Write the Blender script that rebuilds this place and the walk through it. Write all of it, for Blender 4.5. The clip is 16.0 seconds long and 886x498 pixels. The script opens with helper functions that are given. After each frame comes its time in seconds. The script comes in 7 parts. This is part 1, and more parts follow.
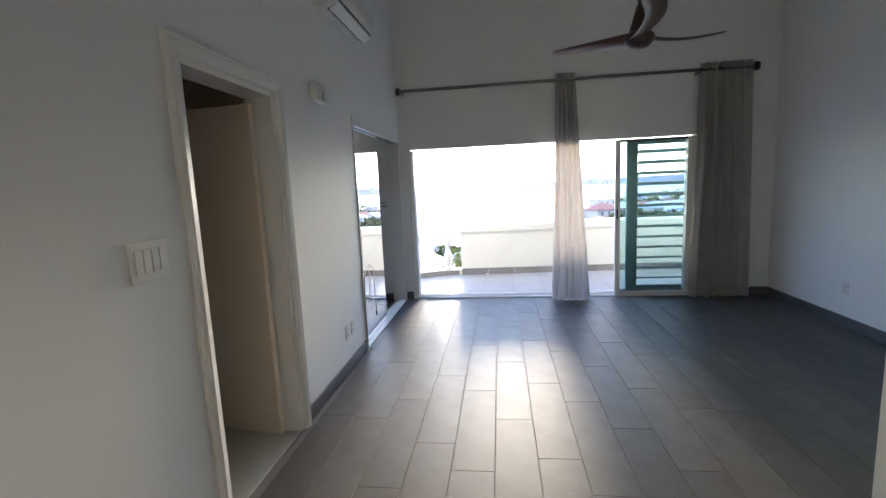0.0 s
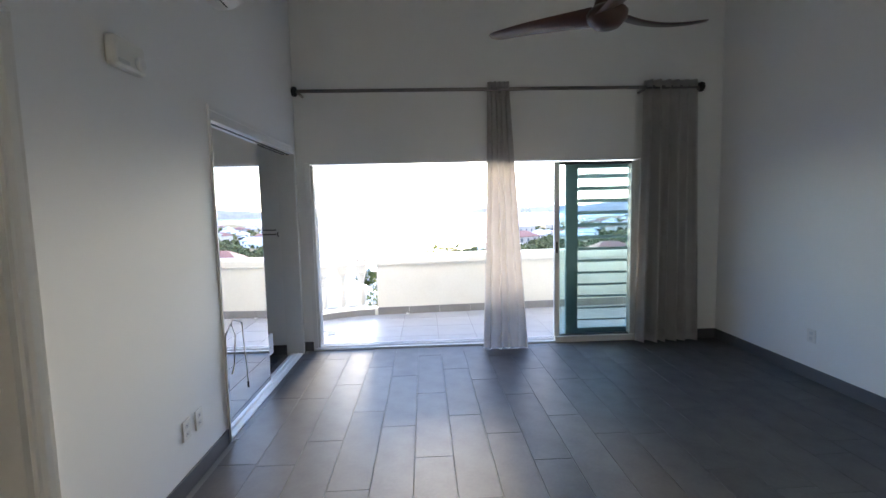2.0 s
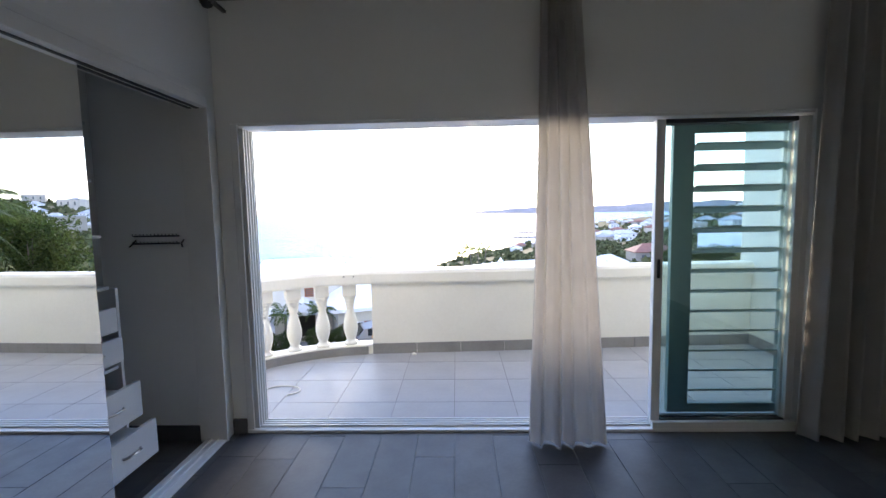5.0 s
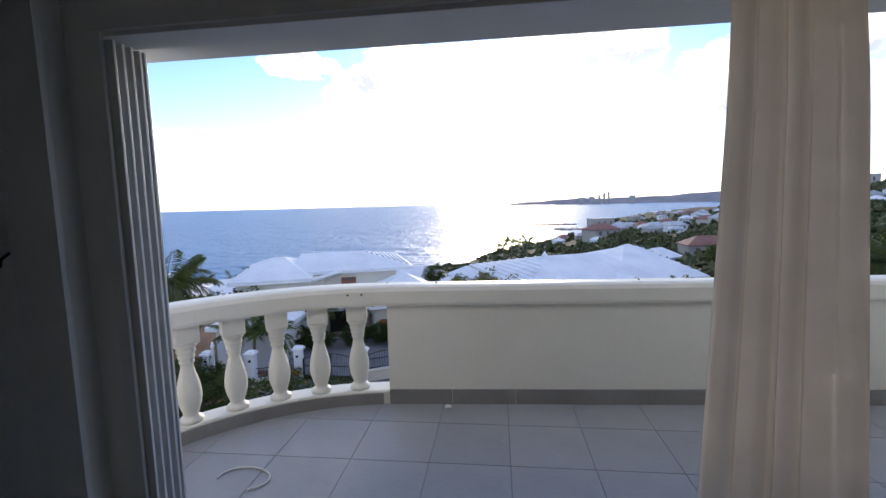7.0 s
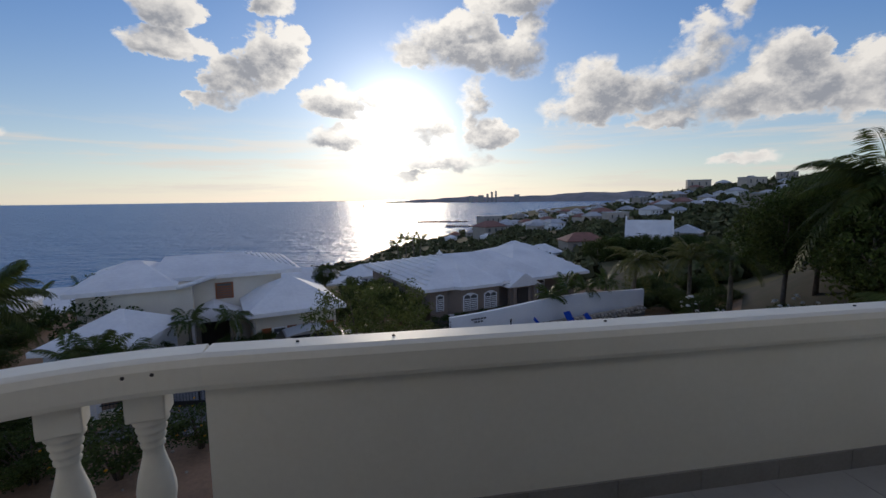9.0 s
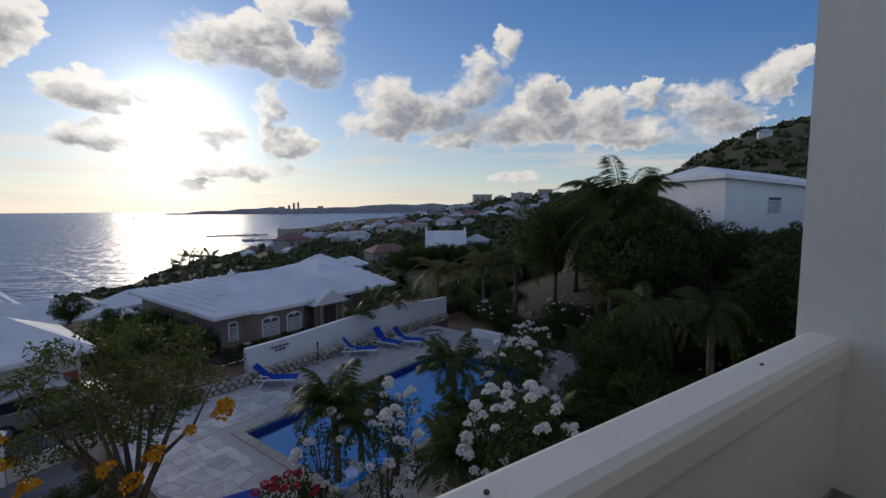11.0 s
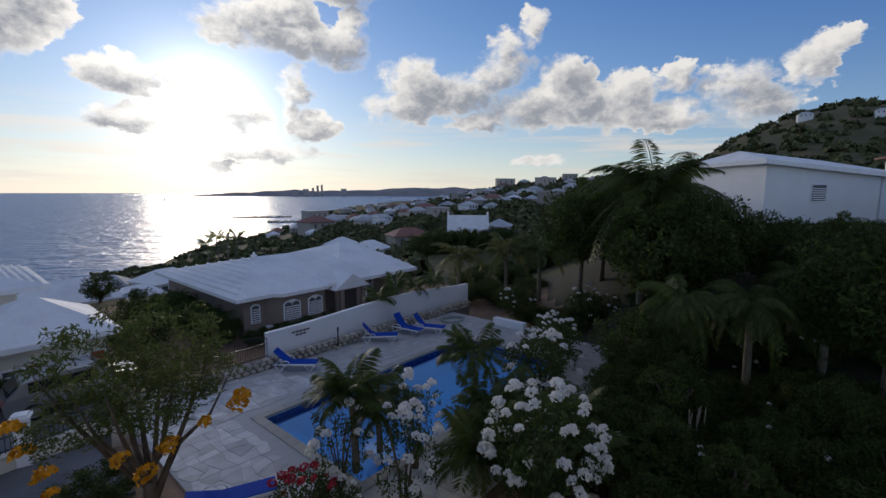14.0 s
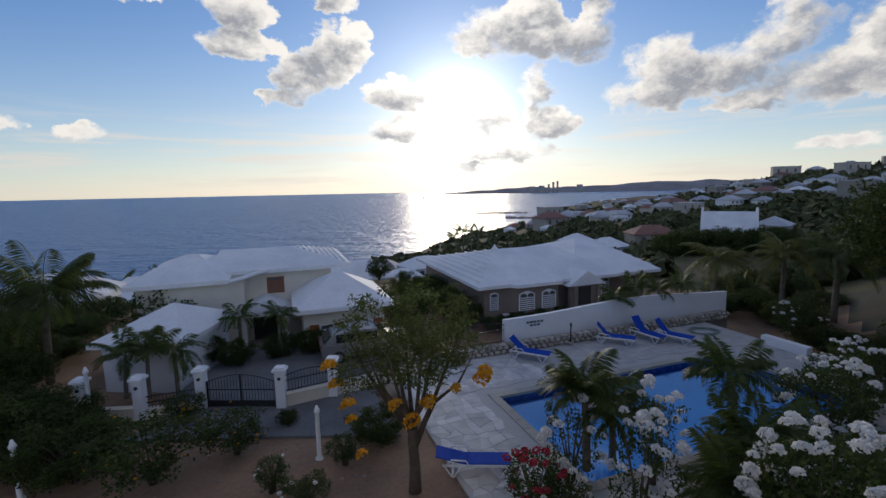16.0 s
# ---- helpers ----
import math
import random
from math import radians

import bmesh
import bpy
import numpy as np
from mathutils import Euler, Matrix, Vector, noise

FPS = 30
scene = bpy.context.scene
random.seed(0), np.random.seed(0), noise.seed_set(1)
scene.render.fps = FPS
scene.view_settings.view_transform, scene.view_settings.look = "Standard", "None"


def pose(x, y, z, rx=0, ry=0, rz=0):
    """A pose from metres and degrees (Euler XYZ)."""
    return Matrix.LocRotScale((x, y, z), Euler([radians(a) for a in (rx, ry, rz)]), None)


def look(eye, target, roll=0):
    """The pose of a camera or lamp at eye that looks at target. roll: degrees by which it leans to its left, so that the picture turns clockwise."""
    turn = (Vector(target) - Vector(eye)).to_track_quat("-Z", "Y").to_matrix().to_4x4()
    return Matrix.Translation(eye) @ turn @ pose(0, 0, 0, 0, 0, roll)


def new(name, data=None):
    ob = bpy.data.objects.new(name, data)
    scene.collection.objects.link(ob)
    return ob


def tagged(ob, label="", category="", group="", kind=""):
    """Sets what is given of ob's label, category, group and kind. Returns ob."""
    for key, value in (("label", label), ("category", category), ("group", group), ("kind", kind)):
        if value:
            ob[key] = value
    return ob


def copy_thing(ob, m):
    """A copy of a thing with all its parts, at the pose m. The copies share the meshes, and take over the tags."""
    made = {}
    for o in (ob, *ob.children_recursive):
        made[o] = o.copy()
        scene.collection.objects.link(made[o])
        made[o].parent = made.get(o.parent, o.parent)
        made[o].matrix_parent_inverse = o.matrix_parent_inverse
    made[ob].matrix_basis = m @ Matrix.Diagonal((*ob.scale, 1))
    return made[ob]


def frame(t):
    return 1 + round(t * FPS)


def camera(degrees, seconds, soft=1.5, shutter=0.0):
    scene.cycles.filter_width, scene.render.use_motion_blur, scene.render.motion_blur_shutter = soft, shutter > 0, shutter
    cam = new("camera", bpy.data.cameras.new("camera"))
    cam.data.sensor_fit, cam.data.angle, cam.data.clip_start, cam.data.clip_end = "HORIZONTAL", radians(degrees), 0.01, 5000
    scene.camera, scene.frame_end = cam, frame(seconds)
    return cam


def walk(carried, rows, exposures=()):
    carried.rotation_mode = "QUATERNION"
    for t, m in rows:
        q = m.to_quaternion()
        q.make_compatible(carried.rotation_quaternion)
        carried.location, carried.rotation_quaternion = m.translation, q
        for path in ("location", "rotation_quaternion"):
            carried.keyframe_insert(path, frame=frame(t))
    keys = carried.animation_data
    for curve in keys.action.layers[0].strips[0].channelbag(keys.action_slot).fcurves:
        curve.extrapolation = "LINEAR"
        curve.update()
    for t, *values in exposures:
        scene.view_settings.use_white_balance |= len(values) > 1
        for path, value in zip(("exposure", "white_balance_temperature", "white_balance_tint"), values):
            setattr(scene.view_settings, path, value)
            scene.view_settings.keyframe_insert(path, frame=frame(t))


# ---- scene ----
cam = camera(89.4, 16.0)
PATH = [
    (0, (1.276, -5.798, 1.497), (1.018, -3.835, 1.216), -2.6),
    (0.5, (1.177, -5.593, 1.525), (1.154, -3.610, 1.267), -1.8),
    (1, (1.227, -5.367, 1.492), (1.273, -3.380, 1.269), -1.6),
    (1.5, (1.290, -5.062, 1.511), (1.353, -3.073, 1.309), -1.6),
    (2, (1.308, -4.731, 1.487), (1.387, -2.741, 1.306), -1.3),
    (2.5, (1.293, -4.392, 1.508), (1.399, -2.403, 1.333), -1.2),
    (3, (1.372, -4.042, 1.526), (1.477, -2.053, 1.348), -1.0),
    (3.5, (1.412, -3.730, 1.505), (1.496, -1.740, 1.328), -1.0),
    (6, (1.501, -2.060, 1.421), (1.336, -0.076, 1.236), -1.2),
    (6.5, (1.477, -1.686, 1.422), (1.273, 0.294, 1.226), -1.3),
    (7, (1.384, -1.357, 1.409), (1.142, 0.617, 1.200), -1.5),
    (7.5, (1.308, -1.049, 1.404), (1.055, 0.922, 1.182), -1.9),
    (8, (1.312, -0.694, 1.409), (1.057, 1.277, 1.189), -1.7),
    (8.5, (1.336, -0.462, 1.425), (1.224, 1.523, 1.204), -1.4),
    (9, (1.351, -0.131, 1.436), (1.579, 1.842, 1.205), -0.7),
    (9.5, (1.439, 0.165, 1.421), (1.967, 2.079, 1.182), 0.0),
    (10, (1.573, 0.484, 1.438), (2.386, 2.296, 1.201), -0.5),
    (12.5, (1.991, 1.640, 1.488), (3.111, 3.290, 1.336), -0.4),
    (13, (2.055, 1.695, 1.479), (3.212, 3.319, 1.322), -0.2),
    (13.5, (2.097, 1.705, 1.502), (3.222, 3.349, 1.320), 0.4),
    (14, (2.047, 1.615, 1.535), (2.990, 3.359, 1.277), 0.2),
    (14.5, (2.016, 1.539, 1.528), (2.761, 3.369, 1.217), -0.4),
    (15, (1.947, 1.509, 1.532), (2.464, 3.415, 1.217), -0.6),
    (15.5, (1.893, 1.525, 1.530), (2.141, 3.488, 1.238), -0.9),
    (16, (1.829, 1.491, 1.496), (1.794, 3.473, 1.230), -1.2),]
EXPOSURES = [(t, e, 6650 if t < 7 else 6350 if 12 < t < 14.5 else 6500, 10) for t, e in ((0, 3.70), (0.5, 3.68), (1.5, 3.74), (3.5, 3.54), (5.0, 2.95), (6.0, 2.3), (6.5, 1.85), (7.0, 1.45), (7.5, 1.1), (8.0, 0.38), (8.5, 0.03), (9.0, 0.0), (10.0, -0.08), (12.5, -0.12), (14.0, 0.02), (15.0, 0.12), (16.0, 0.12))]
walk(cam, [(t, look(e, g, r)) for t, e, g, r in PATH], EXPOSURES)

# ---- world: evening sky over the sea, with broken cumulus ----
SUN_AZ, SUN_EL = 1.0, 8.5


def build_world():
    w = bpy.data.worlds.new("world")
    scene.world = w
    w.use_nodes = True
    nt = w.node_tree
    N, L = nt.nodes, nt.links
    N.clear()

    def op(kind, a, b=None, c=None, clamp=False):
        n = N.new("ShaderNodeMath")
        n.operation, n.use_clamp = kind, clamp
        for i, v in enumerate((a, b, c)):
            if v is None:
                continue
            if isinstance(v, (int, float)):
                n.inputs[i].default_value = v
            else:
                L.new(v, n.inputs[i])
        return n.outputs[0]

    def ramp(v, lo, hi, out_lo=0.0, out_hi=1.0):
        n = N.new("ShaderNodeMapRange")
        n.interpolation_type = "SMOOTHSTEP"
        L.new(v, n.inputs[0])
        for i, q in enumerate((lo, hi, out_lo, out_hi)):
            n.inputs[i + 1].default_value = q
        return n.outputs[0]

    def mix(f, a, b):
        n = N.new("ShaderNodeMix")
        n.data_type = "RGBA"
        L.new(f, n.inputs[0]) if not isinstance(f, float) else None
        for i, v in ((6, a), (7, b)):
            if isinstance(v, tuple):
                n.inputs[i].default_value = v
            else:
                L.new(v, n.inputs[i])
        return n.outputs[2]

    sky = N.new("ShaderNodeTexSky")
    sky.sky_type, sky.sun_disc = "NISHITA", False
    sky.sun_elevation, sky.sun_rotation = radians(SUN_EL + 4), radians(SUN_AZ)
    sky.air_density, sky.dust_density, sky.ozone_density = 1.0, 0.1, 4.0
    co = N.new("ShaderNodeTexCoord").outputs["Generated"]
    sep = N.new("ShaderNodeSeparateXYZ")
    L.new(co, sep.inputs[0])
    X, Y, Z = sep.outputs
    az = op("MULTIPLY", op("ARCTAN2", X, Y), 57.2958)
    el = op("MULTIPLY", op("ARCSINE", Z), 57.2958)
    comb = N.new("ShaderNodeCombineXYZ")
    L.new(op("MULTIPLY", az, 0.1), comb.inputs[0])
    L.new(op("MULTIPLY", el, 0.13), comb.inputs[1])

    def fbm(scale, detail, rough, off):
        m = N.new("ShaderNodeVectorMath")
        m.operation = "ADD"
        L.new(comb.outputs[0], m.inputs[0])
        m.inputs[1].default_value = (off, off * 0.7, off * 1.3)
        n = N.new("ShaderNodeTexNoise")
        L.new(m.outputs[0], n.inputs["Vector"])
        n.inputs["Scale"].default_value, n.inputs["Detail"].default_value, n.inputs["Roughness"].default_value = scale, detail, rough
        return n.outputs["Fac"]

    # cumulus banks: azimuth, height, half width, half height in degrees
    over_sun = [(6.5, 17.8, 5.6, 2.3), (12.0, 17.0, 5.0, 2.2), (15.6, 16.2, 3.2, 2.2), (17.4, 19.2, 1.6, 1.6), (14.7, 22.2, 4.6, 1.6), (10.0, 20.0, 3.0, 1.4), (-6.3, 11.6, 3.6, 1.7), (-2.2, 12.1, 2.6, 1.0), (-6.5, 7.4, 3.1, 1.4), (4.3, 8.2, 3.0, 1.6), (10.6, 11.2, 1.5, 2.9), (12.4, 7.4, 2.6, 1.7), (6.2, 4.3, 6.4, 1.1), (1.6, 2.6, 3.0, 0.7)]
    to_sea = [(-23.8, 16.0, 3.8, 1.3), (-17.6, 12.9, 2.8, 2.4), (-14.0, 15.4, 2.8, 2.8), (-11.5, 17.0, 2.0, 2.0), (-19.5, 11.0, 2.6, 1.1), (-23.3, 19.3, 3.2, 1.7), (-13.2, 21.6, 2.4, 1.6), (-45.4, 6.8, 2.0, 0.8), (-39.0, 6.4, 2.2, 0.8), (-35.3, 20.4, 4.4, 1.2)]
    to_town = [(25.4, 12.2, 4.2, 2.8), (24.6, 10.2, 5.2, 1.8), (31.0, 11.6, 4.2, 2.2), (36.5, 15.6, 2.5, 2.8), (39.4, 18.8, 1.7, 2.0), (34.0, 13.2, 2.6, 2.4), (38.0, 9.8, 5.2, 2.4), (44.0, 10.2, 4.4, 2.6), (43.1, 13.4, 2.8, 2.1), (33.0, 8.4, 4.4, 1.0), (40.1, 3.6, 3.0, 0.7)]
    to_hill = [(50.4, 11.0, 3.2, 2.4), (55.0, 12.4, 1.7, 1.7), (53.2, 8.3, 6.6, 1.5), (60.6, 11.2, 3.0, 2.2), (62.4, 8.8, 3.8, 1.7), (66.6, 12.0, 1.9, 2.2), (68.2, 13.7, 1.5, 1.5), (105.0, 18.0, 12.0, 4.0)]
    banks = over_sun + to_sea + to_town + to_hill
    # the edges curl: the direction itself is stirred a little
    def stirred(scale, amount, off):
        v = N.new("ShaderNodeCombineXYZ")
        L.new(op("MULTIPLY", az, 0.1), v.inputs[0])
        L.new(op("MULTIPLY", el, 0.13), v.inputs[1])
        v.inputs[2].default_value = off
        n = N.new("ShaderNodeTexNoise")
        L.new(v.outputs[0], n.inputs["Vector"])
        n.inputs["Scale"].default_value, n.inputs["Detail"].default_value, n.inputs["Roughness"].default_value = scale, 4.0, 0.55
        return op("MULTIPLY", op("SUBTRACT", n.outputs["Fac"], 0.5), amount)
    curl_a, curl_e = stirred(4.5, 5.0, 1.3), stirred(4.5, 2.8, 8.3)
    def shape(az_s, el_s):
        az_s, el_s = op("ADD", az_s, curl_a), op("ADD", el_s, curl_e)
        best = None
        for a, e, hw, hh in banks:
            dx = op("MULTIPLY_ADD", az_s, 1.0 / hw, -a / hw)
            dy = op("MULTIPLY_ADD", el_s, 1.0 / hh, -e / hh)
            v = op("MULTIPLY_ADD", dx, dx, op("MULTIPLY", dy, dy))
            best = v if best is None else op("MINIMUM", best, v)
        best = op("SUBTRACT", 1.5, best)
    # overhead and behind, unseen: the same broken cloud, added to raise the fill light
        wide = op("MAXIMUM", op("MULTIPLY", op("SUBTRACT", el_s, 31.0), 0.12), op("MULTIPLY", op("SUBTRACT", op("ABSOLUTE", az_s), 84.0), 0.05))
        best = op("MAXIMUM", best, op("MINIMUM", wide, 0.12))
        return op("MAXIMUM", best, -1.8)

    toward = op("SIGN", op("SUBTRACT", SUN_AZ, az))
    lean = op("MULTIPLY", toward, op("MINIMUM", op("MULTIPLY", op("ABSOLUTE", op("SUBTRACT", az, SUN_AZ)), 0.1), 1.7))
    puff0 = op("SUBTRACT", fbm(2.3, 8.0, 0.60, 3.1), 0.5)
    ragged = op("SUBTRACT", fbm(9.0, 7.0, 0.66, 7.7), 0.5)
    here = shape(az, el)
    dens = op("ADD", op("MULTIPLY_ADD", puff0, 3.0, here), op("MULTIPLY", ragged, 1.0))
    keep = comb
    comb = N.new("ShaderNodeCombineXYZ")
    L.new(op("MULTIPLY", op("ADD", az, lean), 0.1), comb.inputs[0])
    L.new(op("MULTIPLY", op("ADD", el, 1.3), 0.13), comb.inputs[1])
    puff1 = op("SUBTRACT", fbm(2.3, 5.0, 0.60, 3.1), 0.5)
    dens_sun = op("MULTIPLY_ADD", puff1, 3.0, shape(op("ADD", az, lean), op("ADD", el, 1.3)))
    comb = keep
    soft0 = op("SUBTRACT", fbm(2.3, 2.5, 0.5, 3.1), 0.5)
    bulk = op("MULTIPLY_ADD", soft0, 3.0, here)
    # some edges are crisp, others fray into haze
    fray = ramp(fbm(1.1, 2.0, 0.5, 31.0), 0.40, 0.62, 0.45, 1.5)
    cover = ramp(op("DIVIDE", dens, fray), -0.05, 1.0)
    lit = ramp(op("SUBTRACT", dens, dens_sun), -1.9, 1.9)
    shade = op("ADD", op("MULTIPLY", ramp(bulk, -0.2, 2.2), 0.80), op("MULTIPLY_ADD", lit, -1.5, op("MULTIPLY_ADD", ragged, -0.6, 1.02)), None, True)
    thick = op("MULTIPLY", shade, ramp(dens, -0.2, 1.1))
    # thin streaks low over the sea
    comb = N.new("ShaderNodeCombineXYZ")
    L.new(op("MULTIPLY", az, 0.035), comb.inputs[0])
    L.new(op("MULTIPLY", el, 0.40), comb.inputs[1])
    streak = op("MULTIPLY", ramp(fbm(1.6, 6.0, 0.62, 21.0), 0.46, 0.66, 0.0, 0.75), op("MULTIPLY", ramp(el, 10.0, 5.0), ramp(el, 0.0, 1.5)))
    low = op("MULTIPLY", op("POWER", 2.718, op("MULTIPLY", op("ABSOLUTE", el), -1.0 / 8.0)), op("POWER", 2.718, op("MULTIPLY", op("ABSOLUTE", az), -1.0 / 90.0)))
    # nearness to the veiled sun
    dot = N.new("ShaderNodeVectorMath")
    dot.operation = "DOT_PRODUCT"
    L.new(co, dot.inputs[0])
    a, e = radians(SUN_AZ), radians(SUN_EL)
    dot.inputs[1].default_value = (math.sin(a) * math.cos(e), math.cos(a) * math.cos(e), math.sin(e))
    ang = op("MULTIPLY", op("ARCCOSINE", op("MINIMUM", dot.outputs["Value"], 1.0)), 57.2958)
    near = op("POWER", 2.718, op("MULTIPLY", ang, -1.0 / 9.0))
    core = op("POWER", 2.718, op("MULTIPLY", ang, -1.0 / 2.0))

    def scaled(col, k):
        n = N.new("ShaderNodeVectorMath")
        n.operation = "SCALE"
        if isinstance(col, tuple):
            n.inputs[0].default_value = col
        else:
            L.new(col, n.inputs[0])
        if isinstance(k, (int, float)):
            n.inputs["Scale"].default_value = k
        else:
            L.new(k, n.inputs["Scale"])
        return n.outputs[0]

    def plus(p, q):
        n = N.new("ShaderNodeVectorMath")
        n.operation = "ADD"
        L.new(p, n.inputs[0])
        L.new(q, n.inputs[1])
        return n.outputs[0]

    # the sky texture goes through a gamma that deepens the blue away from the sun
    tint = N.new("ShaderNodeVectorMath")
    tint.operation = "MULTIPLY"
    L.new(sky.outputs[0], tint.inputs[0])
    L.new(mix(ramp(el, 3.0, 22.0), (1.0, 0.97, 0.98, 1), (0.78, 0.94, 1.12, 1)), tint.inputs[1])
    deep = N.new("ShaderNodeVectorMath")
    deep.operation = "MULTIPLY"
    L.new(tint.outputs[0], deep.inputs[0])
    L.new(mix(ramp(ang, 28.0, 75.0), (1.0, 1.0, 1.0, 1), (0.72, 0.96, 1.14, 1)), deep.inputs[1])
    clear = scaled(deep.outputs[0], SKY)
    glow = plus(scaled((1.0, 0.93, 0.80), op("MULTIPLY", near, 0.5)), scaled((1.0, 0.97, 0.90), op("MULTIPLY", core, 4.5)))
    base = mix(op("MULTIPLY", low, 0.85), plus(clear, glow), plus(glow, scaled((0.98, 0.915, 0.86), 0.84)))
    base = mix(streak, base, plus(scaled((0.86, 0.79, 0.72), 0.80), scaled((1.0, 0.9, 0.75), op("MULTIPLY", near, 1.0))))
    rim = plus(scaled((0.94, 0.90, 0.85), 0.86), scaled((1.0, 0.95, 0.85), op("MULTIPLY", near, 0.7)))
    body = plus(scaled((0.37, 0.39, 0.44), 0.80), scaled((0.85, 0.76, 0.64), op("MULTIPLY", near, 0.26)))
    # away from the sun the clouds show their lit side, brightened there for fill
    front = ramp(ang, 70.0, 130.0, 0.0, 1.0)
    cloud = mix(op("MULTIPLY", thick, op("SUBTRACT", 1.0, op("MULTIPLY", front, 0.6))), plus(rim, scaled((0.9, 0.8, 0.68), op("MULTIPLY", front, 0.35))), body)
    final = mix(cover, base, cloud)
    final = plus(final, scaled((1.0, 0.95, 0.85), op("MULTIPLY", core, 0.9)))
    bgn = N.new("ShaderNodeBackground")
    L.new(final, bgn.inputs[0])
    bgn.inputs[1].default_value = 1.0
    out = N.new("ShaderNodeOutputWorld")
    L.new(bgn.outputs[0], out.inputs[0])


SKY = 0.10
build_world()
sun_data = bpy.data.lights.new("sun", "SUN")
sun_data.energy, sun_data.angle, sun_data.color = 0.85, radians(12), (1.0, 0.86, 0.68)
sun = new("sun", sun_data)
sun.matrix_world = look((math.sin(radians(SUN_AZ)) * 50, 50, 50 * math.tan(radians(SUN_EL))), (0, 0, 0))

# ---- materials ----
def mat(name, col, col2=None, rough=0.6, scale=6.0, fine=60.0, amount=0.5, bump=0.15, metal=0.0, spread=0.0, spec=0.5, depth=0.004, translucent=0.0, island=False):
    """A painted or natural surface: two colours mixed by coarse and fine noise, relief, and an optional spread of tone from piece to piece."""
    m = bpy.data.materials.new(name)
    m.use_nodes = True
    nt = m.node_tree
    N, L = nt.nodes, nt.links
    b = N["Principled BSDF"]
    col2 = col2 or tuple(c * 0.8 for c in col)
    tc = N.new("ShaderNodeTexCoord").outputs["Object"]
    n1 = N.new("ShaderNodeTexNoise")
    n1.inputs["Scale"].default_value, n1.inputs["Detail"].default_value = scale, 5
    n2 = N.new("ShaderNodeTexNoise")
    n2.inputs["Scale"].default_value, n2.inputs["Detail"].default_value = fine, 3
    L.new(tc, n1.inputs["Vector"])
    L.new(tc, n2.inputs["Vector"])
    add = N.new("ShaderNodeMath")
    add.operation = "MULTIPLY_ADD"
    L.new(n2.outputs["Fac"], add.inputs[0])
    add.inputs[1].default_value = 0.5
    L.new(n1.outputs["Fac"], add.inputs[2])
    mr = N.new("ShaderNodeMapRange")
    L.new(add.outputs[0], mr.inputs[0])
    mr.inputs[1].default_value, mr.inputs[2].default_value = 0.55, 0.95
    mr.inputs[3].default_value, mr.inputs[4].default_value = 0.0, amount
    mx = N.new("ShaderNodeMix")
    mx.data_type = "RGBA"
    L.new(mr.outputs[0], mx.inputs[0])
    mx.inputs[6].default_value, mx.inputs[7].default_value = (*col, 1), (*col2, 1)
    out = mx.outputs[2]
    if spread:
        if island:
            rnd = N.new("ShaderNodeNewGeometry").outputs["Random Per Island"]
        else:
            rnd = N.new("ShaderNodeObjectInfo").outputs["Random"]
        k = N.new("ShaderNodeMapRange")
        L.new(rnd, k.inputs[0])
        k.inputs[3].default_value, k.inputs[4].default_value = 1 - spread, 1 + spread
        sc = N.new("ShaderNodeVectorMath")
        sc.operation = "SCALE"
        L.new(out, sc.inputs[0])
        L.new(k.outputs[0], sc.inputs["Scale"])
        out = sc.outputs[0]
    L.new(out, b.inputs["Base Color"])
    rr = N.new("ShaderNodeMapRange")
    L.new(n1.outputs["Fac"], rr.inputs[0])
    rr.inputs[3].default_value, rr.inputs[4].default_value = max(rough - 0.08, 0.02), min(rough + 0.1, 1)
    L.new(rr.outputs[0], b.inputs["Roughness"])
    b.inputs["Metallic"].default_value = metal
    b.inputs["Specular IOR Level"].default_value = spec
    if bump:
        bp = N.new("ShaderNodeBump")
        bp.inputs["Strength"].default_value, bp.inputs["Distance"].default_value = bump, depth
        L.new(add.outputs[0], bp.inputs["Height"])
        L.new(bp.outputs[0], b.inputs["Normal"])
    if translucent:
        tr = N.new("ShaderNodeBsdfTranslucent")
        L.new(out, tr.inputs[0])
        ms = N.new("ShaderNodeMixShader")
        ms.inputs[0].default_value = translucent
        L.new(b.outputs[0], ms.inputs[1])
        L.new(tr.outputs[0], ms.inputs[2])
        L.new(ms.outputs[0], N["Material Output"].inputs[0])
    return m


def glass(name, col, rough=0.0):
    m = bpy.data.materials.new(name)
    m.use_nodes = True
    N, L = m.node_tree.nodes, m.node_tree.links
    N.remove(N["Principled BSDF"])
    tr = N.new("ShaderNodeBsdfTransparent")
    tr.inputs[0].default_value = (*col, 1)
    gl = N.new("ShaderNodeBsdfGlossy")
    gl.inputs["Roughness"].default_value = rough + 0.02
    lw = N.new("ShaderNodeLayerWeight")
    lw.inputs[0].default_value = 0.25
    fr = N.new("ShaderNodeMapRange")
    L.new(lw.outputs["Facing"], fr.inputs[0])
    fr.inputs[3].default_value, fr.inputs[4].default_value = 0.02, 0.45
    ms = N.new("ShaderNodeMixShader")
    L.new(fr.outputs[0], ms.inputs[0])
    L.new(tr.outputs[0], ms.inputs[1])
    L.new(gl.outputs[0], ms.inputs[2])
    L.new(ms.outputs[0], N["Material Output"].inputs[0])
    return m


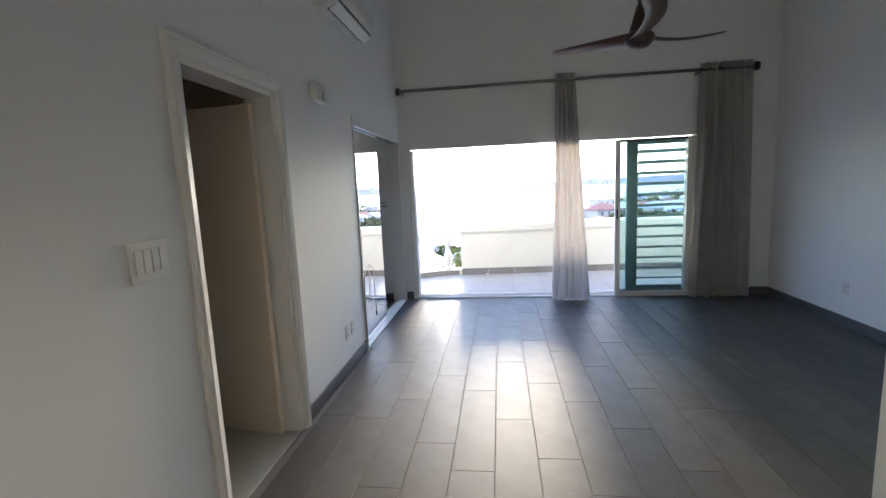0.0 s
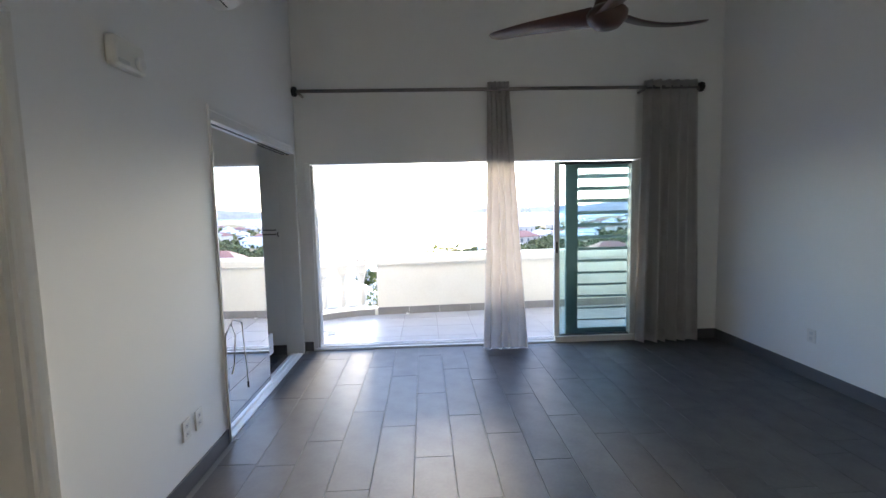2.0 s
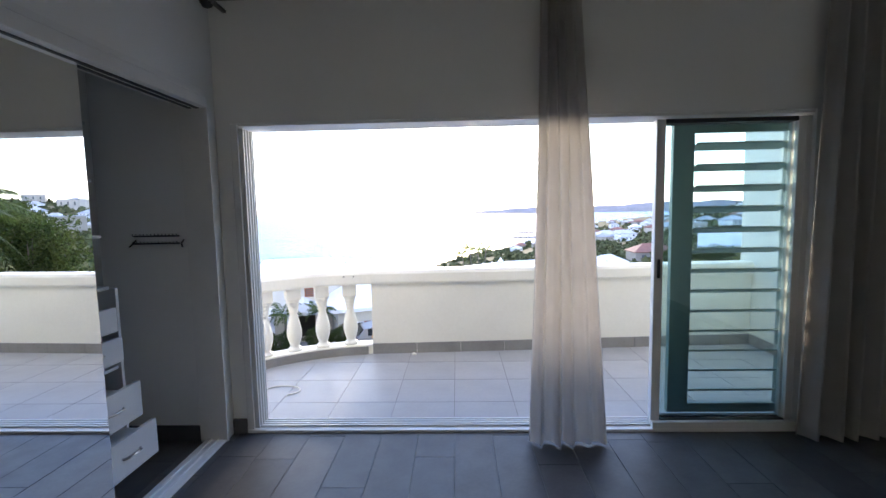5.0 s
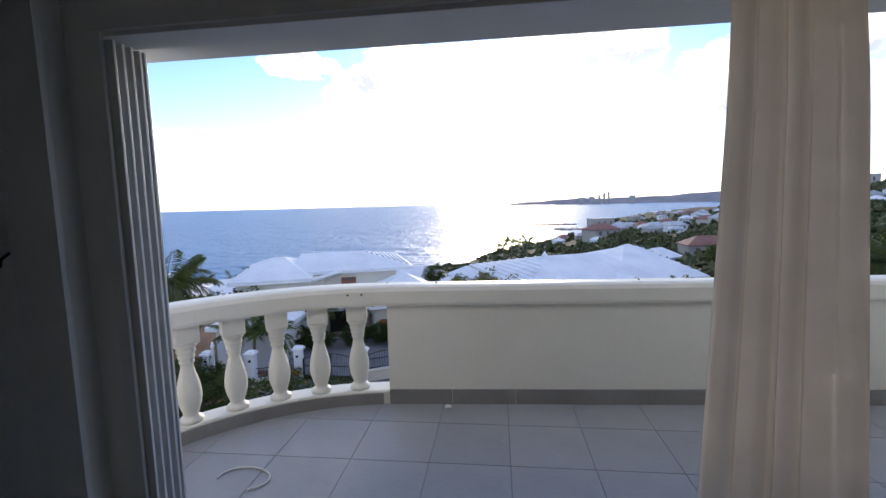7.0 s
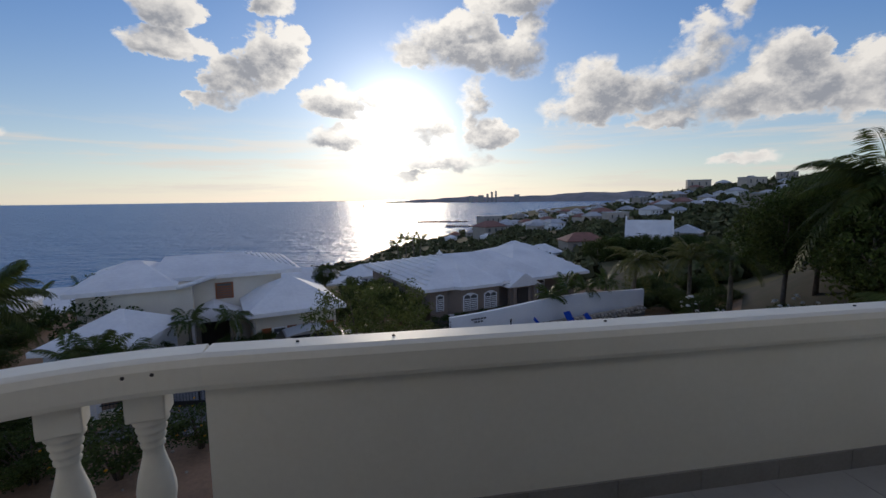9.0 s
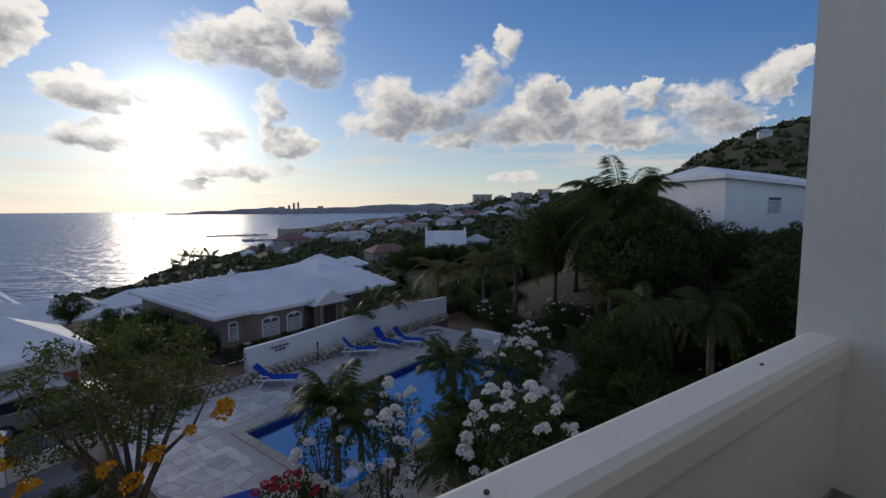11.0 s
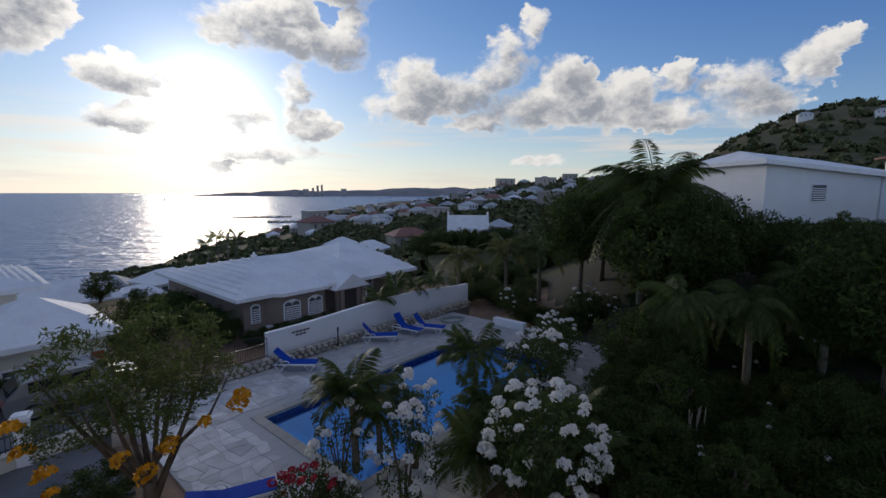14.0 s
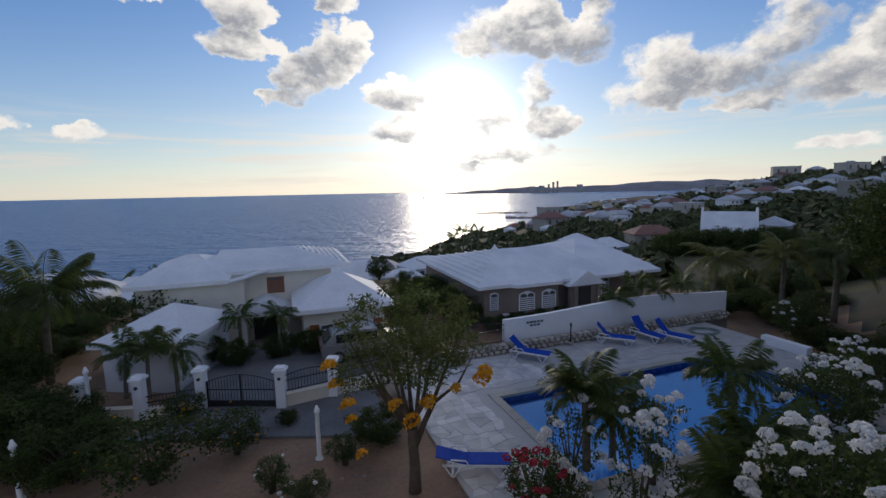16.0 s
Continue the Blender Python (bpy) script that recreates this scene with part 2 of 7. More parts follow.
M = {}
M["wall"] = mat("wall_paint", (0.81, 0.81, 0.80), (0.77, 0.77, 0.76), rough=0.7, scale=1.2, fine=180, amount=0.5, bump=0.06)
M["ceil"] = mat("ceiling_paint", (0.82, 0.82, 0.81), (0.77, 0.77, 0.76), rough=0.8, scale=1.0, bump=0.04)
M["trim"] = mat("trim_gloss", (0.78, 0.77, 0.74), (0.72, 0.70, 0.66), rough=0.35, scale=3, fine=40, bump=0.04)
M["leaf_door"] = mat("door_paint", (0.74, 0.64, 0.52), (0.68, 0.58, 0.46), rough=0.5, scale=2, fine=50, bump=0.05)
# near-black colour in place of the shade inside openings
M["dark"] = mat("opening_shade", (0.05, 0.045, 0.04), rough=0.9)
M["plank"] = mat("floor_plank", (0.098, 0.092, 0.090), (0.064, 0.061, 0.060), rough=0.46, scale=5, fine=46, amount=0.8, bump=0.10, spread=0.14, depth=0.002, spec=0.42)
M["grout"] = mat("grout", (0.20, 0.195, 0.19), rough=0.85, bump=0.2)
M["skirt"] = mat("skirting_tile", (0.10, 0.10, 0.105), (0.08, 0.08, 0.085), rough=0.4)
M["btile"] = mat("balcony_tile", (0.36, 0.36, 0.365), (0.30, 0.30, 0.31), rough=0.42, scale=3, fine=40, amount=0.7, bump=0.08, spread=0.05)
M["bskirt"] = mat("balcony_skirting", (0.27, 0.26, 0.25), (0.20, 0.19, 0.18), rough=0.5, scale=4, amount=0.8, spread=0.06)
M["stucco"] = mat("balcony_paint", (0.80, 0.77, 0.685), (0.72, 0.69, 0.60), rough=0.45, scale=2.2, fine=35, amount=0.6, bump=0.18, depth=0.004)
M["alu"] = mat("white_aluminium", (0.78, 0.78, 0.77), (0.70, 0.70, 0.69), rough=0.35, scale=4, bump=0.02)
M["black"] = mat("black_rubber", (0.02, 0.02, 0.022), rough=0.5)
M["iron"] = mat("black_iron", (0.015, 0.016, 0.018), (0.03, 0.03, 0.03), rough=0.45, bump=0.1)
M["chrome"] = mat("brushed_steel", (0.62, 0.60, 0.57), (0.5, 0.48, 0.45), rough=0.28, metal=1.0, bump=0.03)
M["rod"] = mat("rod_metal", (0.30, 0.28, 0.27), (0.22, 0.2, 0.19), rough=0.35, metal=0.9, bump=0.03)
M["curtain"] = mat("curtain_cloth", (0.60, 0.575, 0.555), (0.51, 0.485, 0.465), rough=0.85, scale=8, fine=300, amount=0.5, bump=0.25, depth=0.001)
M["slat"] = mat("green_shutter", (0.20, 0.27, 0.255), (0.17, 0.235, 0.22), rough=0.4, scale=3)
M["mirror"] = mat("mirror_silver", (0.9, 0.91, 0.91), (0.9, 0.91, 0.91), rough=0.02, metal=1.0, bump=0)
mb = M["mirror"].node_tree.nodes["Principled BSDF"]
M["mirror"].node_tree.links.remove(mb.inputs["Roughness"].links[0])
mb.inputs["Roughness"].default_value = 0.004
M["glass"] = glass("green_glass", (0.82, 0.92, 0.92))
M["pane"] = glass("clear_glass", (0.90, 0.94, 0.94))
M["walnut"] = mat("walnut_blade", (0.075, 0.032, 0.022), (0.045, 0.02, 0.014), rough=0.35, scale=3, fine=30, amount=0.9, bump=0.05)
M["plastic"] = mat("white_plastic", (0.74, 0.73, 0.70), (0.69, 0.68, 0.65), rough=0.4, scale=4, bump=0.02)
M["cable"] = mat("white_cable", (0.66, 0.65, 0.60), rough=0.5)
M["melamine"] = mat("melamine_board", (0.62, 0.62, 0.62), (0.57, 0.57, 0.57), rough=0.5, scale=3, bump=0.03)
M["earth"] = mat("garden_earth", (0.33, 0.205, 0.13), (0.20, 0.13, 0.085), rough=0.95, scale=0.7, fine=9, amount=1.0, bump=0.6, depth=0.03)
# brown grass with the shade of the dark trees put into its colour
M["turf_shaded"] = mat("shaded_ground", (0.060, 0.050, 0.032), (0.036, 0.038, 0.020), rough=0.95, scale=0.9, fine=11, amount=1.0, bump=0.6, depth=0.03)
M["asphalt"] = mat("grey_paving", (0.17, 0.17, 0.178), (0.11, 0.112, 0.118), rough=0.85, scale=0.9, fine=14, amount=1.0, bump=0.4, depth=0.01)
M["flag"] = mat("deck_flagstone", (0.62, 0.61, 0.60), (0.44, 0.435, 0.43), rough=0.7, scale=2.0, fine=18, amount=0.9, bump=0.4, spread=0.22, depth=0.01)
M["joint"] = mat("deck_joint", (0.48, 0.47, 0.455), rough=0.9, bump=0.3)
M["coping"] = mat("pool_coping", (0.40, 0.375, 0.33), (0.32, 0.30, 0.26), rough=0.7, scale=3, bump=0.3, spread=0.08)
M["poolwall"] = mat("pool_blue", (0.07, 0.42, 0.78), (0.055, 0.36, 0.70), rough=0.5, scale=1.5, bump=0.05)
M["poolband"] = mat("pool_tile_band", (0.015, 0.05, 0.22), (0.025, 0.07, 0.28), rough=0.25, scale=8)
M["roof"] = mat("white_roof", (0.82, 0.83, 0.85), (0.66, 0.67, 0.70), rough=0.7, scale=0.5, fine=5, amount=0.8, bump=0.2, depth=0.01)
M["roof2"] = mat("pale_roof", (0.46, 0.48, 0.52), (0.34, 0.35, 0.38), rough=0.7, scale=0.2, fine=2, amount=0.8, bump=0.0, spread=0.2)
M["redroof"] = mat("red_roof", (0.26, 0.12, 0.09), (0.19, 0.09, 0.075), rough=0.7, scale=0.5, fine=4, amount=0.9, bump=0.1)
M["cream"] = mat("cream_render", (0.70, 0.66, 0.57), (0.61, 0.57, 0.49), rough=0.85, scale=0.8, fine=12, amount=0.8, bump=0.15)
M["taupe"] = mat("taupe_render", (0.27, 0.22, 0.185), (0.22, 0.175, 0.145), rough=0.85, scale=0.8, fine=12, amount=0.8, bump=0.15)
M["white"] = mat("white_render", (0.82, 0.83, 0.85), (0.72, 0.73, 0.75), rough=0.75, scale=0.6, fine=8, amount=0.7, bump=0.12)
M["townwall"] = mat("town_render", (0.46, 0.42, 0.37), (0.34, 0.31, 0.28), rough=0.85, scale=0.2, fine=2, amount=0.8, bump=0, spread=0.25)
M["shutter"] = mat("orange_shutter", (0.33, 0.11, 0.035), (0.25, 0.08, 0.03), rough=0.6, scale=3, fine=25, amount=0.8)
M["louvre"] = mat("window_louvre", (0.10, 0.105, 0.11), (0.07, 0.075, 0.08), rough=0.4)
M["blue"] = mat("blue_sling", (0.008, 0.062, 0.40), (0.006, 0.05, 0.33), spec=0.2, rough=0.85, scale=6, fine=80)
M["stone"] = mat("rubble_stone", (0.50, 0.46, 0.40), (0.30, 0.265, 0.225), rough=0.85, scale=3, fine=22, amount=1.0, bump=0.5, spread=0.3, depth=0.02)
M["mortar"] = mat("mortar", (0.19, 0.17, 0.145), rough=0.95, bump=0.3)
M["bark"] = mat("bark", (0.13, 0.10, 0.075), (0.07, 0.055, 0.042), rough=0.9, scale=5, fine=30, amount=1.0, bump=0.6, depth=0.02)
M["palmbark"] = mat("palm_bark", (0.22, 0.19, 0.145), (0.12, 0.10, 0.075), rough=0.9, scale=4, fine=20, amount=1.0, bump=0.6, depth=0.02)
M["leaf"] = mat("leaf_green", (0.042, 0.072, 0.020), (0.075, 0.10, 0.034), rough=0.5, scale=2, fine=12, amount=1.0, bump=0, translucent=0.4, spread=0.4, island=True, spec=0.1)
M["leafd"] = mat("leaf_dark", (0.042, 0.069, 0.018), (0.080, 0.100, 0.031), rough=0.55, scale=1.2, fine=9, amount=1.0, bump=0, translucent=0.4, spread=0.45, island=True, spec=0.08)
M["leafy"] = mat("leaf_olive", (0.085, 0.115, 0.030), (0.13, 0.145, 0.05), rough=0.5, scale=1.6, fine=9, amount=1.0, bump=0, translucent=0.45, spread=0.3, island=True, spec=0.1)
M["frond"] = mat("palm_frond", (0.058, 0.094, 0.024), (0.105, 0.12, 0.038), rough=0.45, scale=1.0, fine=9, amount=1.0, bump=0, translucent=0.42, spread=0.3, island=True, spec=0.12)
M["frondy"] = mat("palm_frond_pale", (0.12, 0.135, 0.035), (0.16, 0.15, 0.05), rough=0.45, scale=1.0, fine=9, amount=1.0, bump=0, translucent=0.3, spread=0.3, island=True, spec=0.12)
M["petal"] = mat("white_petal", (0.86, 0.86, 0.85), (0.78, 0.78, 0.77), rough=0.6, scale=6, bump=0, translucent=0.45, spread=0.08, island=True)
M["yellow"] = mat("yellow_petal", (0.72, 0.36, 0.01), (0.6, 0.27, 0.01), rough=0.6, scale=6, bump=0, translucent=0.3, spread=0.15, island=True)
M["red"] = mat("crimson_petal", (0.45, 0.02, 0.045), (0.34, 0.02, 0.05), rough=0.6, scale=6, bump=0, translucent=0.3, spread=0.2, island=True)
M["wood_far"] = mat("far_woods", (0.075, 0.092, 0.042), (0.12, 0.12, 0.06), rough=0.8, scale=0.05, fine=0.6, amount=1.0, bump=0, spread=0.45, island=True, spec=0.1)
M["hill"] = mat("hill_scrub", (0.085, 0.088, 0.045), (0.17, 0.135, 0.085), rough=0.95, scale=0.02, fine=0.18, amount=1.0, bump=0.8, depth=1.2, spec=0.1)
# grey-lilac: distance haze is put into the base colour
M["headland"] = mat("hazed_headland", (0.34, 0.32, 0.34), (0.24, 0.235, 0.24), rough=0.95, scale=0.01, fine=0.05, amount=1.0, bump=0, spec=0.0)
M["carbody"] = mat("car_paint", (0.27, 0.26, 0.255), (0.25, 0.24, 0.235), rough=0.3, scale=1, bump=0, metal=0.4)
M["tyre"] = mat("tyre", (0.015, 0.015, 0.015), rough=0.8)
M["carglass"] = mat("car_glass", (0.01, 0.012, 0.014), rough=0.08, bump=0)
M["ink"] = mat("grey_lettering", (0.12, 0.12, 0.13), rough=0.7, bump=0)
M["sail"] = mat("sail_cloth", (0.7, 0.7, 0.68), rough=0.7, bump=0)


def sea_material():
    m = bpy.data.materials.new("sea_water")
    m.use_nodes = True
    N, L = m.node_tree.nodes, m.node_tree.links
    b = N["Principled BSDF"]
    b.inputs["Base Color"].default_value = (0.012, 0.135, 0.36, 1)
    b.inputs["Roughness"].default_value = 0.30
    b.inputs["IOR"].default_value = 1.24
    co = N.new("ShaderNodeTexCoord").outputs["Object"]
    mp = N.new("ShaderNodeMapping")
    mp.inputs["Scale"].default_value = (0.6, 1.0, 1.0)
    L.new(co, mp.inputs[0])
    h = None
    for s, k in ((0.016, 2.0), (0.09, 1.6), (0.35, 0.9)):
        n = N.new("ShaderNodeTexNoise")
        n.inputs["Scale"].default_value, n.inputs["Detail"].default_value = s, 4
        L.new(mp.outputs[0], n.inputs["Vector"])
        q = N.new("ShaderNodeMath")
        q.operation = "MULTIPLY"
        L.new(n.outputs["Fac"], q.inputs[0])
        q.inputs[1].default_value = k
        if h is not None:
            a = N.new("ShaderNodeMath")
            L.new(h, a.inputs[0])
            L.new(q.outputs[0], a.inputs[1])
            h = a.outputs[0]
        else:
            h = q.outputs[0]
    bp = N.new("ShaderNodeBump")
    bp.inputs["Strength"].default_value, bp.inputs["Distance"].default_value = 0.9, 3.5
    L.new(h, bp.inputs["Height"])
    L.new(bp.outputs[0], b.inputs["Normal"])
    return m


def pool_material():
    m = glass("pool_water", (0.62, 0.86, 0.97), 0.03)
    N, L = m.node_tree.nodes, m.node_tree.links
    n = N.new("ShaderNodeTexNoise")
    n.inputs["Scale"].default_value = 3.0
    bp = N.new("ShaderNodeBump")
    bp.inputs["Strength"].default_value, bp.inputs["Distance"].default_value = 0.1, 0.02
    L.new(n.outputs["Fac"], bp.inputs["Height"])
    for q in N:
        if q.bl_idname in ("ShaderNodeBsdfGlossy",):
            L.new(bp.outputs[0], q.inputs["Normal"])
    return m


M["sea"] = sea_material()
M["water"] = pool_material()


# ---- mesh helpers ----
def mesh_of(name, bm, material):
    me = bpy.data.meshes.new(name)
    bm.to_mesh(me)
    bm.free()
    me.materials.append(M[material])
    return me


def part(name, bm, material, parent=None, label="", at=None):
    """One bmesh (or ready mesh) as one object under parent."""
    me = mesh_of(name, bm, material) if isinstance(bm, bmesh.types.BMesh) else bm
    ob = new(name, me)
    if at is not None:
        ob.matrix_basis = at
    if parent is not None:
        ob.parent = parent
    return tagged(ob, label)


def thing(name, label, category, group="", at=None, kind=""):
    ob = new(name)
    ob.empty_display_size = 0.1
    if at is not None:
        ob.matrix_basis = at
    return tagged(ob, label, category, group, kind)


def box(x0, x1, y0, y1, z0, z1, bevel=0.0, bm=None):
    b = bmesh.new() if bm is None else bm
    vs = [b.verts.new((x, y, z)) for z in (z0, z1) for x, y in ((x0, y0), (x1, y0), (x1, y1), (x0, y1))]
    fs = [b.faces.new([vs[i] for i in f]) for f in ((3, 2, 1, 0), (4, 5, 6, 7), (0, 1, 5, 4), (1, 2, 6, 5), (2, 3, 7, 6), (3, 0, 4, 7))]
    if bevel:
        es = list({e for f in fs for e in f.edges})
        bmesh.ops.bevel(b, geom=es, offset=bevel, segments=2, profile=0.5, affect="EDGES")
    return b


def prism(pts, z0, z1, bm=None):
    """An upright prism over a plan outline, counter-clockwise."""
    b = bmesh.new() if bm is None else bm
    lo = [b.verts.new((x, y, z0)) for x, y in pts]
    hi = [b.verts.new((x, y, z1)) for x, y in pts]
    n = len(pts)
    b.faces.new(lo[::-1])
    b.faces.new(hi)
    for i in range(n):
        b.faces.new((lo[i], lo[(i + 1) % n], hi[(i + 1) % n], hi[i]))
    return b


def lathe(profile, n=16, bm=None, cx=0.0, cy=0.0):
    """A turned shape from (radius, height) pairs."""
    b = bmesh.new() if bm is None else bm
    rings = []
    for r, z in profile:
        rings.append([b.verts.new((cx + r * math.cos(2 * math.pi * i / n), cy + r * math.sin(2 * math.pi * i / n), z)) for i in range(n)])
    for a, c in zip(rings, rings[1:]):
        for i in range(n):
            f = b.faces.new((a[i], a[(i + 1) % n], c[(i + 1) % n], c[i]))
            f.smooth = True
    b.faces.new(rings[0][::-1])
    b.faces.new(rings[-1])
    return b


def tube(pts, radii, n=8, bm=None):
    """A round bar along points, with a radius at each."""
    b = bmesh.new() if bm is None else bm
    pts = [Vector(p) for p in pts]
    if isinstance(radii, (int, float)):
        radii = [radii] * len(pts)
    rings = []
    for i, p in enumerate(pts):
        d = (pts[min(i + 1, len(pts) - 1)] - pts[max(i - 1, 0)]).normalized()
        s = d.cross(Vector((0.13, 0.31, 0.94)) if abs(d.z) < 0.9 else Vector((1, 0.1, 0))).normalized()
        u = d.cross(s)
        rings.append([b.verts.new(p + radii[i] * (s * math.cos(2 * math.pi * k / n) + u * math.sin(2 * math.pi * k / n))) for k in range(n)])
    for a, c in zip(rings, rings[1:]):
        for k in range(n):
            f = b.faces.new((a[k], a[(k + 1) % n], c[(k + 1) % n], c[k]))
            f.smooth = True
    b.faces.new(rings[0][::-1])
    b.faces.new(rings[-1])
    bmesh.ops.recalc_face_normals(b, faces=b.faces)
    return b


def sweep(path, section, bm=None, closed_ends=True):
    """A section of (sideways, up) pairs carried along a plan path of (x, y)."""
    b = bmesh.new() if bm is None else bm
    rings = []
    n = len(path)
    for i, (x, y) in enumerate(path):
        a, c = path[max(i - 1, 0)], path[min(i + 1, n - 1)]
        d = Vector((c[0] - a[0], c[1] - a[1])).normalized()
        s = Vector((d.y, -d.x))
        rings.append([b.verts.new((x + s.x * q, y + s.y * q, z)) for q, z in section])
    m = len(section)
    for p, q in zip(rings, rings[1:]):
        for k in range(m):
            b.faces.new((p[k], q[k], q[(k + 1) % m], p[(k + 1) % m]))
    if closed_ends:
        b.faces.new(rings[0])
        b.faces.new(rings[-1][::-1])
    bmesh.ops.recalc_face_normals(b, faces=b.faces)
    return b


def np_mesh(name, verts, quads, material):
    me = bpy.data.meshes.new(name)
    verts = np.asarray(verts, dtype=np.float32)
    quads = np.asarray(quads, dtype=np.int32)
    me.vertices.add(len(verts))
    me.vertices.foreach_set("co", verts.ravel())
    me.loops.add(quads.size)
    me.loops.foreach_set("vertex_index", quads.ravel())
    me.polygons.add(len(quads))
    me.polygons.foreach_set("loop_start", np.arange(0, quads.size, quads.shape[1], dtype=np.int32))
    me.update(calc_edges=True)
    me.validate()
    me.materials.append(M[material])
    return me


RNG = np.random.default_rng(7)


def unit(v):
    return v / np.maximum(np.linalg.norm(v, axis=1, keepdims=True), 1e-9)


def leaves(centres, along, length, width):
    """Diamond leaves with a fold: centres and directions are (n, 3)."""
    n = len(centres)
    d = unit(along)
    side = unit(np.cross(d, RNG.normal(size=(n, 3))))
    up = np.cross(side, d)
    ln = (length * RNG.uniform(0.7, 1.3, (n, 1)))
    wd = (width * RNG.uniform(0.7, 1.3, (n, 1)))
    a = centres - d * ln * 0.5
    t = centres + d * ln * 0.5
    fold = up * wd * 0.25
    v = np.stack([a, centres + side * wd * 0.5 + fold, t, centres - side * wd * 0.5 + fold], axis=1).reshape(-1, 3)
    return v, np.arange(4 * n).reshape(n, 4)


def crown_points(clumps, radius, per, flat=0.8):
    """Leaf places round clump centres (k, 3)."""
    k = len(clumps)
    off = RNG.normal(size=(k, per, 3))
    off /= np.linalg.norm(off, axis=2, keepdims=True)
    off *= radius * RNG.uniform(0.3, 1.0, (k, per, 1)) ** 0.6
    off[:, :, 2] *= flat
    return (clumps[:, None, :] + off).reshape(-1, 3), off.reshape(-1, 3)

# ---- the room ----
W, BACK, HIGH, OUT = 4.49, -4.78, 4.15, 0.15     # room width, its back wall, ceiling, outer face of the sea wall
PASS = 2.08                                      # width of the entrance passage


def structure(name, bm, material, label=""):
    ob = part(name, bm, material)
    return tagged(ob, label, "", "", "structure")


wl = bmesh.new()
for b in ((-0.16, 0, -8.2, -4.055, 0, HIGH), (-0.16, 0, -4.055, -3.275, 2.07, HIGH), (-0.16, 0, -3.275, -1.87, 0, HIGH), (-0.16, 0, -1.87, -0.09, 2.12, HIGH), (-0.16, 0, -0.09, 0.0, 0, HIGH)):
    box(*b, bm=wl)
structure("wall_west", wl, "wall")
wn = bmesh.new()
for b in ((-0.90, 0.095, 0.0, OUT, 0, HIGH), (0.095, 3.62, 0.0, OUT, 1.985, HIGH), (3.62, W + 0.15, 0.0, OUT, 0, HIGH)):
    box(*b, bm=wn)
structure("wall_north", wn, "wall")
structure("trim_eave", box(-0.90, W + 0.01, OUT, 0.33, 1.985, 2.25), "wall")
structure("wall_east", box(W, W + 0.15, BACK - 0.15, 0, 0, HIGH), "wall")
structure("wall_south", box(PASS, W, BACK - 0.15, BACK, 0, HIGH), "wall")
structure("wall_passage", box(PASS, PASS + 0.15, -8.2, BACK - 0.15, 0, HIGH), "wall")
structure("wall_passage_end", box(-0.16, PASS + 0.15, -8.35, -8.2, 0, HIGH), "wall")
structure("ceiling", box(-0.16, W + 0.15, -8.35, OUT, HIGH, HIGH + 0.12), "ceil")
floor = structure("floor", box(-1.9, W, -8.2, 0.02, -0.2, -0.004), "grout")
structure("side_room_wall", box(-1.95, -1.8, -4.9, -2.6, 0, 2.5), "leaf_door")
for y0 in (-4.9, -2.75):
    structure("side_room_cheek", box(-1.8, -0.16, y0, y0 + 0.15, 0, 2.5), "leaf_door")
structure("side_room_ceiling", box(-1.95, -0.16, -4.9, -2.6, 2.5, 2.6), "leaf_door")
structure("side_room_floor", box(-1.8, -0.01, -4.75, -2.75, -0.004, 0.003), "cream")
# closet recess
structure("closet_back", box(-0.78, -0.72, -1.95, -0.02, 0, 2.4), "wall")
structure("closet_side_near", box(-0.72, -0.16, -1.95, -1.87, 0, 2.4), "wall")
structure("closet_side_far", box(-0.72, -0.16, -0.09, -0.02, 0, 2.4), "wall")
structure("closet_ceiling", box(-0.72, -0.16, -1.87, -0.09, 2.3, 2.4), "wall")


def skirting(name, x0, x1, y0, y1):
    structure(name, box(x0, x1, y0, y1, 0, 0.1, 0.003), "skirt")


skirting("baseboard_east", W - 0.012, W, BACK, 0)
skirting("baseboard_north", 3.66, W - 0.012, -0.012, 0)
skirting("baseboard_west", 0, 0.012, -3.2, -1.9)
skirting("baseboard_corner", 0.0, 0.092, -0.012, 0)
skirting("baseboard_closet", -0.72, -0.16, -0.102, -0.09)
skirting("baseboard_closet_back", -0.72, -0.708, -1.87, -0.102)

# white beam and braces just under the ceiling
br = box(0, W, -1.25, -1.13, 3.86, 4.0)
structure("trim_beam", br, "ceil")
for x in (0.42, 0.95):
    structure("trim_brace", tube([(x, -1.19, 4.15), (x - 0.42 if x < 0.6 else x, -1.19, 3.62 if x < 0.6 else 3.85)], 0.035, 6), "ceil")


def door_casing():
    sec = [(0.0, 0.0), (0.078, 0.0), (0.078, 0.014), (0.066, 0.026), (0.056, 0.022), (0.046, 0.030), (0.024, 0.026), (0.012, 0.016), (0.0, 0.014)]
    # the section's first number runs outwards from the opening, the second off the wall
    b = bmesh.new()
    outline = [(-4.055, 0.0, -1, 0), (-4.055, 2.07, -1, 1), (-3.275, 2.07, 1, 1), (-3.275, 0.0, 1, 0)]
    rings = []
    for y, z, sy, sz in outline:
        rings.append([b.verts.new((q, y + sy * o, z + sz * o)) for o, q in sec])
    for p, q in zip(rings, rings[1:]):
        for k in range(len(sec)):
            b.faces.new((p[k], q[k], q[(k + 1) % len(sec)], p[(k + 1) % len(sec)]))
    b.faces.new(rings[0])
    b.faces.new(rings[-1])
    bmesh.ops.recalc_face_normals(b, faces=b.faces)
    return b


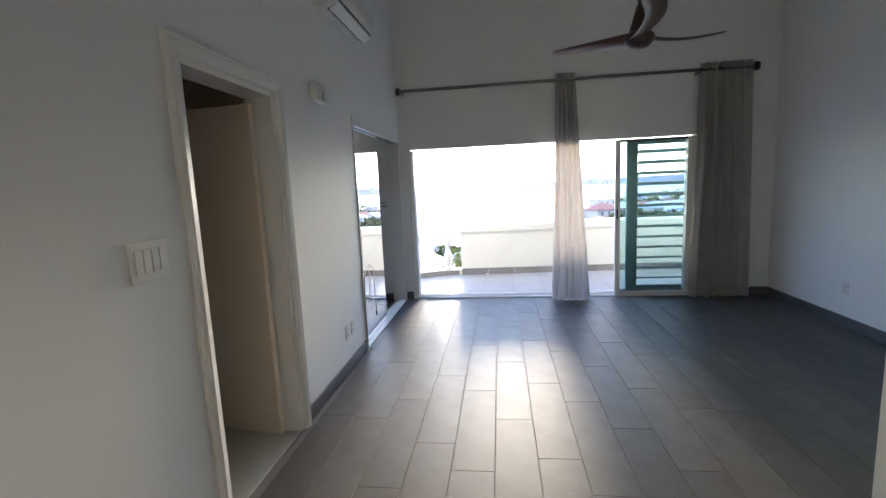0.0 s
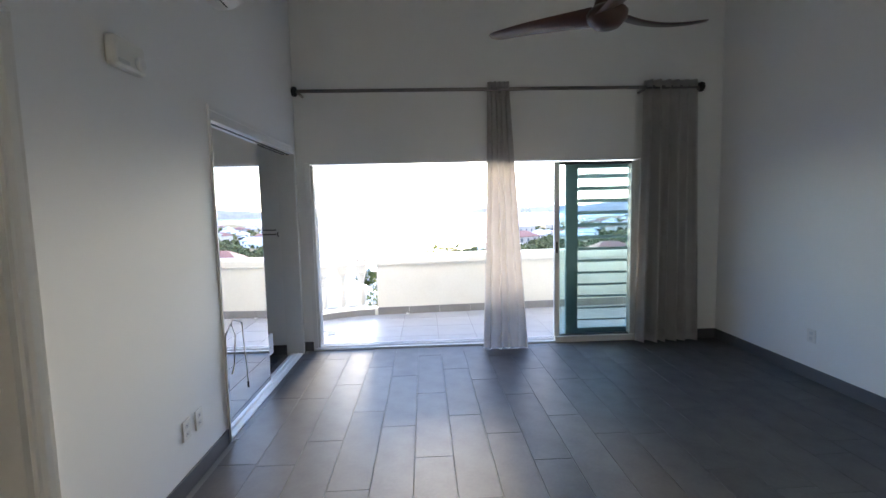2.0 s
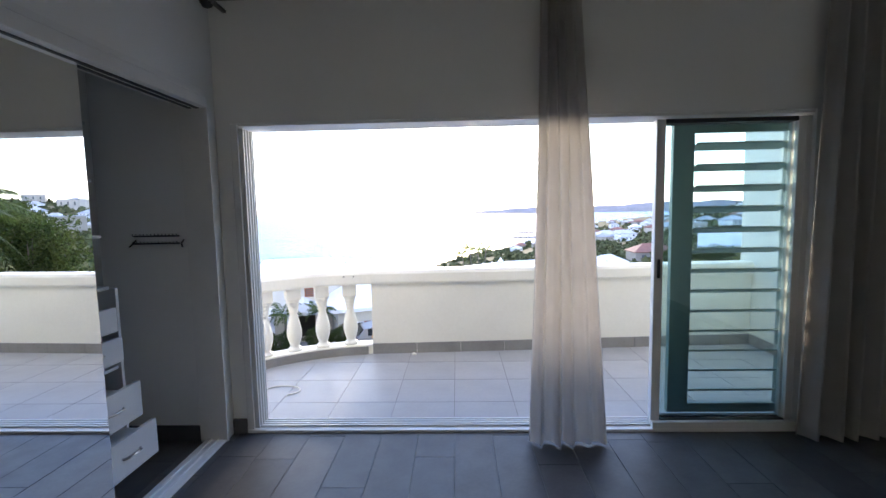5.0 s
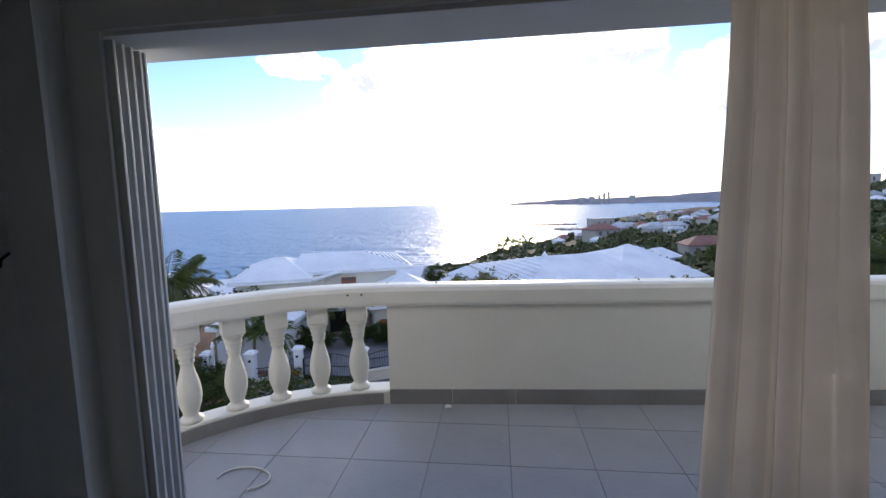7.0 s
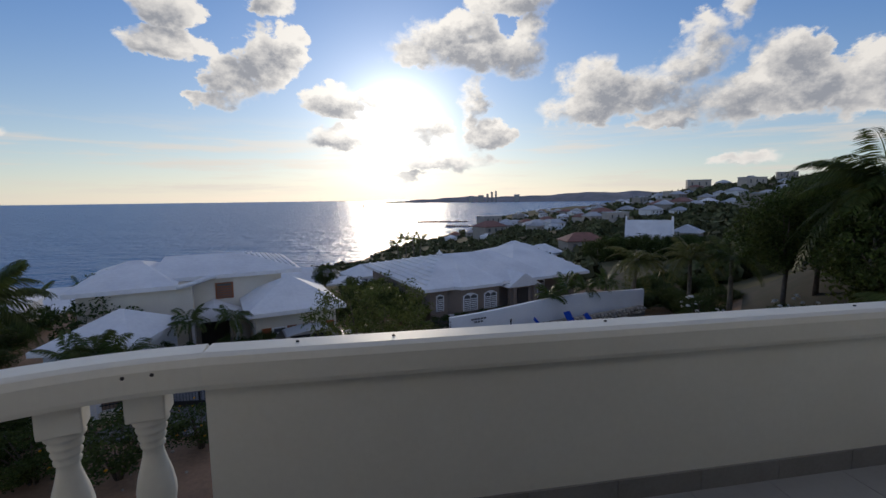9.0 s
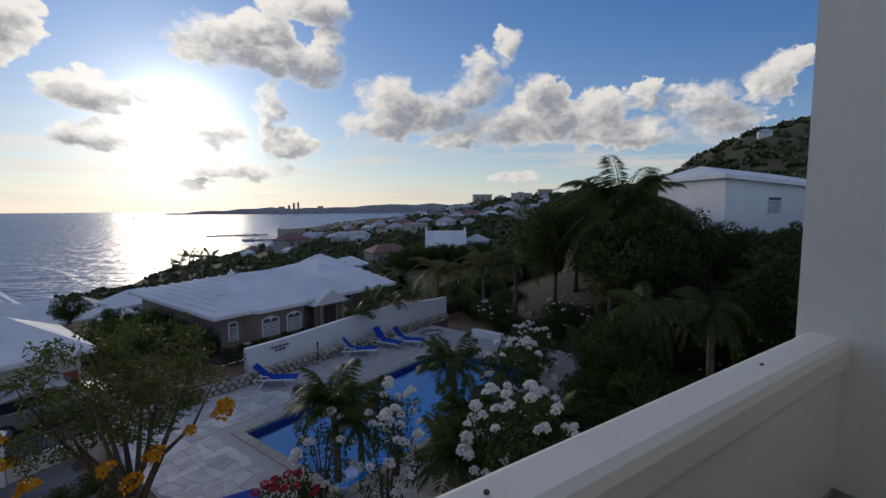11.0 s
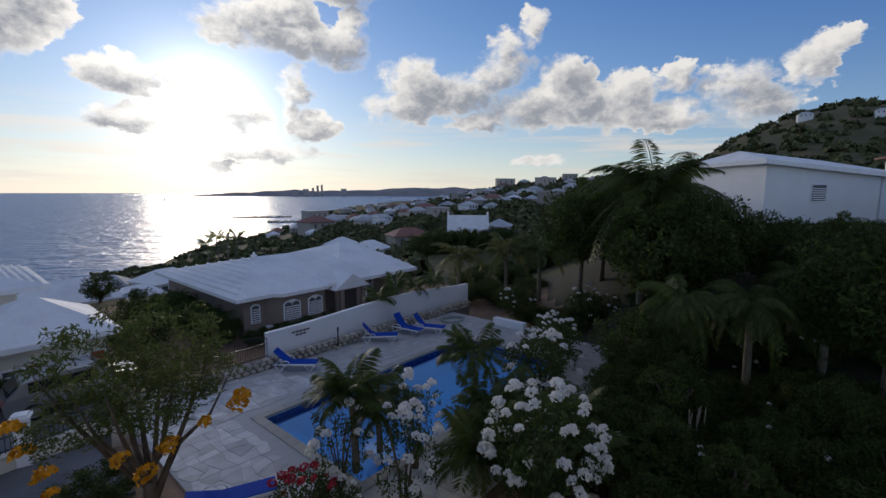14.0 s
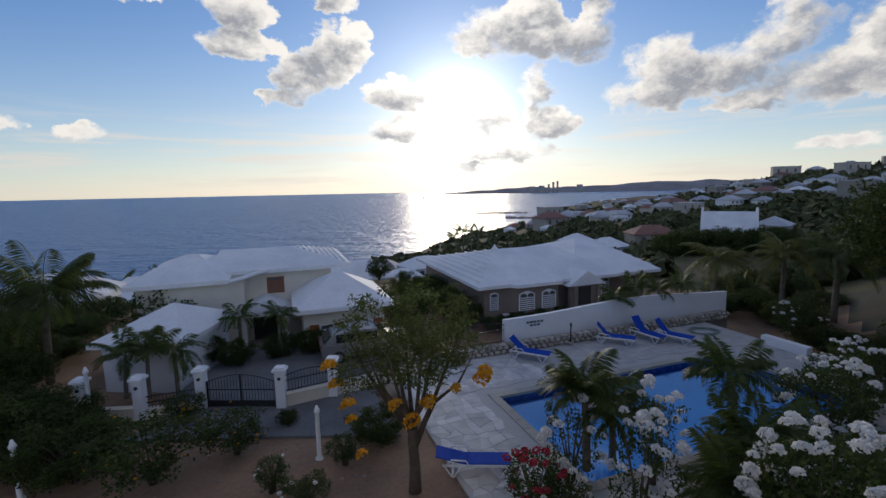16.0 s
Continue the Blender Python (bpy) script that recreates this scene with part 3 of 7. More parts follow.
d1 = thing("door_1", "beige flush door standing open in a white moulded frame", "door", kind="structure")
part("casing", door_casing(), "trim", d1, "white moulded casing")
jm = box(-0.16, -0.002, -4.055, -4.03, 0, 2.04)
box(-0.16, -0.002, -3.30, -3.275, 0, 2.04, bm=jm)
box(-0.16, -0.002, -4.03, -3.30, 2.04, 2.07, bm=jm)
part("jamb", jm, "trim", d1)
lf = thing("leaf", "", "", at=pose(-0.10, -3.325, 0, 0, 0, -8))
lf.parent = d1
part("panel", box(-0.72, 0.0, -0.04, 0.0, 0.012, 2.0, 0.003), "leaf_door", lf, "beige painted panel")
for z in (0.22, 1.02, 1.80):
    hg = box(-0.03, 0.035, -0.002, 0.004, z - 0.05, z + 0.05, 0.001)
    lathe([(0.008, z - 0.052), (0.008, z + 0.052)], 8, hg, 0.0, -0.008)
    part("hinge", hg, "trim", lf, "painted hinge")

# wall fittings
sw = thing("light_switch", "white four-gang light switch plate on the wall", "light switch", at=pose(0, -4.335, 1.275) @ Matrix.Scale(1.25, 4))
part("plate", box(0, 0.008, -0.075, 0.075, -0.06, 0.06, 0.003), "plastic", sw)
for i in range(4):
    part("rocker", box(0.006, 0.013, -0.06 + i * 0.031, -0.034 + i * 0.031, -0.034, 0.034, 0.002), "plastic", sw)
for y, wd in ((-2.37, 0.075), (-2.24, 0.075)):
    so = thing("wall_socket", "white double wall socket above the skirting", "socket", "wall sockets", at=pose(0, y, 0.335))
    part("plate", box(0, 0.008, -wd / 2, wd / 2, -0.055, 0.055, 0.002), "plastic", so)
    for z in (-0.022, 0.022):
        part("outlet", box(0.007, 0.0095, -0.016, 0.016, z - 0.013, z + 0.013, 0.001), "melamine", so)
        part("slot", box(0.009, 0.0105, -0.006, -0.003, z - 0.005, z + 0.005), "black", so)
sk = thing("wall_socket", "white wall socket low on the far side wall", "socket", "wall sockets", at=pose(W, -1.23, 0.365))
part("plate", box(-0.008, 0, -0.04, 0.04, -0.055, 0.055, 0.002), "plastic", sk)
for z in (-0.022, 0.022):
    part("outlet", box(-0.0095, -0.007, -0.016, 0.016, z - 0.013, z + 0.013, 0.001), "melamine", sk)
sn = thing("wall_sensor", "off-white plastic alarm sounder high on the wall", "alarm sounder", at=pose(0, -2.655, 2.178))
part("housing", box(0, 0.05, -0.105, 0.105, -0.065, 0.065, 0.016), "plastic", sn)
part("lens", lathe([(0.03, 0), (0.03, 0.012), (0.022, 0.018)], 16), "plastic", sn, at=pose(0.05, 0.05, -0.02, 0, 90, 0))
part("grille", box(0.049, 0.053, -0.09, -0.02, -0.05, -0.03, 0.002), "melamine", sn)


def air_conditioner():
    a = thing("air_conditioner", "white wall-mounted split air conditioner indoor unit", "air conditioner", at=pose(0.0, AC_Y, AC_Z))
    # profile in (out from wall, up)
    pr = [(0, 0), (0.10, 0), (0.165, 0.035), (0.205, 0.09), (0.21, 0.25), (0.19, 0.285), (0, 0.29)]
    b = bmesh.new()
    ra = [b.verts.new((x, 0, z)) for x, z in pr]
    rb = [b.verts.new((x, -AC_L, z)) for x, z in pr]
    b.faces.new(ra)
    b.faces.new(rb[::-1])
    for i in range(len(pr)):
        b.faces.new((ra[i], rb[i], rb[(i + 1) % len(pr)], ra[(i + 1) % len(pr)]))
    bmesh.ops.recalc_face_normals(b, faces=b.faces)
    bmesh.ops.bevel(b, geom=list(b.edges), offset=0.006, segments=2, affect="EDGES")
    part("body", b, "plastic", a)
    fl = box(-0.04, 0.04, -AC_L + 0.05, -0.05, -0.004, 0.004, 0.003)
    part("flap", fl, "plastic", a, at=pose(0.137, 0, 0.012, 0, -28, 0))
    part("vent_slot", box(-0.006, 0.006, -AC_L + 0.05, -0.05, -0.003, 0.003), "black", a, at=pose(0.178, 0, 0.047, 0, -48, 0))
    part("vent_slot", box(-0.006, 0.006, -AC_L + 0.05, -0.05, -0.003, 0.003), "black", a, at=pose(0.094, 0, -0.001))
    part("badge", box(0.06, 0.09, -0.2, -0.14, -0.004, 0.0005), "melamine", a)


AC_Y, AC_Z, AC_L = -1.66, 2.79, 0.9
air_conditioner()


def ceiling_fan():
    f = thing("ceiling_fan", "dark walnut three-blade ceiling fan on a thin black rod", "ceiling fan", at=pose(2.24, -2.45, 2.43))
    part("down_rod", lathe([(0.013, 0.16), (0.013, 1.66)], 12), "iron", f, "black rod")
    part("canopy", lathe([(0.02, 1.60), (0.06, 1.66), (0.07, 1.72)], 20), "iron", f)
    part("cone", lathe([(0.075, 0.0), (0.06, 0.06), (0.035, 0.14), (0.02, 0.2)], 20), "walnut", f)
    part("hub", lathe([(0.02, -0.075), (0.06, -0.065), (0.095, -0.03), (0.10, 0.0), (0.075, 0.03)], 24), "walnut", f)
    b = bmesh.new()
    n = 14
    top, low = [], []
    for i in range(n + 1):
        s = i / n
        r = 0.05 + 0.62 * s
        wd = 0.075 * (1 - 0.35 * s) if s < 0.93 else 0.03
        sweepb = 0.09 * math.sin(s * 2.4)
        tw = radians(20 - 14 * s)
        up = 0.02 + 0.05 * s * s
        th = 0.016 * (1 - 0.6 * s)
        for side, lst in ((th, top), (-th, low)):
            lst.append([b.verts.new((r, sweepb + q * wd * math.cos(tw), up + q * wd * math.sin(tw) + side * (1 - q * q * 0.9))) for q in (-1, -0.5, 0, 0.5, 1)])
    for lst in (top, low):
        for p, q in zip(lst, lst[1:]):
            for k in range(4):
                b.faces.new((p[k], q[k], q[k + 1], p[k + 1])).smooth = True
    for k in (0, 4):
        for i in range(n):
            b.faces.new((top[i][k], low[i][k], low[i + 1][k], top[i + 1][k]))
    b.faces.new([v for v in top[-1]] + [v for v in low[-1][::-1]])
    bmesh.ops.recalc_face_normals(b, faces=b.faces)
    me = mesh_of("blade", b, "walnut")
    for a in (14, 134, 254):
        part("blade", me, "walnut", f, at=pose(0, 0, -0.02, 0, 0, a))


ceiling_fan()

# ---- sliding mirror doors of the closet ----
tr = thing("closet_track", "white aluminium double track for sliding mirror doors", "door track")
part("top_track", box(-0.13, 0.012, -1.87, -0.09, 2.06, 2.12, 0.002), "alu", tr)
for x in (-0.09, -0.045):
    part("groove", box(x - 0.012, x + 0.012, -1.86, -0.1, 2.055, 2.0605), "black", tr)
part("floor_track", box(-0.13, 0.004, -1.87, -0.09, 0.0, 0.012, 0.002), "alu", tr)
for x in (-0.09, -0.045):
    part("rail", box(x - 0.004, x + 0.004, -1.86, -0.1, 0.012, 0.022), "alu", tr)
cj = box(-0.16, 0.014, -0.11, -0.09, 0, 2.12, 0.002)
box(-0.16, 0.014, -1.885, -1.868, 0, 2.12, 0.002, bm=cj)
box(0.0, 0.014, -1.885, -0.09, 2.12, 2.15, 0.002, bm=cj)
structure("trim_closet", cj, "alu")


def mirror_door(x, y0, y1):
    md = thing("mirror_door", "frameless sliding mirror door with a small chrome pull", "mirror door", "sliding mirror doors")
    part("mirror", box(x - 0.003, x + 0.003, y0, y1, 0.03, 2.06), "mirror", md, "clear silvered mirror")
    part("backing", box(x - 0.02, x - 0.0035, y0, y1, 0.03, 2.06), "melamine", md)
    part("edge_rail", box(x - 0.02, x + 0.005, y0, y1, 0.018, 0.03, 0.001), "alu", md)
    part("pull", box(x + 0.003, x + 0.007, y0 + 0.03, y0 + 0.055, 0.98, 1.10, 0.002), "chrome", md, "chrome recessed pull")
    part("pull_recess", box(x + 0.0072, x + 0.008, y0 + 0.037, y0 + 0.048, 0.99, 1.09), "black", md)


mirror_door(-0.045, -1.862, -0.955)
mirror_door(-0.095, -1.86, -0.97)

# closet fittings
for i, z in enumerate((0.62, 1.05, 1.32, 1.60, 1.88)):
    s = thing("closet_shelf", "white melamine closet shelf on the wall", "shelf", "closet shelves")
    part("board", box(-0.715, -0.34, -1.865, -0.50 - 0.02 * i, z, z + 0.018, 0.002), "melamine", s)
cb = thing("drawer_unit", "white closet drawer unit with lower drawers pulled out", "drawer unit")
for y in (-1.862, -0.48):
    part("side_panel", box(-0.715, -0.34, y, y + 0.018, 0.12, 1.05), "melamine", cb)
part("floor_board", box(-0.715, -0.34, -1.844, -0.48, 0.12, 0.138), "melamine", cb)
for z, pull, h in ((0.15, 0.17, 0.19), (0.36, 0.10, 0.19), (0.66, 0.02, 0.13), (0.82, 0.0, 0.13)):
    dr = thing("drawer", "", "")
    dr.parent = cb
    dr.matrix_basis = pose(pull, 0, 0)
    part("front", box(-0.36, -0.338, -1.84, -0.485, z, z + h, 0.002), "melamine", dr)
    part("tray", box(-0.70, -0.36, -1.82, -0.50, z + 0.01, z + h - 0.05), "melamine", dr)
    part("drawer_handle", tube([(-0.338, -0.74, z + h * 0.5), (-0.315, -0.72, z + h * 0.5 + 0.004), (-0.308, -0.68, z + h * 0.5 + 0.006), (-0.315, -0.64, z + h * 0.5 + 0.004), (-0.338, -0.62, z + h * 0.5)], 0.006, 6), "chrome", dr, "curved steel handle")
tk = thing("tie_rack", "black wire tie rack with two rows of hooks", "tie rack", at=pose(-0.34, -0.09, 1.26))
for z in (0.0, 0.045):
    part("bar", tube([(-0.14, -0.03, z), (0.14, -0.03, z)], 0.005, 6), "iron", tk)
    for i in range(13):
        part("hook", tube([(-0.135 + i * 0.0225, -0.03, z), (-0.135 + i * 0.0225, -0.045, z), (-0.135 + i * 0.0225, -0.05, z + 0.014)], 0.0025, 5), "iron", tk)
for x in (-0.15, 0.15):
    part("bracket", tube([(x, -0.001, 0.02), (x, -0.03, 0.0), (x * 1.1, -0.045, -0.02)], 0.005, 6), "iron", tk)

# loose cable by the mirror
cbm = tube([(0.012, -1.885, 0.02), (0.014, -1.90, 0.35), (0.02, -1.89, 0.70), (0.05, -1.83, 0.80), (0.07, -1.74, 0.76), (0.05, -1.68, 0.60), (0.035, -1.62, 0.42), (0.03, -1.60, 0.30)], 0.0045, 6)
tube([(0.02, -1.90, 0.02), (0.022, -1.905, 0.4), (0.024, -1.89, 0.72), (0.05, -1.86, 0.78), (0.06, -1.83, 0.7), (0.05, -1.85, 0.5), (0.04, -1.87, 0.45)], 0.0045, 6, cbm)
cbt = thing("coaxial_cable", "loose white coaxial cable looping up from the skirting", "cable")
part("cord", cbm, "cable", cbt)
part("plug", tube([(0.03, -1.60, 0.30), (0.028, -1.595, 0.255)], 0.007, 8), "iron", cbt, "black plug tip")

# ---- sliding glass door to the balcony ----
w1 = thing("door_2", "white aluminium sliding glass door pushed open to the balcony", "sliding door", kind="structure")
fr = bmesh.new()
box(0.098, 0.112, 0.004, 0.146, 0.03, 1.955, bm=fr)
for y in (0.004, 0.040, 0.076, 0.112, 0.134):
    box(0.112, 0.168, y, y + 0.011, 0.03, 1.955, 0.002, bm=fr)
box(0.098, 0.142, -0.016, -0.001, 0.03, 1.975, 0.003, bm=fr)
part("left_frame", fr, "alu", w1)
part("head_frame", box(0.098, 3.62, 0.012, 0.145, 1.968, 1.985, 0.002), "alu", w1)
part("right_frame", box(3.585, 3.62, 0.03, 0.17, 0.03, 1.955, 0.002), "alu", w1)
part("sill", box(0.098, 3.62, -0.005, 0.16, -0.02, 0.018, 0.002), "alu", w1, "grooved aluminium sill")
for y in (0.045, 0.075, 0.105, 0.135):
    part("sill_rail", box(0.14, 3.58, y - 0.004, y + 0.004, 0.018, 0.032), "alu", w1)
part("bottom_rail", box(2.70, 3.60, -0.004, 0.03, 0.018, 0.062, 0.003), "alu", w1)
for i, y in enumerate((0.03, 0.085)):
    st = thing("sash", "", "")
    st.parent = w1
    x0 = 2.70 + i * 0.02
    part("stile", box(x0, x0 + 0.055, y, y + 0.035, 0.035, 1.952, 0.003), "alu", st)
    part("stile", box(3.54, 3.584, y, y + 0.035, 0.035, 1.952, 0.003), "alu", st)
    part("pane", box(x0 + 0.055, 3.54, y + 0.014, y + 0.02, 0.06, 1.93), "glass" if i else "pane", st)
    st.children[-1].visible_shadow = False
    part("rail", box(x0 + 0.055, 3.54, y, y + 0.035, 0.035, 0.065, 0.002), "black", st)
    part("rail", box(x0 + 0.055, 3.54, y, y + 0.035, 1.925, 1.952, 0.002), "black", st)
part("latch", box(2.718, 2.736, 0.022, 0.031, 0.98, 1.10, 0.003), "black", w1, "black latch pull")
sh = thing("louvre_shutter", "grey-green louvred security shutter behind the sliding glass", "shutter")
for x0, x1 in ((2.875, 3.01), (3.59, 3.63)):
    part("stile", box(x0, x1, 0.185, 0.225, 0.04, 1.95, 0.003), "slat", sh)
for z in (0.04, 1.89):
    part("rail", box(3.01, 3.59, 0.185, 0.225, z, z + 0.06, 0.003), "slat", sh)
sl = mesh_of("slat", box(3.01, 3.59, -0.055, 0.055, -0.006, 0.006, 0.003), "slat")
for i in range(13):
    part("slat", sl, "slat", sh, at=pose(0, 0.205, 0.19 + i * 0.1345, -18, 0, 0))

# ---- curtains ----
rd = thing("curtain_rod", "double brushed metal curtain rods with dark end caps", "curtain rod")
for y, z in ((-0.075, 2.69), (-0.12, 2.665)):
    part("rod", tube([(0.06, y, z), (2.12, y, z), (4.16, y, z)], 0.011, 10), "rod", rd)
for x in (0.045, 4.19):
    part("finial", lathe([(0.012, -0.03), (0.045, -0.02), (0.05, 0.0), (0.045, 0.02), (0.02, 0.03)], 18), "iron", rd, "black disc finial", at=pose(x, -0.1, 2.675, 0, 90, 0))
for x in (0.10, 2.10, 3.58, 4.15):
    part("bracket", box(x - 0.012, x + 0.012, -0.13, -0.0, 2.635, 2.653, 0.003), "rod", rd)


def curtain(xa_top, xb_top, xa_low, xb_low, folds, depth, label, z0=0.01, billow=0.0):
    c = thing("curtain", label, "curtain", "curtains")
    b = bmesh.new()
    nx, nz = folds * 10, 26
    rows = []
    for j in range(nz + 1):
        s = j / nz
        z = 2.75 - s * (2.75 - z0)
        k = s ** 1.15
        xa, xb = xa_top + (xa_low - xa_top) * k, xb_top + (xb_low - xb_top) * k
        row = []
        for i in range(nx + 1):
            q = i / nx
            ph = q * folds * 2 * math.pi
            wob = 0.35 * math.sin(q * 9.1 + 1.7 * s) + 0.25 * math.sin(q * 23 + 3.1 * s)
            y = -0.098 - billow * min(1.0, 2.5 * s) + depth * (0.6 + 0.4 * s) * (math.sin(ph + wob * s) + 0.25 * math.sin(2 * ph + 0.6)) * (0.85 + 0.3 * math.sin(q * 5.3))
            x = xa + (xb - xa) * (q + 0.012 * math.sin(ph * 0.5 + 2 * s))
            row.append(b.verts.new((x, y, z)))
        rows.append(row)
    for p, q in zip(rows, rows[1:]):
        for i in range(nx):
            b.faces.new((p[i], p[i + 1], q[i + 1], q[i])).smooth = True
    bmesh.ops.solidify(b, geom=list(b.faces), thickness=0.003)
    part("cloth", b, "curtain", c)
    for i in range(folds):
        x = xa_top + (xb_top - xa_top) * (i + 0.5) / folds
        ring = bmesh.new()
        tube([(0.024 * math.cos(a), 0, 0.024 * math.sin(a)) for a in [k * math.pi / 6 for k in range(13)]], 0.005, 6, ring)
        part("eyelet", ring, "chrome", c, "steel eyelet", at=pose(x, -0.098, 2.695, 0, 0, 70))


curtain(1.975, 2.20, 1.89, 2.37, 5, 0.032, "narrow taupe eyelet curtain gathered in mid opening", billow=0.06)
curtain(3.59, 4.16, 3.53, 4.22, 6, 0.046, "wide taupe eyelet curtain drawn to the side wall")

# ---- balcony ----
CX, CY, RAD = 0.74, 0.08, 1.58           # the curved end's centre and inner radius
PY = lambda x: 1.625 + 0.056 * x         # the straight parapet's inner face
arc = []
A0 = 96.5
for i in range(29):
    a = radians(A0 + (172 - A0) * i / 28)
    arc.append((CX + RAD * math.cos(a), CY + RAD * math.sin(a)))
X0 = 0.605
straight = [(4.52, PY(4.52)), (3.2, PY(3.2)), (2.0, PY(2.0)), (X0, PY(X0))]
line = straight + arc
bfloor = [(-0.84, OUT)] + [(x, y) for x, y in arc[::-1]] + [(x, y) for x, y in straight[::-1]] + [(4.52, OUT)]
out = [(CX + (RAD + 0.3) * math.cos(radians(a)), CY + (RAD + 0.3) * math.sin(radians(a))) for a in range(180, 95, -6)] + [(X0, PY(X0) + 0.3), (4.7, PY(4.7) + 0.25), (4.7, OUT), (-1.16, OUT)]
structure("balcony_slab", prism(out[::-1], -0.35, -0.03), "stucco")
structure("wall_balcony", box(4.5, 4.72, OUT, 2.07, -0.35, 3.6), "stucco", "smooth white balcony side wall")
# facade of the own house below and above
structure("wall_facade_low", box(-9, 12, 0.0, OUT, -7.2, -0.35), "stucco")
structure("wall_facade_left", box(-9, -0.9, 0.0, OUT, -0.35, 3.9), "stucco")
structure("wall_facade_right", box(W + 0.15, 12, 0.0, OUT, -0.35, 3.9), "stucco")

pw = thing("balcony_parapet", "solid white plastered balcony parapet with a rounded cap", "parapet")
pwb = bmesh.new()
sweep([(4.5, PY(4.5)), (2.5, PY(2.5)), (X0, PY(X0))], [(0, -0.02), (0, 0.70), (0.12, 0.70), (0.12, -0.02)], pwb)
part("wall_panel", pwb, "stucco", pw)
CAP = [(-0.025, 0.70), (-0.03, 0.72), (-0.03, 0.80), (-0.018, 0.828), (0.01, 0.84), (0.125, 0.84), (0.145, 0.83), (0.155, 0.80), (0.155, 0.72), (0.15, 0.70)]
cp = bmesh.new()
sweep([(4.5, PY(4.5)), (3.2, PY(3.2)), (2.0, PY(2.0)), (X0, PY(X0))], CAP, cp)
part("cap", cp, "stucco", pw)
for x, up in ((1.35, 0.0), (3.76, 0.0), (2.35, 0.01), (0.95, 0.0)):
    part("dropping", lathe([(0.008, 0.838), (0.007, 0.846)], 7, None, x, PY(x) + 0.07 + up), "black", pw, "dark speck on the cap")

bl = thing("balustrade", "curved white balustrade of turned balusters under a rounded cap", "balustrade")
ca = bmesh.new()
sweep([(X0, PY(X0))] + arc, CAP, ca)
part("cap", ca, "stucco", bl)
kb = bmesh.new()
sweep([(X0, PY(X0))] + arc, [(0.0, -0.02), (0.0, 0.068), (0.012, 0.077), (0.16, 0.077), (0.17, 0.068), (0.17, -0.02)], kb)
part("plinth", kb, "stucco", bl)
prof = [(0.066, 0.075), (0.068, 0.092), (0.060, 0.102), (0.046, 0.112), (0.041, 0.125), (0.050, 0.155), (0.062, 0.195), (0.068, 0.24), (0.067, 0.28), (0.058, 0.335), (0.045, 0.385), (0.036, 0.425), (0.034, 0.448), (0.041, 0.456),
        (0.043, 0.466), (0.037, 0.476), (0.045, 0.487), (0.048, 0.498), (0.042, 0.508), (0.051, 0.521), (0.054, 0.532), (0.048, 0.543), (0.060, 0.558), (0.064, 0.568), (0.058, 0.578), (0.062, 0.584)]
bb = lathe([(r * 1.06, z) for r, z in prof], 20)
box(-0.070, 0.070, -0.070, 0.070, 0.582, 0.702, 0.008, bm=bb)
bme = mesh_of("baluster", bb, "stucco")
step = radians(9.5)
for i in range(8):
    a = radians(102.75) + step * i
    part("baluster", bme, "stucco", bl, at=pose(CX + (RAD + 0.085) * math.cos(a), CY + (RAD + 0.085) * math.sin(a), 0, 0, 0, math.degrees(a)))
for a in (101.0, 104.5):
    part("stain", lathe([(0.008, 0), (0.006, 0.004)], 7), "black", bl, "dark spot", at=pose(CX + (RAD - 0.031) * math.cos(radians(a)), CY + (RAD - 0.031) * math.sin(radians(a)), 0.785, 90, 0, a + 90))

# loose things on the balcony floor
wc = thing("balcony_cable", "loop of thin white cable on the balcony tiles", "cable")
part("cord", tube([(0.02 + 0.16 * math.cos(radians(a)) * (1 - 0.0012 * a), 0.72 + 0.10 * math.sin(radians(a)), -0.014) for a in range(-60, 200, 13)], 0.005, 6), "cable", wc)
pb = thing("pebble", "small pale pebble by the parapet skirting", "pebble", at=pose(1.03, 1.60, -0.02))
pbm = bmesh.new()
bmesh.ops.create_icosphere(pbm, subdivisions=2, radius=0.02)
for v in pbm.verts:
    v.co = Vector((v.co.x * 1.3, v.co.y, (v.co.z + 0.02) * 0.7)) + Vector((noise.noise(v.co * 40), noise.noise(v.co * 40 + Vector((3, 1, 2))), 0)) * 0.004
part("stone", pbm, "trim", pb)

# ---- terrain and sea ----
DECK, YARD, SEA = -6.43, -7.5, -30.0
U = Vector((0.935, 0.355))               # the way the pool and the two nearer houses are turned
V = Vector((-0.355, 0.935))
P0 = Vector((3.6, 17.74))
POOL_L, POOL_W = 11.6, 5.4
D0, D1, E0, E1 = -3.3, 15.2, -8.2, 4.25      # deck extents
ANG = math.degrees(math.atan2(U.y, U.x))


def smooth(a, b, x):
    t = min(max((x - a) / (b - a), 0.0), 1.0)
    return t * t * (3 - 2 * t)


def lerp_table(table, x):
    if x <= table[0][0]:
        return table[0][1]
    for (a, p), (b, q) in zip(table, table[1:]):
        if x <= b:
            return p + (q - p) * (x - a) / (b - a)
    return table[-1][1]


SHORE = [(-100, 95), (-60, 120), (-40, 150), (-20, 185), (-4, 240), (5, 360), (9, 430), (11, 470), (14, 760), (19, 1150), (26, 1700), (40, 3000)]
RIDGE = [(20, 0.0), (34, 0.35), (45, 1.2), (52, 1.7), (58.0, 3.2), (60.0, 4.7), (63, 6.0), (66, 7.0), (70.3, 7.7), (73.5, 7.0), (75.5, 5.6), (78, 5.0), (84, 4.8), (110, 4.0)]


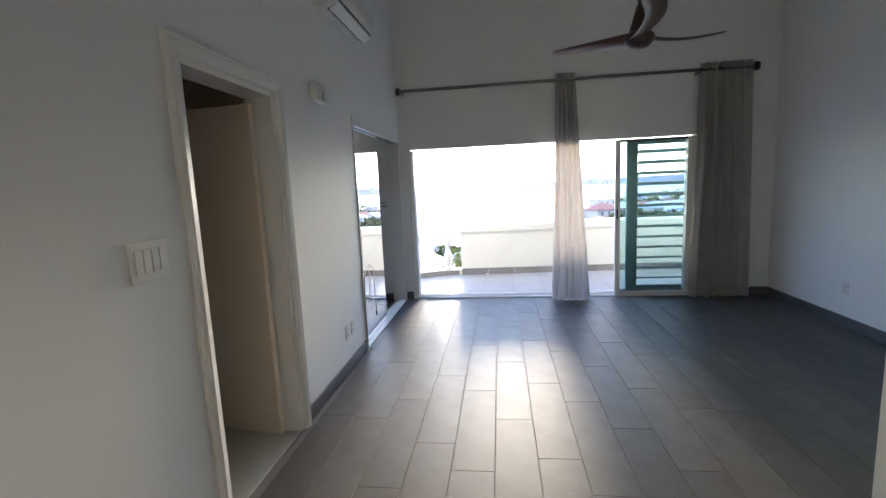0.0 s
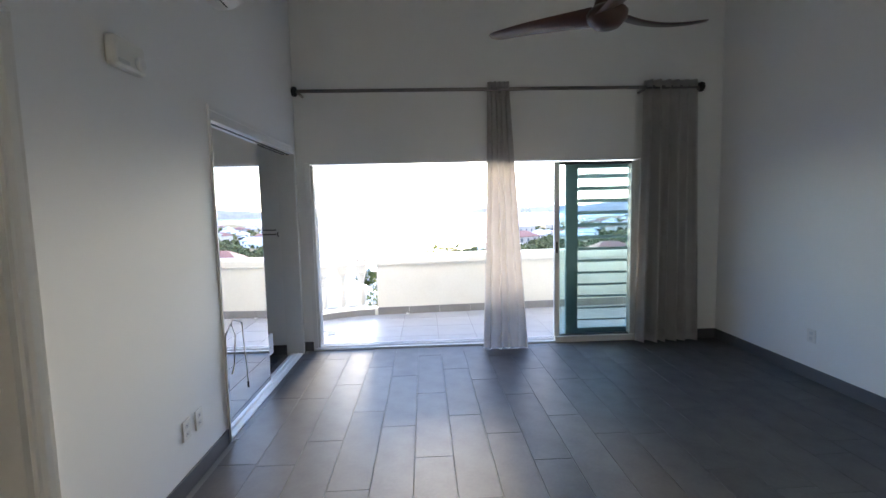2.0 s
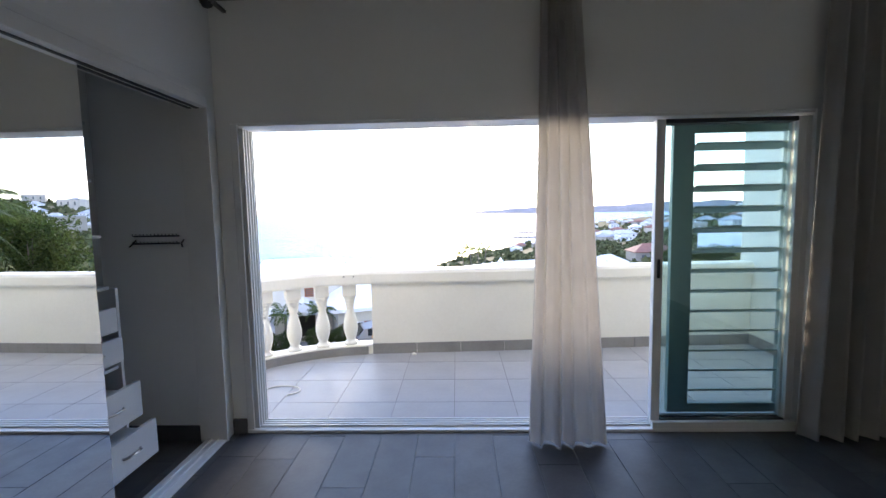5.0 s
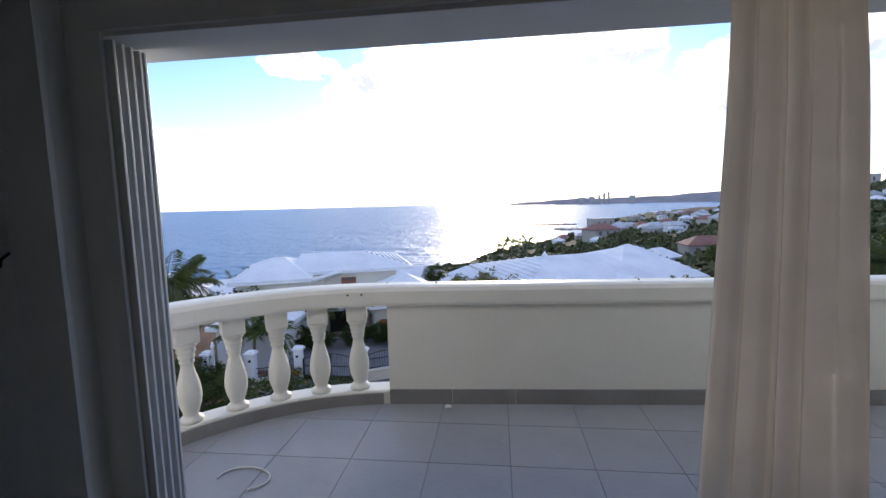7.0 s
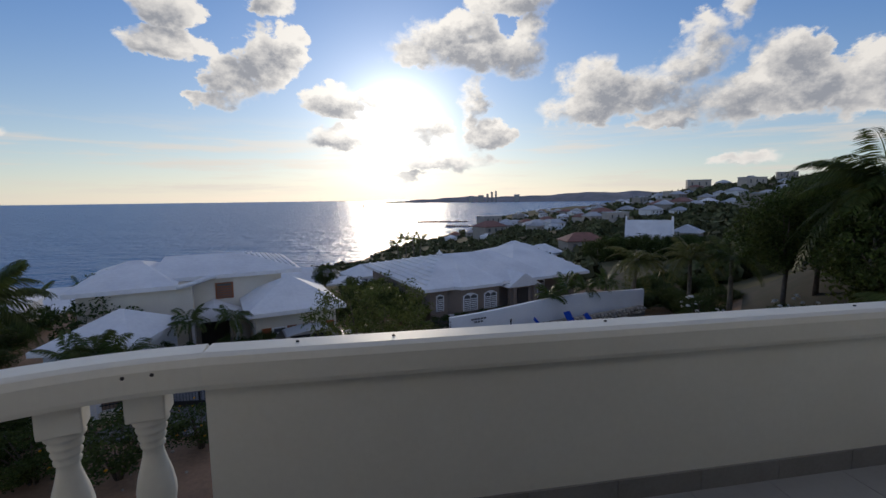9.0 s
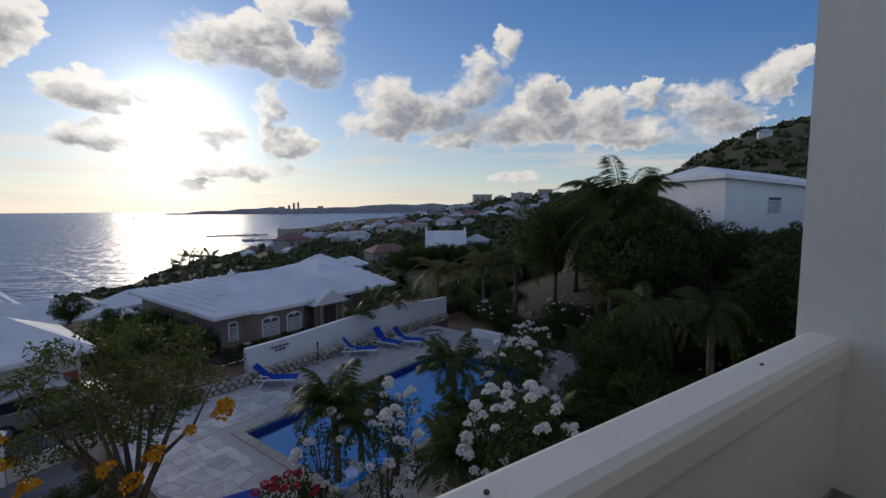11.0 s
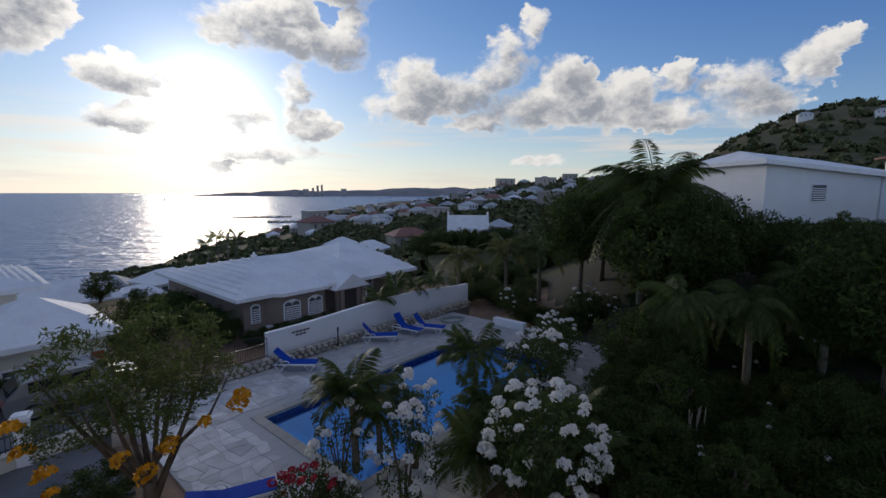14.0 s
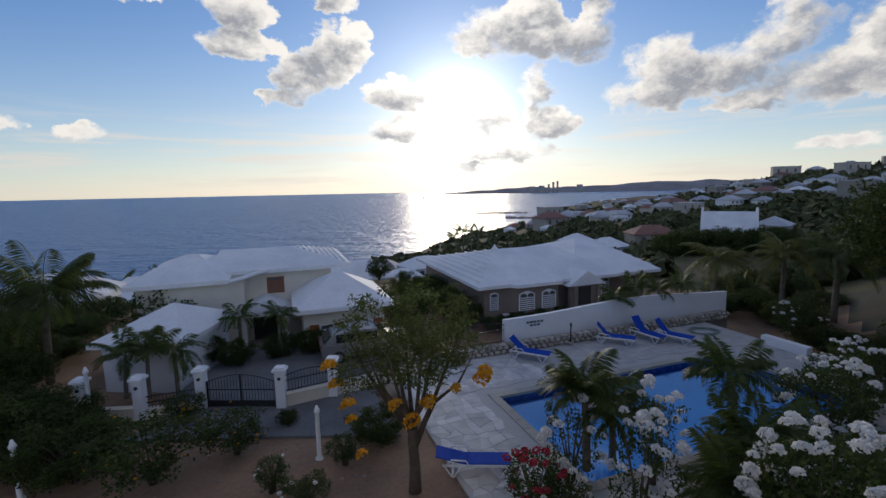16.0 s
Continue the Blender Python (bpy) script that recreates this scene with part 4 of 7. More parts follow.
def height(x, y):
    r = math.hypot(x - 2, y - 1.7)
    az = math.degrees(math.atan2(x - 2, y - 1.7))
    n = noise.noise(Vector((x, y, 0)) * 0.02) * 3 + noise.noise(Vector((x, y, 5)) * 0.006) * 6
    shore = lerp_table(SHORE, az)
    # garden, then the yard of the neighbours, then the slope to the beach
    h = -6.5 - 1.0 * smooth(17.6, 20.5, y + 0.06 * x) * smooth(60, 40, az)
    if r < 40:
        pu, pv = (x - P0.x) * U.x + (y - P0.y) * U.y, (x - P0.x) * V.x + (y - P0.y) * V.y
        if D0 + 0.5 < pu < D1 - 0.5 and E0 + 0.5 < pv < E1 - 0.3:
            return -8.6
    t = max(0.0, (r - 46) / (shore - 46))
    h += (SEA - 1.2 - h) * min(t, 1.08) ** 0.62
    h += n * smooth(60, 160, r) * smooth(1.05, 0.85, t) * (0.15 + 0.35 * smooth(14, 30, az))
    right = smooth(34, 60, az)
    h += right * 6.0 * smooth(20, 38, r)
    ridge = lerp_table(RIDGE, az)
    top = 1.5 + 430 * math.tan(radians(ridge)) * (1 + 0.04 * n / 6)
    k = smooth(60, 430, r) ** 1.1 * smooth(18, 40, az)
    h = h + (top - h) * k * smooth(900, 430, r) if r < 900 else h
    return h


def terrain():
    azs = list(np.concatenate([np.arange(-100, -50, 4.0), np.arange(-50, 92, 1.0), np.arange(92, 121, 4.0)]))
    rs = [1.0, 4.0]
    while rs[-1] < 2600:
        rs.append(rs[-1] * 1.045 + 0.35)
    vs, fs = [], []
    for r in rs:
        for a in azs:
            x, y = 2 + r * math.sin(radians(a)), 1.7 + r * math.cos(radians(a))
            vs.append((x, y, height(x, y)))
    m = len(azs)
    for i in range(len(rs) - 1):
        for j in range(m - 1):
            fs.append((i * m + j, i * m + j + 1, (i + 1) * m + j + 1, (i + 1) * m + j))
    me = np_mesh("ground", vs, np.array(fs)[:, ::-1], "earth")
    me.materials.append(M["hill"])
    me.materials.append(M["turf_shaded"])
    for p in me.polygons:
        c = p.center
        # on the right the ground takes the colour darkened for tree shade
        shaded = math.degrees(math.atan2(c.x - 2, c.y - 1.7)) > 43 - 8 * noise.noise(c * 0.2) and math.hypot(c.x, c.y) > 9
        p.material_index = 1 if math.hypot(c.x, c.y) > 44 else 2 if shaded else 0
        p.use_smooth = True
    ob = new("ground", me)
    return tagged(ob, "brown garden earth running out to green slopes", "ground", kind="structure")


terrain()
sea = structure("water", prism([(-4990, 20), (4990, 20), (4990, 4990), (-4990, 4990)], SEA - 1, SEA), "sea", "wind-rippled blue sea under a low sun")
structure("ground_behind", box(-60, 60, -70, 2.2, -7.5, -6.75), "earth")


def far_land():
    """The low headland across the bay and a long hazy ridge."""
    b = bmesh.new()
    n = 90
    lo, hi = [], []
    for i in range(n + 1):
        s = i / n
        a = radians(-0.6 + 34 * s)
        r = 2500
        x, y = r * math.sin(a), r * math.cos(a)
        h = SEA + 8 + 22 * smooth(0.0, 0.30, s) + 10 * noise.noise(Vector((s * 14, 2, 0))) * smooth(0, 0.2, s) + 18 * smooth(0.5, 0.75, s)
        lo.append((b.verts.new((x, y, SEA - 1)), b.verts.new((x * 1.2, y * 1.2, SEA - 1))))
        hi.append(b.verts.new((x * 1.06, y * 1.06, h)))
    for i in range(n):
        b.faces.new((lo[i][0], lo[i + 1][0], hi[i + 1], hi[i]))
        b.faces.new((hi[i], hi[i + 1], lo[i + 1][1], lo[i][1]))
    return b


structure("backdrop_headland", far_land(), "headland", "low headland on the horizon, paled by painted haze")
for i, (a, h, wd) in enumerate(((12.9, 56, 11), (13.4, 60, 10), (12.35, 45, 12), (11.5, 38, 30), (10.3, 35, 26), (16.0, 40, 30))):
    tw = thing("tower_block", "tall hazy tower block on the far headland", "tower", "far towers", at=pose(2480 * math.sin(radians(a)), 2480 * math.cos(radians(a)), SEA - 1, 0, 0, -a))
    part("wall", box(-wd / 2, wd / 2, 0, 14, 0, h), "townwall", tw)
    part("roof", box(-wd / 2 - 0.6, wd / 2 + 0.6, -0.6, 14.6, h, h + 1.2), "roof2", tw)

# breakwater of rocks at the town's edge
for a, r, ln in ((6.5, 560, 60), (9.0, 470, 30)):
    bw = bmesh.new()
    for i in range(26):
        q = (i / 25 - 0.5) * ln
        bmesh.ops.create_icosphere(bw, subdivisions=1, radius=random.uniform(1.3, 2.4), matrix=pose(q, random.uniform(-2, 2), random.uniform(-0.6, 0.6)))
    ob = part("breakwater", bw, "stone", at=pose(2 + r * math.sin(radians(a)), r * math.cos(radians(a)), SEA, 0, 0, -8))
    tagged(ob, "low rock breakwater at the edge of the bay", "breakwater", kind="stuff")
bt = thing("sailing_boat", "small white sailing boat far out on the sea", "boat", at=pose(-88, 1500, SEA, 0, 0, 20))
hb = bmesh.new()
sweep([(-6, 0), (-3, 0), (3, 0), (5, 0)], [(-1.4, 1.2), (-1.0, 0), (1.0, 0), (1.4, 1.2)], hb)
part("hull", hb, "white", bt)
part("mast", tube([(0, 0, 1), (0, 0, 15)], 0.15, 6), "chrome", bt)
sb = bmesh.new()
sv = [sb.verts.new(p) for p in ((0.1, 0, 2.5), (4.6, 0.5, 2.6), (0.1, 0.05, 14.5))]
sb.faces.new(sv)
bmesh.ops.solidify(sb, geom=list(sb.faces), thickness=0.1)
part("sail", sb, "sail", bt)


# ---- houses ----
def hip_roof(lx, ly, ez, rz, over, ridge_from, ridge_to, ridge_y=None, thick=0.22):
    """A hipped roof over 0..lx, 0..ly with its ridge along x."""
    b = bmesh.new()
    o = over
    ry = ly / 2 if ridge_y is None else ridge_y
    e = [b.verts.new(p) for p in ((-o, -o, ez), (lx + o, -o, ez), (lx + o, ly + o, ez), (-o, ly + o, ez))]
    f = [b.verts.new((v.co.x, v.co.y, ez - thick)) for v in e]
    r = [b.verts.new((ridge_from, ry, rz)), b.verts.new((ridge_to, ry, rz))]
    b.faces.new((e[0], e[1], r[1], r[0]))
    b.faces.new((e[1], e[2], r[1]))
    b.faces.new((e[2], e[3], r[0], r[1]))
    b.faces.new((e[3], e[0], r[0]))
    for i in range(4):
        b.faces.new((e[i], f[i], f[(i + 1) % 4], e[(i + 1) % 4]))
    b.faces.new(f)
    bmesh.ops.recalc_face_normals(b, faces=b.faces)
    return b


def roof_steps(parent, lx, ly, ez, rz, over, r0, r1, slopes, n, ridge_y=None, mat_name="roof"):
    """Raised courses across a hipped roof's slopes: each a low bar along a level line."""
    ry = ly / 2 if ridge_y is None else ridge_y
    cor = [(-over, -over), (lx + over, -over), (lx + over, ly + over), (-over, ly + over)]
    tops = {0: ((r0, ry), (r1, ry)), 1: ((r1, ry), (r1, ry)), 2: ((r1, ry), (r0, ry)), 3: ((r0, ry), (r0, ry))}
    for s in slopes:
        a, c = cor[s], cor[(s + 1) % 4]
        ta, tc = tops[s]
        for k in range(1, n):
            t = k / n
            p = (a[0] + (ta[0] - a[0]) * t, a[1] + (ta[1] - a[1]) * t, ez + (rz - ez) * t)
            q = (c[0] + (tc[0] - c[0]) * t, c[1] + (tc[1] - c[1]) * t, ez + (rz - ez) * t)
            part("roof_course", tube([p, ((p[0] + q[0]) / 2, (p[1] + q[1]) / 2, p[2]), q], 0.10, 5), mat_name, parent)


def arched(w, h, rise, y0, y1, bm=None, inset=0.0):
    """A plate with a low arched head, in the x-z plane, between y0 and y1."""
    b = bmesh.new() if bm is None else bm
    pts = [(-w / 2 + inset, inset), (w / 2 - inset, inset)]
    for i in range(9):
        a = i / 8
        pts.append((w / 2 - inset - (w - 2 * inset) * a, h - inset + rise * math.sin(math.pi * a)))
    lo = [b.verts.new((x, y0, z)) for x, z in pts]
    hi = [b.verts.new((x, y1, z)) for x, z in pts]
    b.faces.new(lo)
    b.faces.new(hi[::-1])
    for i in range(len(pts)):
        b.faces.new((lo[i], hi[i], hi[(i + 1) % len(pts)], lo[(i + 1) % len(pts)]))
    bmesh.ops.recalc_face_normals(b, faces=b.faces)
    return b


def window(parent, x, z, w, h, y=0.0, rise=0.0, leafs=1, frame_mat="white", shutters=False, turn=0.0, oy=0.0):
    """A louvred window on a wall that faces -y at depth y."""
    wn2 = thing("window", "", "")
    wn2.parent = parent
    wn2.matrix_basis = pose(x, y, z, 0, 0, turn)
    part("frame", arched(w, h, rise, -0.05, 0.02), frame_mat, wn2)
    lw = (w - 0.12) / leafs
    for k in range(leafs):
        xc = -w / 2 + 0.06 + lw * (k + 0.5)
        pb2 = arched(lw - 0.06, h - 0.12, rise * 0.6, -0.065, -0.045)
        for v in pb2.verts:
            v.co.x += xc
            v.co.z += 0.06
        part("pane", pb2, "louvre", wn2)
        for j in range(int((h - 0.2) / 0.14)):
            part("slat", box(xc - lw / 2 + 0.05, xc + lw / 2 - 0.05, -0.085, -0.066, 0.12 + j * 0.14, 0.19 + j * 0.14), frame_mat, wn2)
    if shutters:
        for s in (-1, 1):
            st2 = box(s * (w / 2 + 0.27) - 0.24, s * (w / 2 + 0.27) + 0.24, -0.07, -0.02, -0.02, h + 0.02, 0.01)
            for j in range(8):
                part("slat", box(s * (w / 2 + 0.27) - 0.18, s * (w / 2 + 0.27) + 0.18, -0.09, -0.07, 0.1 + j * (h - 0.2) / 8, 0.16 + j * (h - 0.2) / 8), "shutter", wn2)
            part("shutter", st2, "shutter", wn2, "orange-brown timber shutter")
    return wn2


def house_a():
    """The cream two-storey villa beyond the gate."""
    h = thing("house", "cream rendered villa with white stepped hip roofs and orange shutters", "house", "neighbouring houses", at=pose(-14.1, 23.3, YARD, 0, 0, ANG))
    ez = -3.1 - YARD
    part("wall", box(0, 5.0, 0, 6.5, 0, ez), "cream", h)
    part("wall", box(4.6, 9.8, 1.6, 8.0, 0, ez), "cream", h)
    part("roof", hip_roof(3.9, 8.0, ez + 0.1, ez + 1.02, 0.45, 1.7, 2.3, 4.2), "roof", h, "white hip roof")
    r1 = part("roof", hip_roof(7.2, 6.8, ez + 0.26, ez + 1.12, 0.45, 0.2, 4.4, 3.1), "roof", h, "white stepped roof", at=pose(3.3, 1.5, 0))
    roof_steps(r1, 7.2, 6.8, ez + 0.26, ez + 1.12, 0.45, 0.2, 4.4, (1,), 9, 3.1)
    # the eave sweeps up and back from the front block to the recessed one
    bw = bmesh.new()
    tube([(4.3 + 1.9 * k / 10, -0.4 + 1.45 * smooth(0, 1, k / 10), ez - 0.02 + 0.18 * smooth(0, 1, k / 10)) for k in range(11)], 0.13, 6, bw)
    part("bowed_eave", bw, "roof", h)
    window(h, 6.6, ez - 1.25, 0.95, 0.95, 1.6, frame_mat="shutter")
    # single-storey wing to the front right
    wing = thing("wing", "", "", at=pose(7.9, -2.5, 0))
    wing.parent = h
    e2 = -4.55 - YARD
    part("wall", box(0, 4.2, 0, 5, 0, e2), "cream", wing)
    part("roof", hip_roof(4.2, 5, e2 + 0.1, e2 + 1.45, 0.5, 1.9, 2.3), "roof", wing, "white hip roof")
    window(wing, 1.15, 0.95, 0.75, 1.15, 0.0, shutters=True)
    window(wing, 3.2, 0.95, 0.75, 1.15, 0.0, shutters=True)
    # garage with a hip roof
    gar = thing("garage", "", "", at=pose(-0.35, -4.0, 0, 0, 0, -ANG))
    gar.parent = h
    e3 = -4.7 - YARD
    part("wall", box(0.0, 3.3, 0, 4.2, 0, e3), "white", gar)
    part("roof", hip_roof(3.3, 4.2, e3 + 0.1, e3 + 1.2, 0.35, 1.8, 2.0, 2.2), "roof", gar, "white hip roof")
    # porch
    pch = thing("porch", "", "", at=pose(4.9, -0.2, 0))
    pch.parent = h
    for x in (0.0, 2.2):
        part("column", lathe([(0.17, 0), (0.17, 0.15), (0.12, 0.2), (0.11, 2.2), (0.16, 2.3)], 12, None, x, 0), "white", pch)
    part("lintel", box(-0.25, 2.45, -0.15, 0.25, 2.3, 2.5), "white", pch)
    gb = bmesh.new()
    a0 = [gb.verts.new(p) for p in ((-0.4, -0.3, 2.5), (2.6, -0.3, 2.5), (1.1, -0.3, 3.2))]
    a1 = [gb.verts.new((v.co.x, 1.9, v.co.z)) for v in a0]
    gb.faces.new(a0)
    gb.faces.new(a1[::-1])
    for i in range(3):
        gb.faces.new((a0[i], a1[i], a1[(i + 1) % 3], a0[(i + 1) % 3]))
    bmesh.ops.recalc_face_normals(gb, faces=gb.faces)
    part("gable", gb, "roof", pch)
    part("doorway", box(0.35, 1.85, 1.72, 1.78, 0.35, 2.3), "dark", pch, "dark entrance")
    for i in range(3):
        part("step", box(0.0, 2.2, 0.2 + i * 0.4, 1.75, i * 0.16, 0.16 + i * 0.16, 0.01), "coping", pch)


def house_b():
    """The long taupe bungalow beyond the pool."""
    h = thing("house", "taupe bungalow with white stepped hip roof and arched windows", "house", "neighbouring houses", at=pose(3.67, 29.9, YARD, 0, 0, ANG))
    ez = -4.83 - YARD
    part("wall", box(0.5, 10.2, 0.5, 13.0, 0, ez), "taupe", h)
    part("wall", box(10.2, 15.0, 1.6, 12.0, 0, ez), "taupe", h)
    r = part("roof", hip_roof(10.8, 13.6, ez, ez + 1.6, 0.2, 3.7, 8.8, 5.3), "roof", h, "white stepped roof")
    roof_steps(r, 10.8, 13.6, ez, ez + 1.6, 0.2, 3.7, 8.8, (3,), 9, 5.3)
    r2 = part("roof", hip_roof(7.6, 13.0, ez - 0.02, ez + 1.82, 0.2, 5.0, 6.3, 6.6), "roof", h, "white stepped roof", at=pose(7.2, 0.1, 0.03))
    roof_steps(r2, 7.6, 13.0, ez - 0.02, ez + 1.82, 0.2, 5.0, 6.3, (1,), 8, 6.6)
    # angled bay before the arched windows, under a facet of roof that runs up to the ridge
    bay = [(1.6, 0.4), (2.4, -0.75), (5.8, -0.75), (6.6, 0.4)]
    part("bay_wall", prism([(6.4, 0.6), (1.8, 0.6), (2.5, -0.35), (5.7, -0.35)], 0, ez - 0.1), "taupe", h)
    by = bmesh.new()
    eave = [by.verts.new((x, y, ez + 0.02)) for x, y in bay]
    under = [by.verts.new((x, y, ez - 0.2)) for x, y in bay]
    apex = by.verts.new((4.6, 4.4, ez + 1.42))
    for i in range(3):
        by.faces.new((eave[i], eave[i + 1], apex))
        by.faces.new((eave[i], under[i], under[i + 1], eave[i + 1]))
    by.faces.new(under)
    bmesh.ops.recalc_face_normals(by, faces=by.faces)
    part("bay_roof", by, "roof", h)
    # octagonal bay roof and chimney cap
    part("finial", lathe([(0.3, ez + 1.5), (0.22, ez + 1.72), (0.1, ez + 1.8), (0.06, ez + 1.95)], 10, None, 3.7, 5.3), "roof", h)
    window(h, 1.25, 0.85, 0.62, 1.1, 0.5, 0.12, 1)
    window(h, 3.25, 0.85, 1.2, 1.1, -0.35, 0.2, 2)
    window(h, 4.95, 0.85, 1.1, 1.1, -0.35, 0.2, 2)
    window(h, 9.6, 0.85, 0.8, 1.1, 0.5, 0.0, 1)
    window(h, 11.0, 0.85, 1.2, 1.1, 1.6, 0.2, 2)
    window(h, 13.9, 0.85, 0.8, 1.1, 1.6, 0.12, 1)
    p = thing("porch", "", "", at=pose(6.6, -0.6, 0))
    p.parent = h
    gb = bmesh.new()
    a0 = [gb.verts.new(q) for q in ((-0.35, -0.2, ez - 0.45), (2.75, -0.2, ez - 0.45), (1.2, -0.2, ez + 0.55))]
    a1 = [gb.verts.new((v.co.x, 3.2, v.co.z)) for v in a0]
    gb.faces.new(a0)
    gb.faces.new(a1[::-1])
    for i in range(3):
        gb.faces.new((a0[i], a1[i], a1[(i + 1) % 3], a0[(i + 1) % 3]))
    bmesh.ops.recalc_face_normals(gb, faces=gb.faces)
    part("gable_roof", gb, "roof", p)
    part("gable_wall", box(0, 2.4, 0.15, 0.4, 0, ez - 0.2), "taupe", p)
    part("doorway", box(0.7, 1.7, 0.1, 0.16, 0, 2.05), "dark", p, "dark entrance")
    for x in (0.15, 2.1):
        part("pillar", box(x, x + 0.25, -0.15, 0.15, 0, ez - 0.4, 0.02), "taupe", p)
    part("step", box(-0.2, 2.6, -0.8, 0.1, 0, 0.15, 0.01), "coping", p)
    ac = thing("condenser", "white outdoor air conditioner unit against the house wall", "condenser", at=pose(3.67 + 2.2 * U.x + 0.2 * V.x, 29.9 + 2.2 * U.y + 0.2 * V.y, YARD, 0, 0, ANG))
    part("case", box(-0.4, 0.4, -0.15, 0.15, 0.05, 0.6, 0.02), "white", ac)
    part("fan_grille", lathe([(0.2, 0), (0.2, 0.01)], 16), "louvre", ac, at=pose(-0.1, -0.152, 0.32, 90, 0, 0))


def villa():
    """The white villa among the trees, to the right."""
    v = thing("house", "white two-storey villa with pale blue-white roof and one small window", "house", "neighbouring houses", at=pose(34.2, 17.4, -4.0, 0, 0, -23.0))
    top = 7.5
    b = bmesh.new()
    lx, ly = 11.0, 7.5
    pts = [(0, 0), (lx, 0), (lx, ly), (0, ly)]
    lo = [b.verts.new((x, y, 0)) for x, y in pts]
    hi = [b.verts.new((x, y, top - 0.09 * x)) for x, y in pts]
    b.faces.new(lo[::-1])
    b.faces.new(hi)
    for i in range(4):
        b.faces.new((lo[i], lo[(i + 1) % 4], hi[(i + 1) % 4], hi[i]))
    part("wall", b, "white", v)
    r = bmesh.new()
    e = [r.verts.new((x, y, top + 0.05 - 0.09 * x)) for x, y in ((-0.5, -0.5), (lx + 0.5, -0.5), (lx + 0.5, ly + 0.5), (-0.5, ly + 0.5))]
    f = [r.verts.new((q.co.x, q.co.y, q.co.z - 0.28)) for q in e]
    a, c = r.verts.new((1.0, ly * 0.5, top + 0.95)), r.verts.new((lx - 3.5, ly * 0.5, top + 0.35))
    r.faces.new((e[0], e[1], c, a))
    r.faces.new((e[1], e[2], c))
    r.faces.new((e[2], e[3], a, c))
    r.faces.new((e[3], e[0], a))
    for i in range(4):
        r.faces.new((e[i], f[i], f[(i + 1) % 4], e[(i + 1) % 4]))
    r.faces.new(f)
    bmesh.ops.recalc_face_normals(r, faces=r.faces)
    part("roof", r, "roof", v, "pale stepped roof")
    window(v, 3.8, 4.9, 1.15, 1.15, 0.0, frame_mat="white")
    part("lower_canopy", box(3.6, 7.2, -1.2, 0.02, 2.6, 2.75, 0.02), "white", v)
    # solid dark panel standing in for the shade below the canopy
    part("canopy_void", box(3.8, 7.0, -0.02, 0.03, 0.9, 2.6), "dark", v)
    part("downpipe", tube([(8.3, -0.08, 0), (8.3, -0.08, 6.6)], 0.06, 6), "white", v)
    bal = thing("balcony", "", "", at=pose(lx - 0.6, -1.0, 3.3))
    bal.parent = v
    part("slab", box(0, 2.6, 0, 3, -0.2, 0), "white", bal)
    for i in range(9):
        part("post", box(0.1 + i * 0.29, 0.17 + i * 0.29, 0.02, 0.09, 0, 0.85), "white", bal)
    part("rail", box(0.05, 2.55, 0, 0.12, 0.85, 0.97, 0.02), "white", bal)


def gabled_house():
    h = thing("house", "white cottage with a steep plain roof between stepped gable ends", "house", "neighbouring houses", at=pose(43.6, 76.5, -9.9, 0, 0, -30) @ Matrix.Scale(0.8, 4))
    part("wall", box(0, 9.6, 0, 6, -6, 4.6), "white", h)
    b = bmesh.new()
    e = [b.verts.new(q) for q in ((0.2, -0.3, 4.6), (9.4, -0.3, 4.6), (9.4, 3, 8.4), (0.2, 3, 8.4), (9.4, 6.3, 4.6), (0.2, 6.3, 4.6))]
    b.faces.new((e[0], e[1], e[2], e[3]))
    b.faces.new((e[3], e[2], e[4], e[5]))
    b.faces.new((e[0], e[3], e[5]))
    b.faces.new((e[1], e[4], e[2]))
    b.faces.new((e[0], e[5], e[4], e[1]))
    bmesh.ops.recalc_face_normals(b, faces=b.faces)
    part("roof", b, "roof", h)
    for x in (-0.2, 9.4):
        g = bmesh.new()
        pr = [(-0.5, 4.4), (-0.5, 5.2), (2.3, 8.6), (2.6, 9.2), (3.4, 9.2), (3.7, 8.6), (6.5, 5.2), (6.5, 4.4)]
        lo = [g.verts.new((x, y, z)) for y, z in pr]
        hi = [g.verts.new((x + 0.4, y, z)) for y, z in pr]
        g.faces.new(lo)
        g.faces.new(hi[::-1])
        for i in range(len(pr)):
            g.faces.new((lo[i], hi[i], hi[(i + 1) % len(pr)], lo[(i + 1) % len(pr)]))
        bmesh.ops.recalc_face_normals(g, faces=g.faces)
        part("gable", g, "white", h)
    for x in (2.0, 6.5):
        window(h, x, 1.6, 1.1, 1.6, 0.0)


house_a()
house_b()
villa()
gabled_house()


def town_proto(kind, lx, ly, hz, roof_mat, label):
    h = thing("house", label, "house", "town houses", at=pose(0, 0, -500))
    part("wall", box(-lx / 2, lx / 2, -ly / 2, ly / 2, -9, hz), "townwall" if kind else "white", h)
    if kind < 2:
        part("roof", hip_roof(lx, ly, hz, hz + min(lx, ly) * 0.28, 0.5, lx * 0.3, lx * 0.7), roof_mat, h, at=pose(-lx / 2, -ly / 2, 0))
    else:
        part("roof", box(-lx / 2 - 0.3, lx / 2 + 0.3, -ly / 2 - 0.3, ly / 2 + 0.3, hz, hz + 0.5), roof_mat, h)
    for i in range(3):
        x = (i - 1) * lx * 0.3
        part("window", box(x - 0.6, x + 0.6, -ly / 2 - 0.05, -ly / 2 + 0.02, hz * 0.45, hz * 0.8), "louvre", h)
    return h


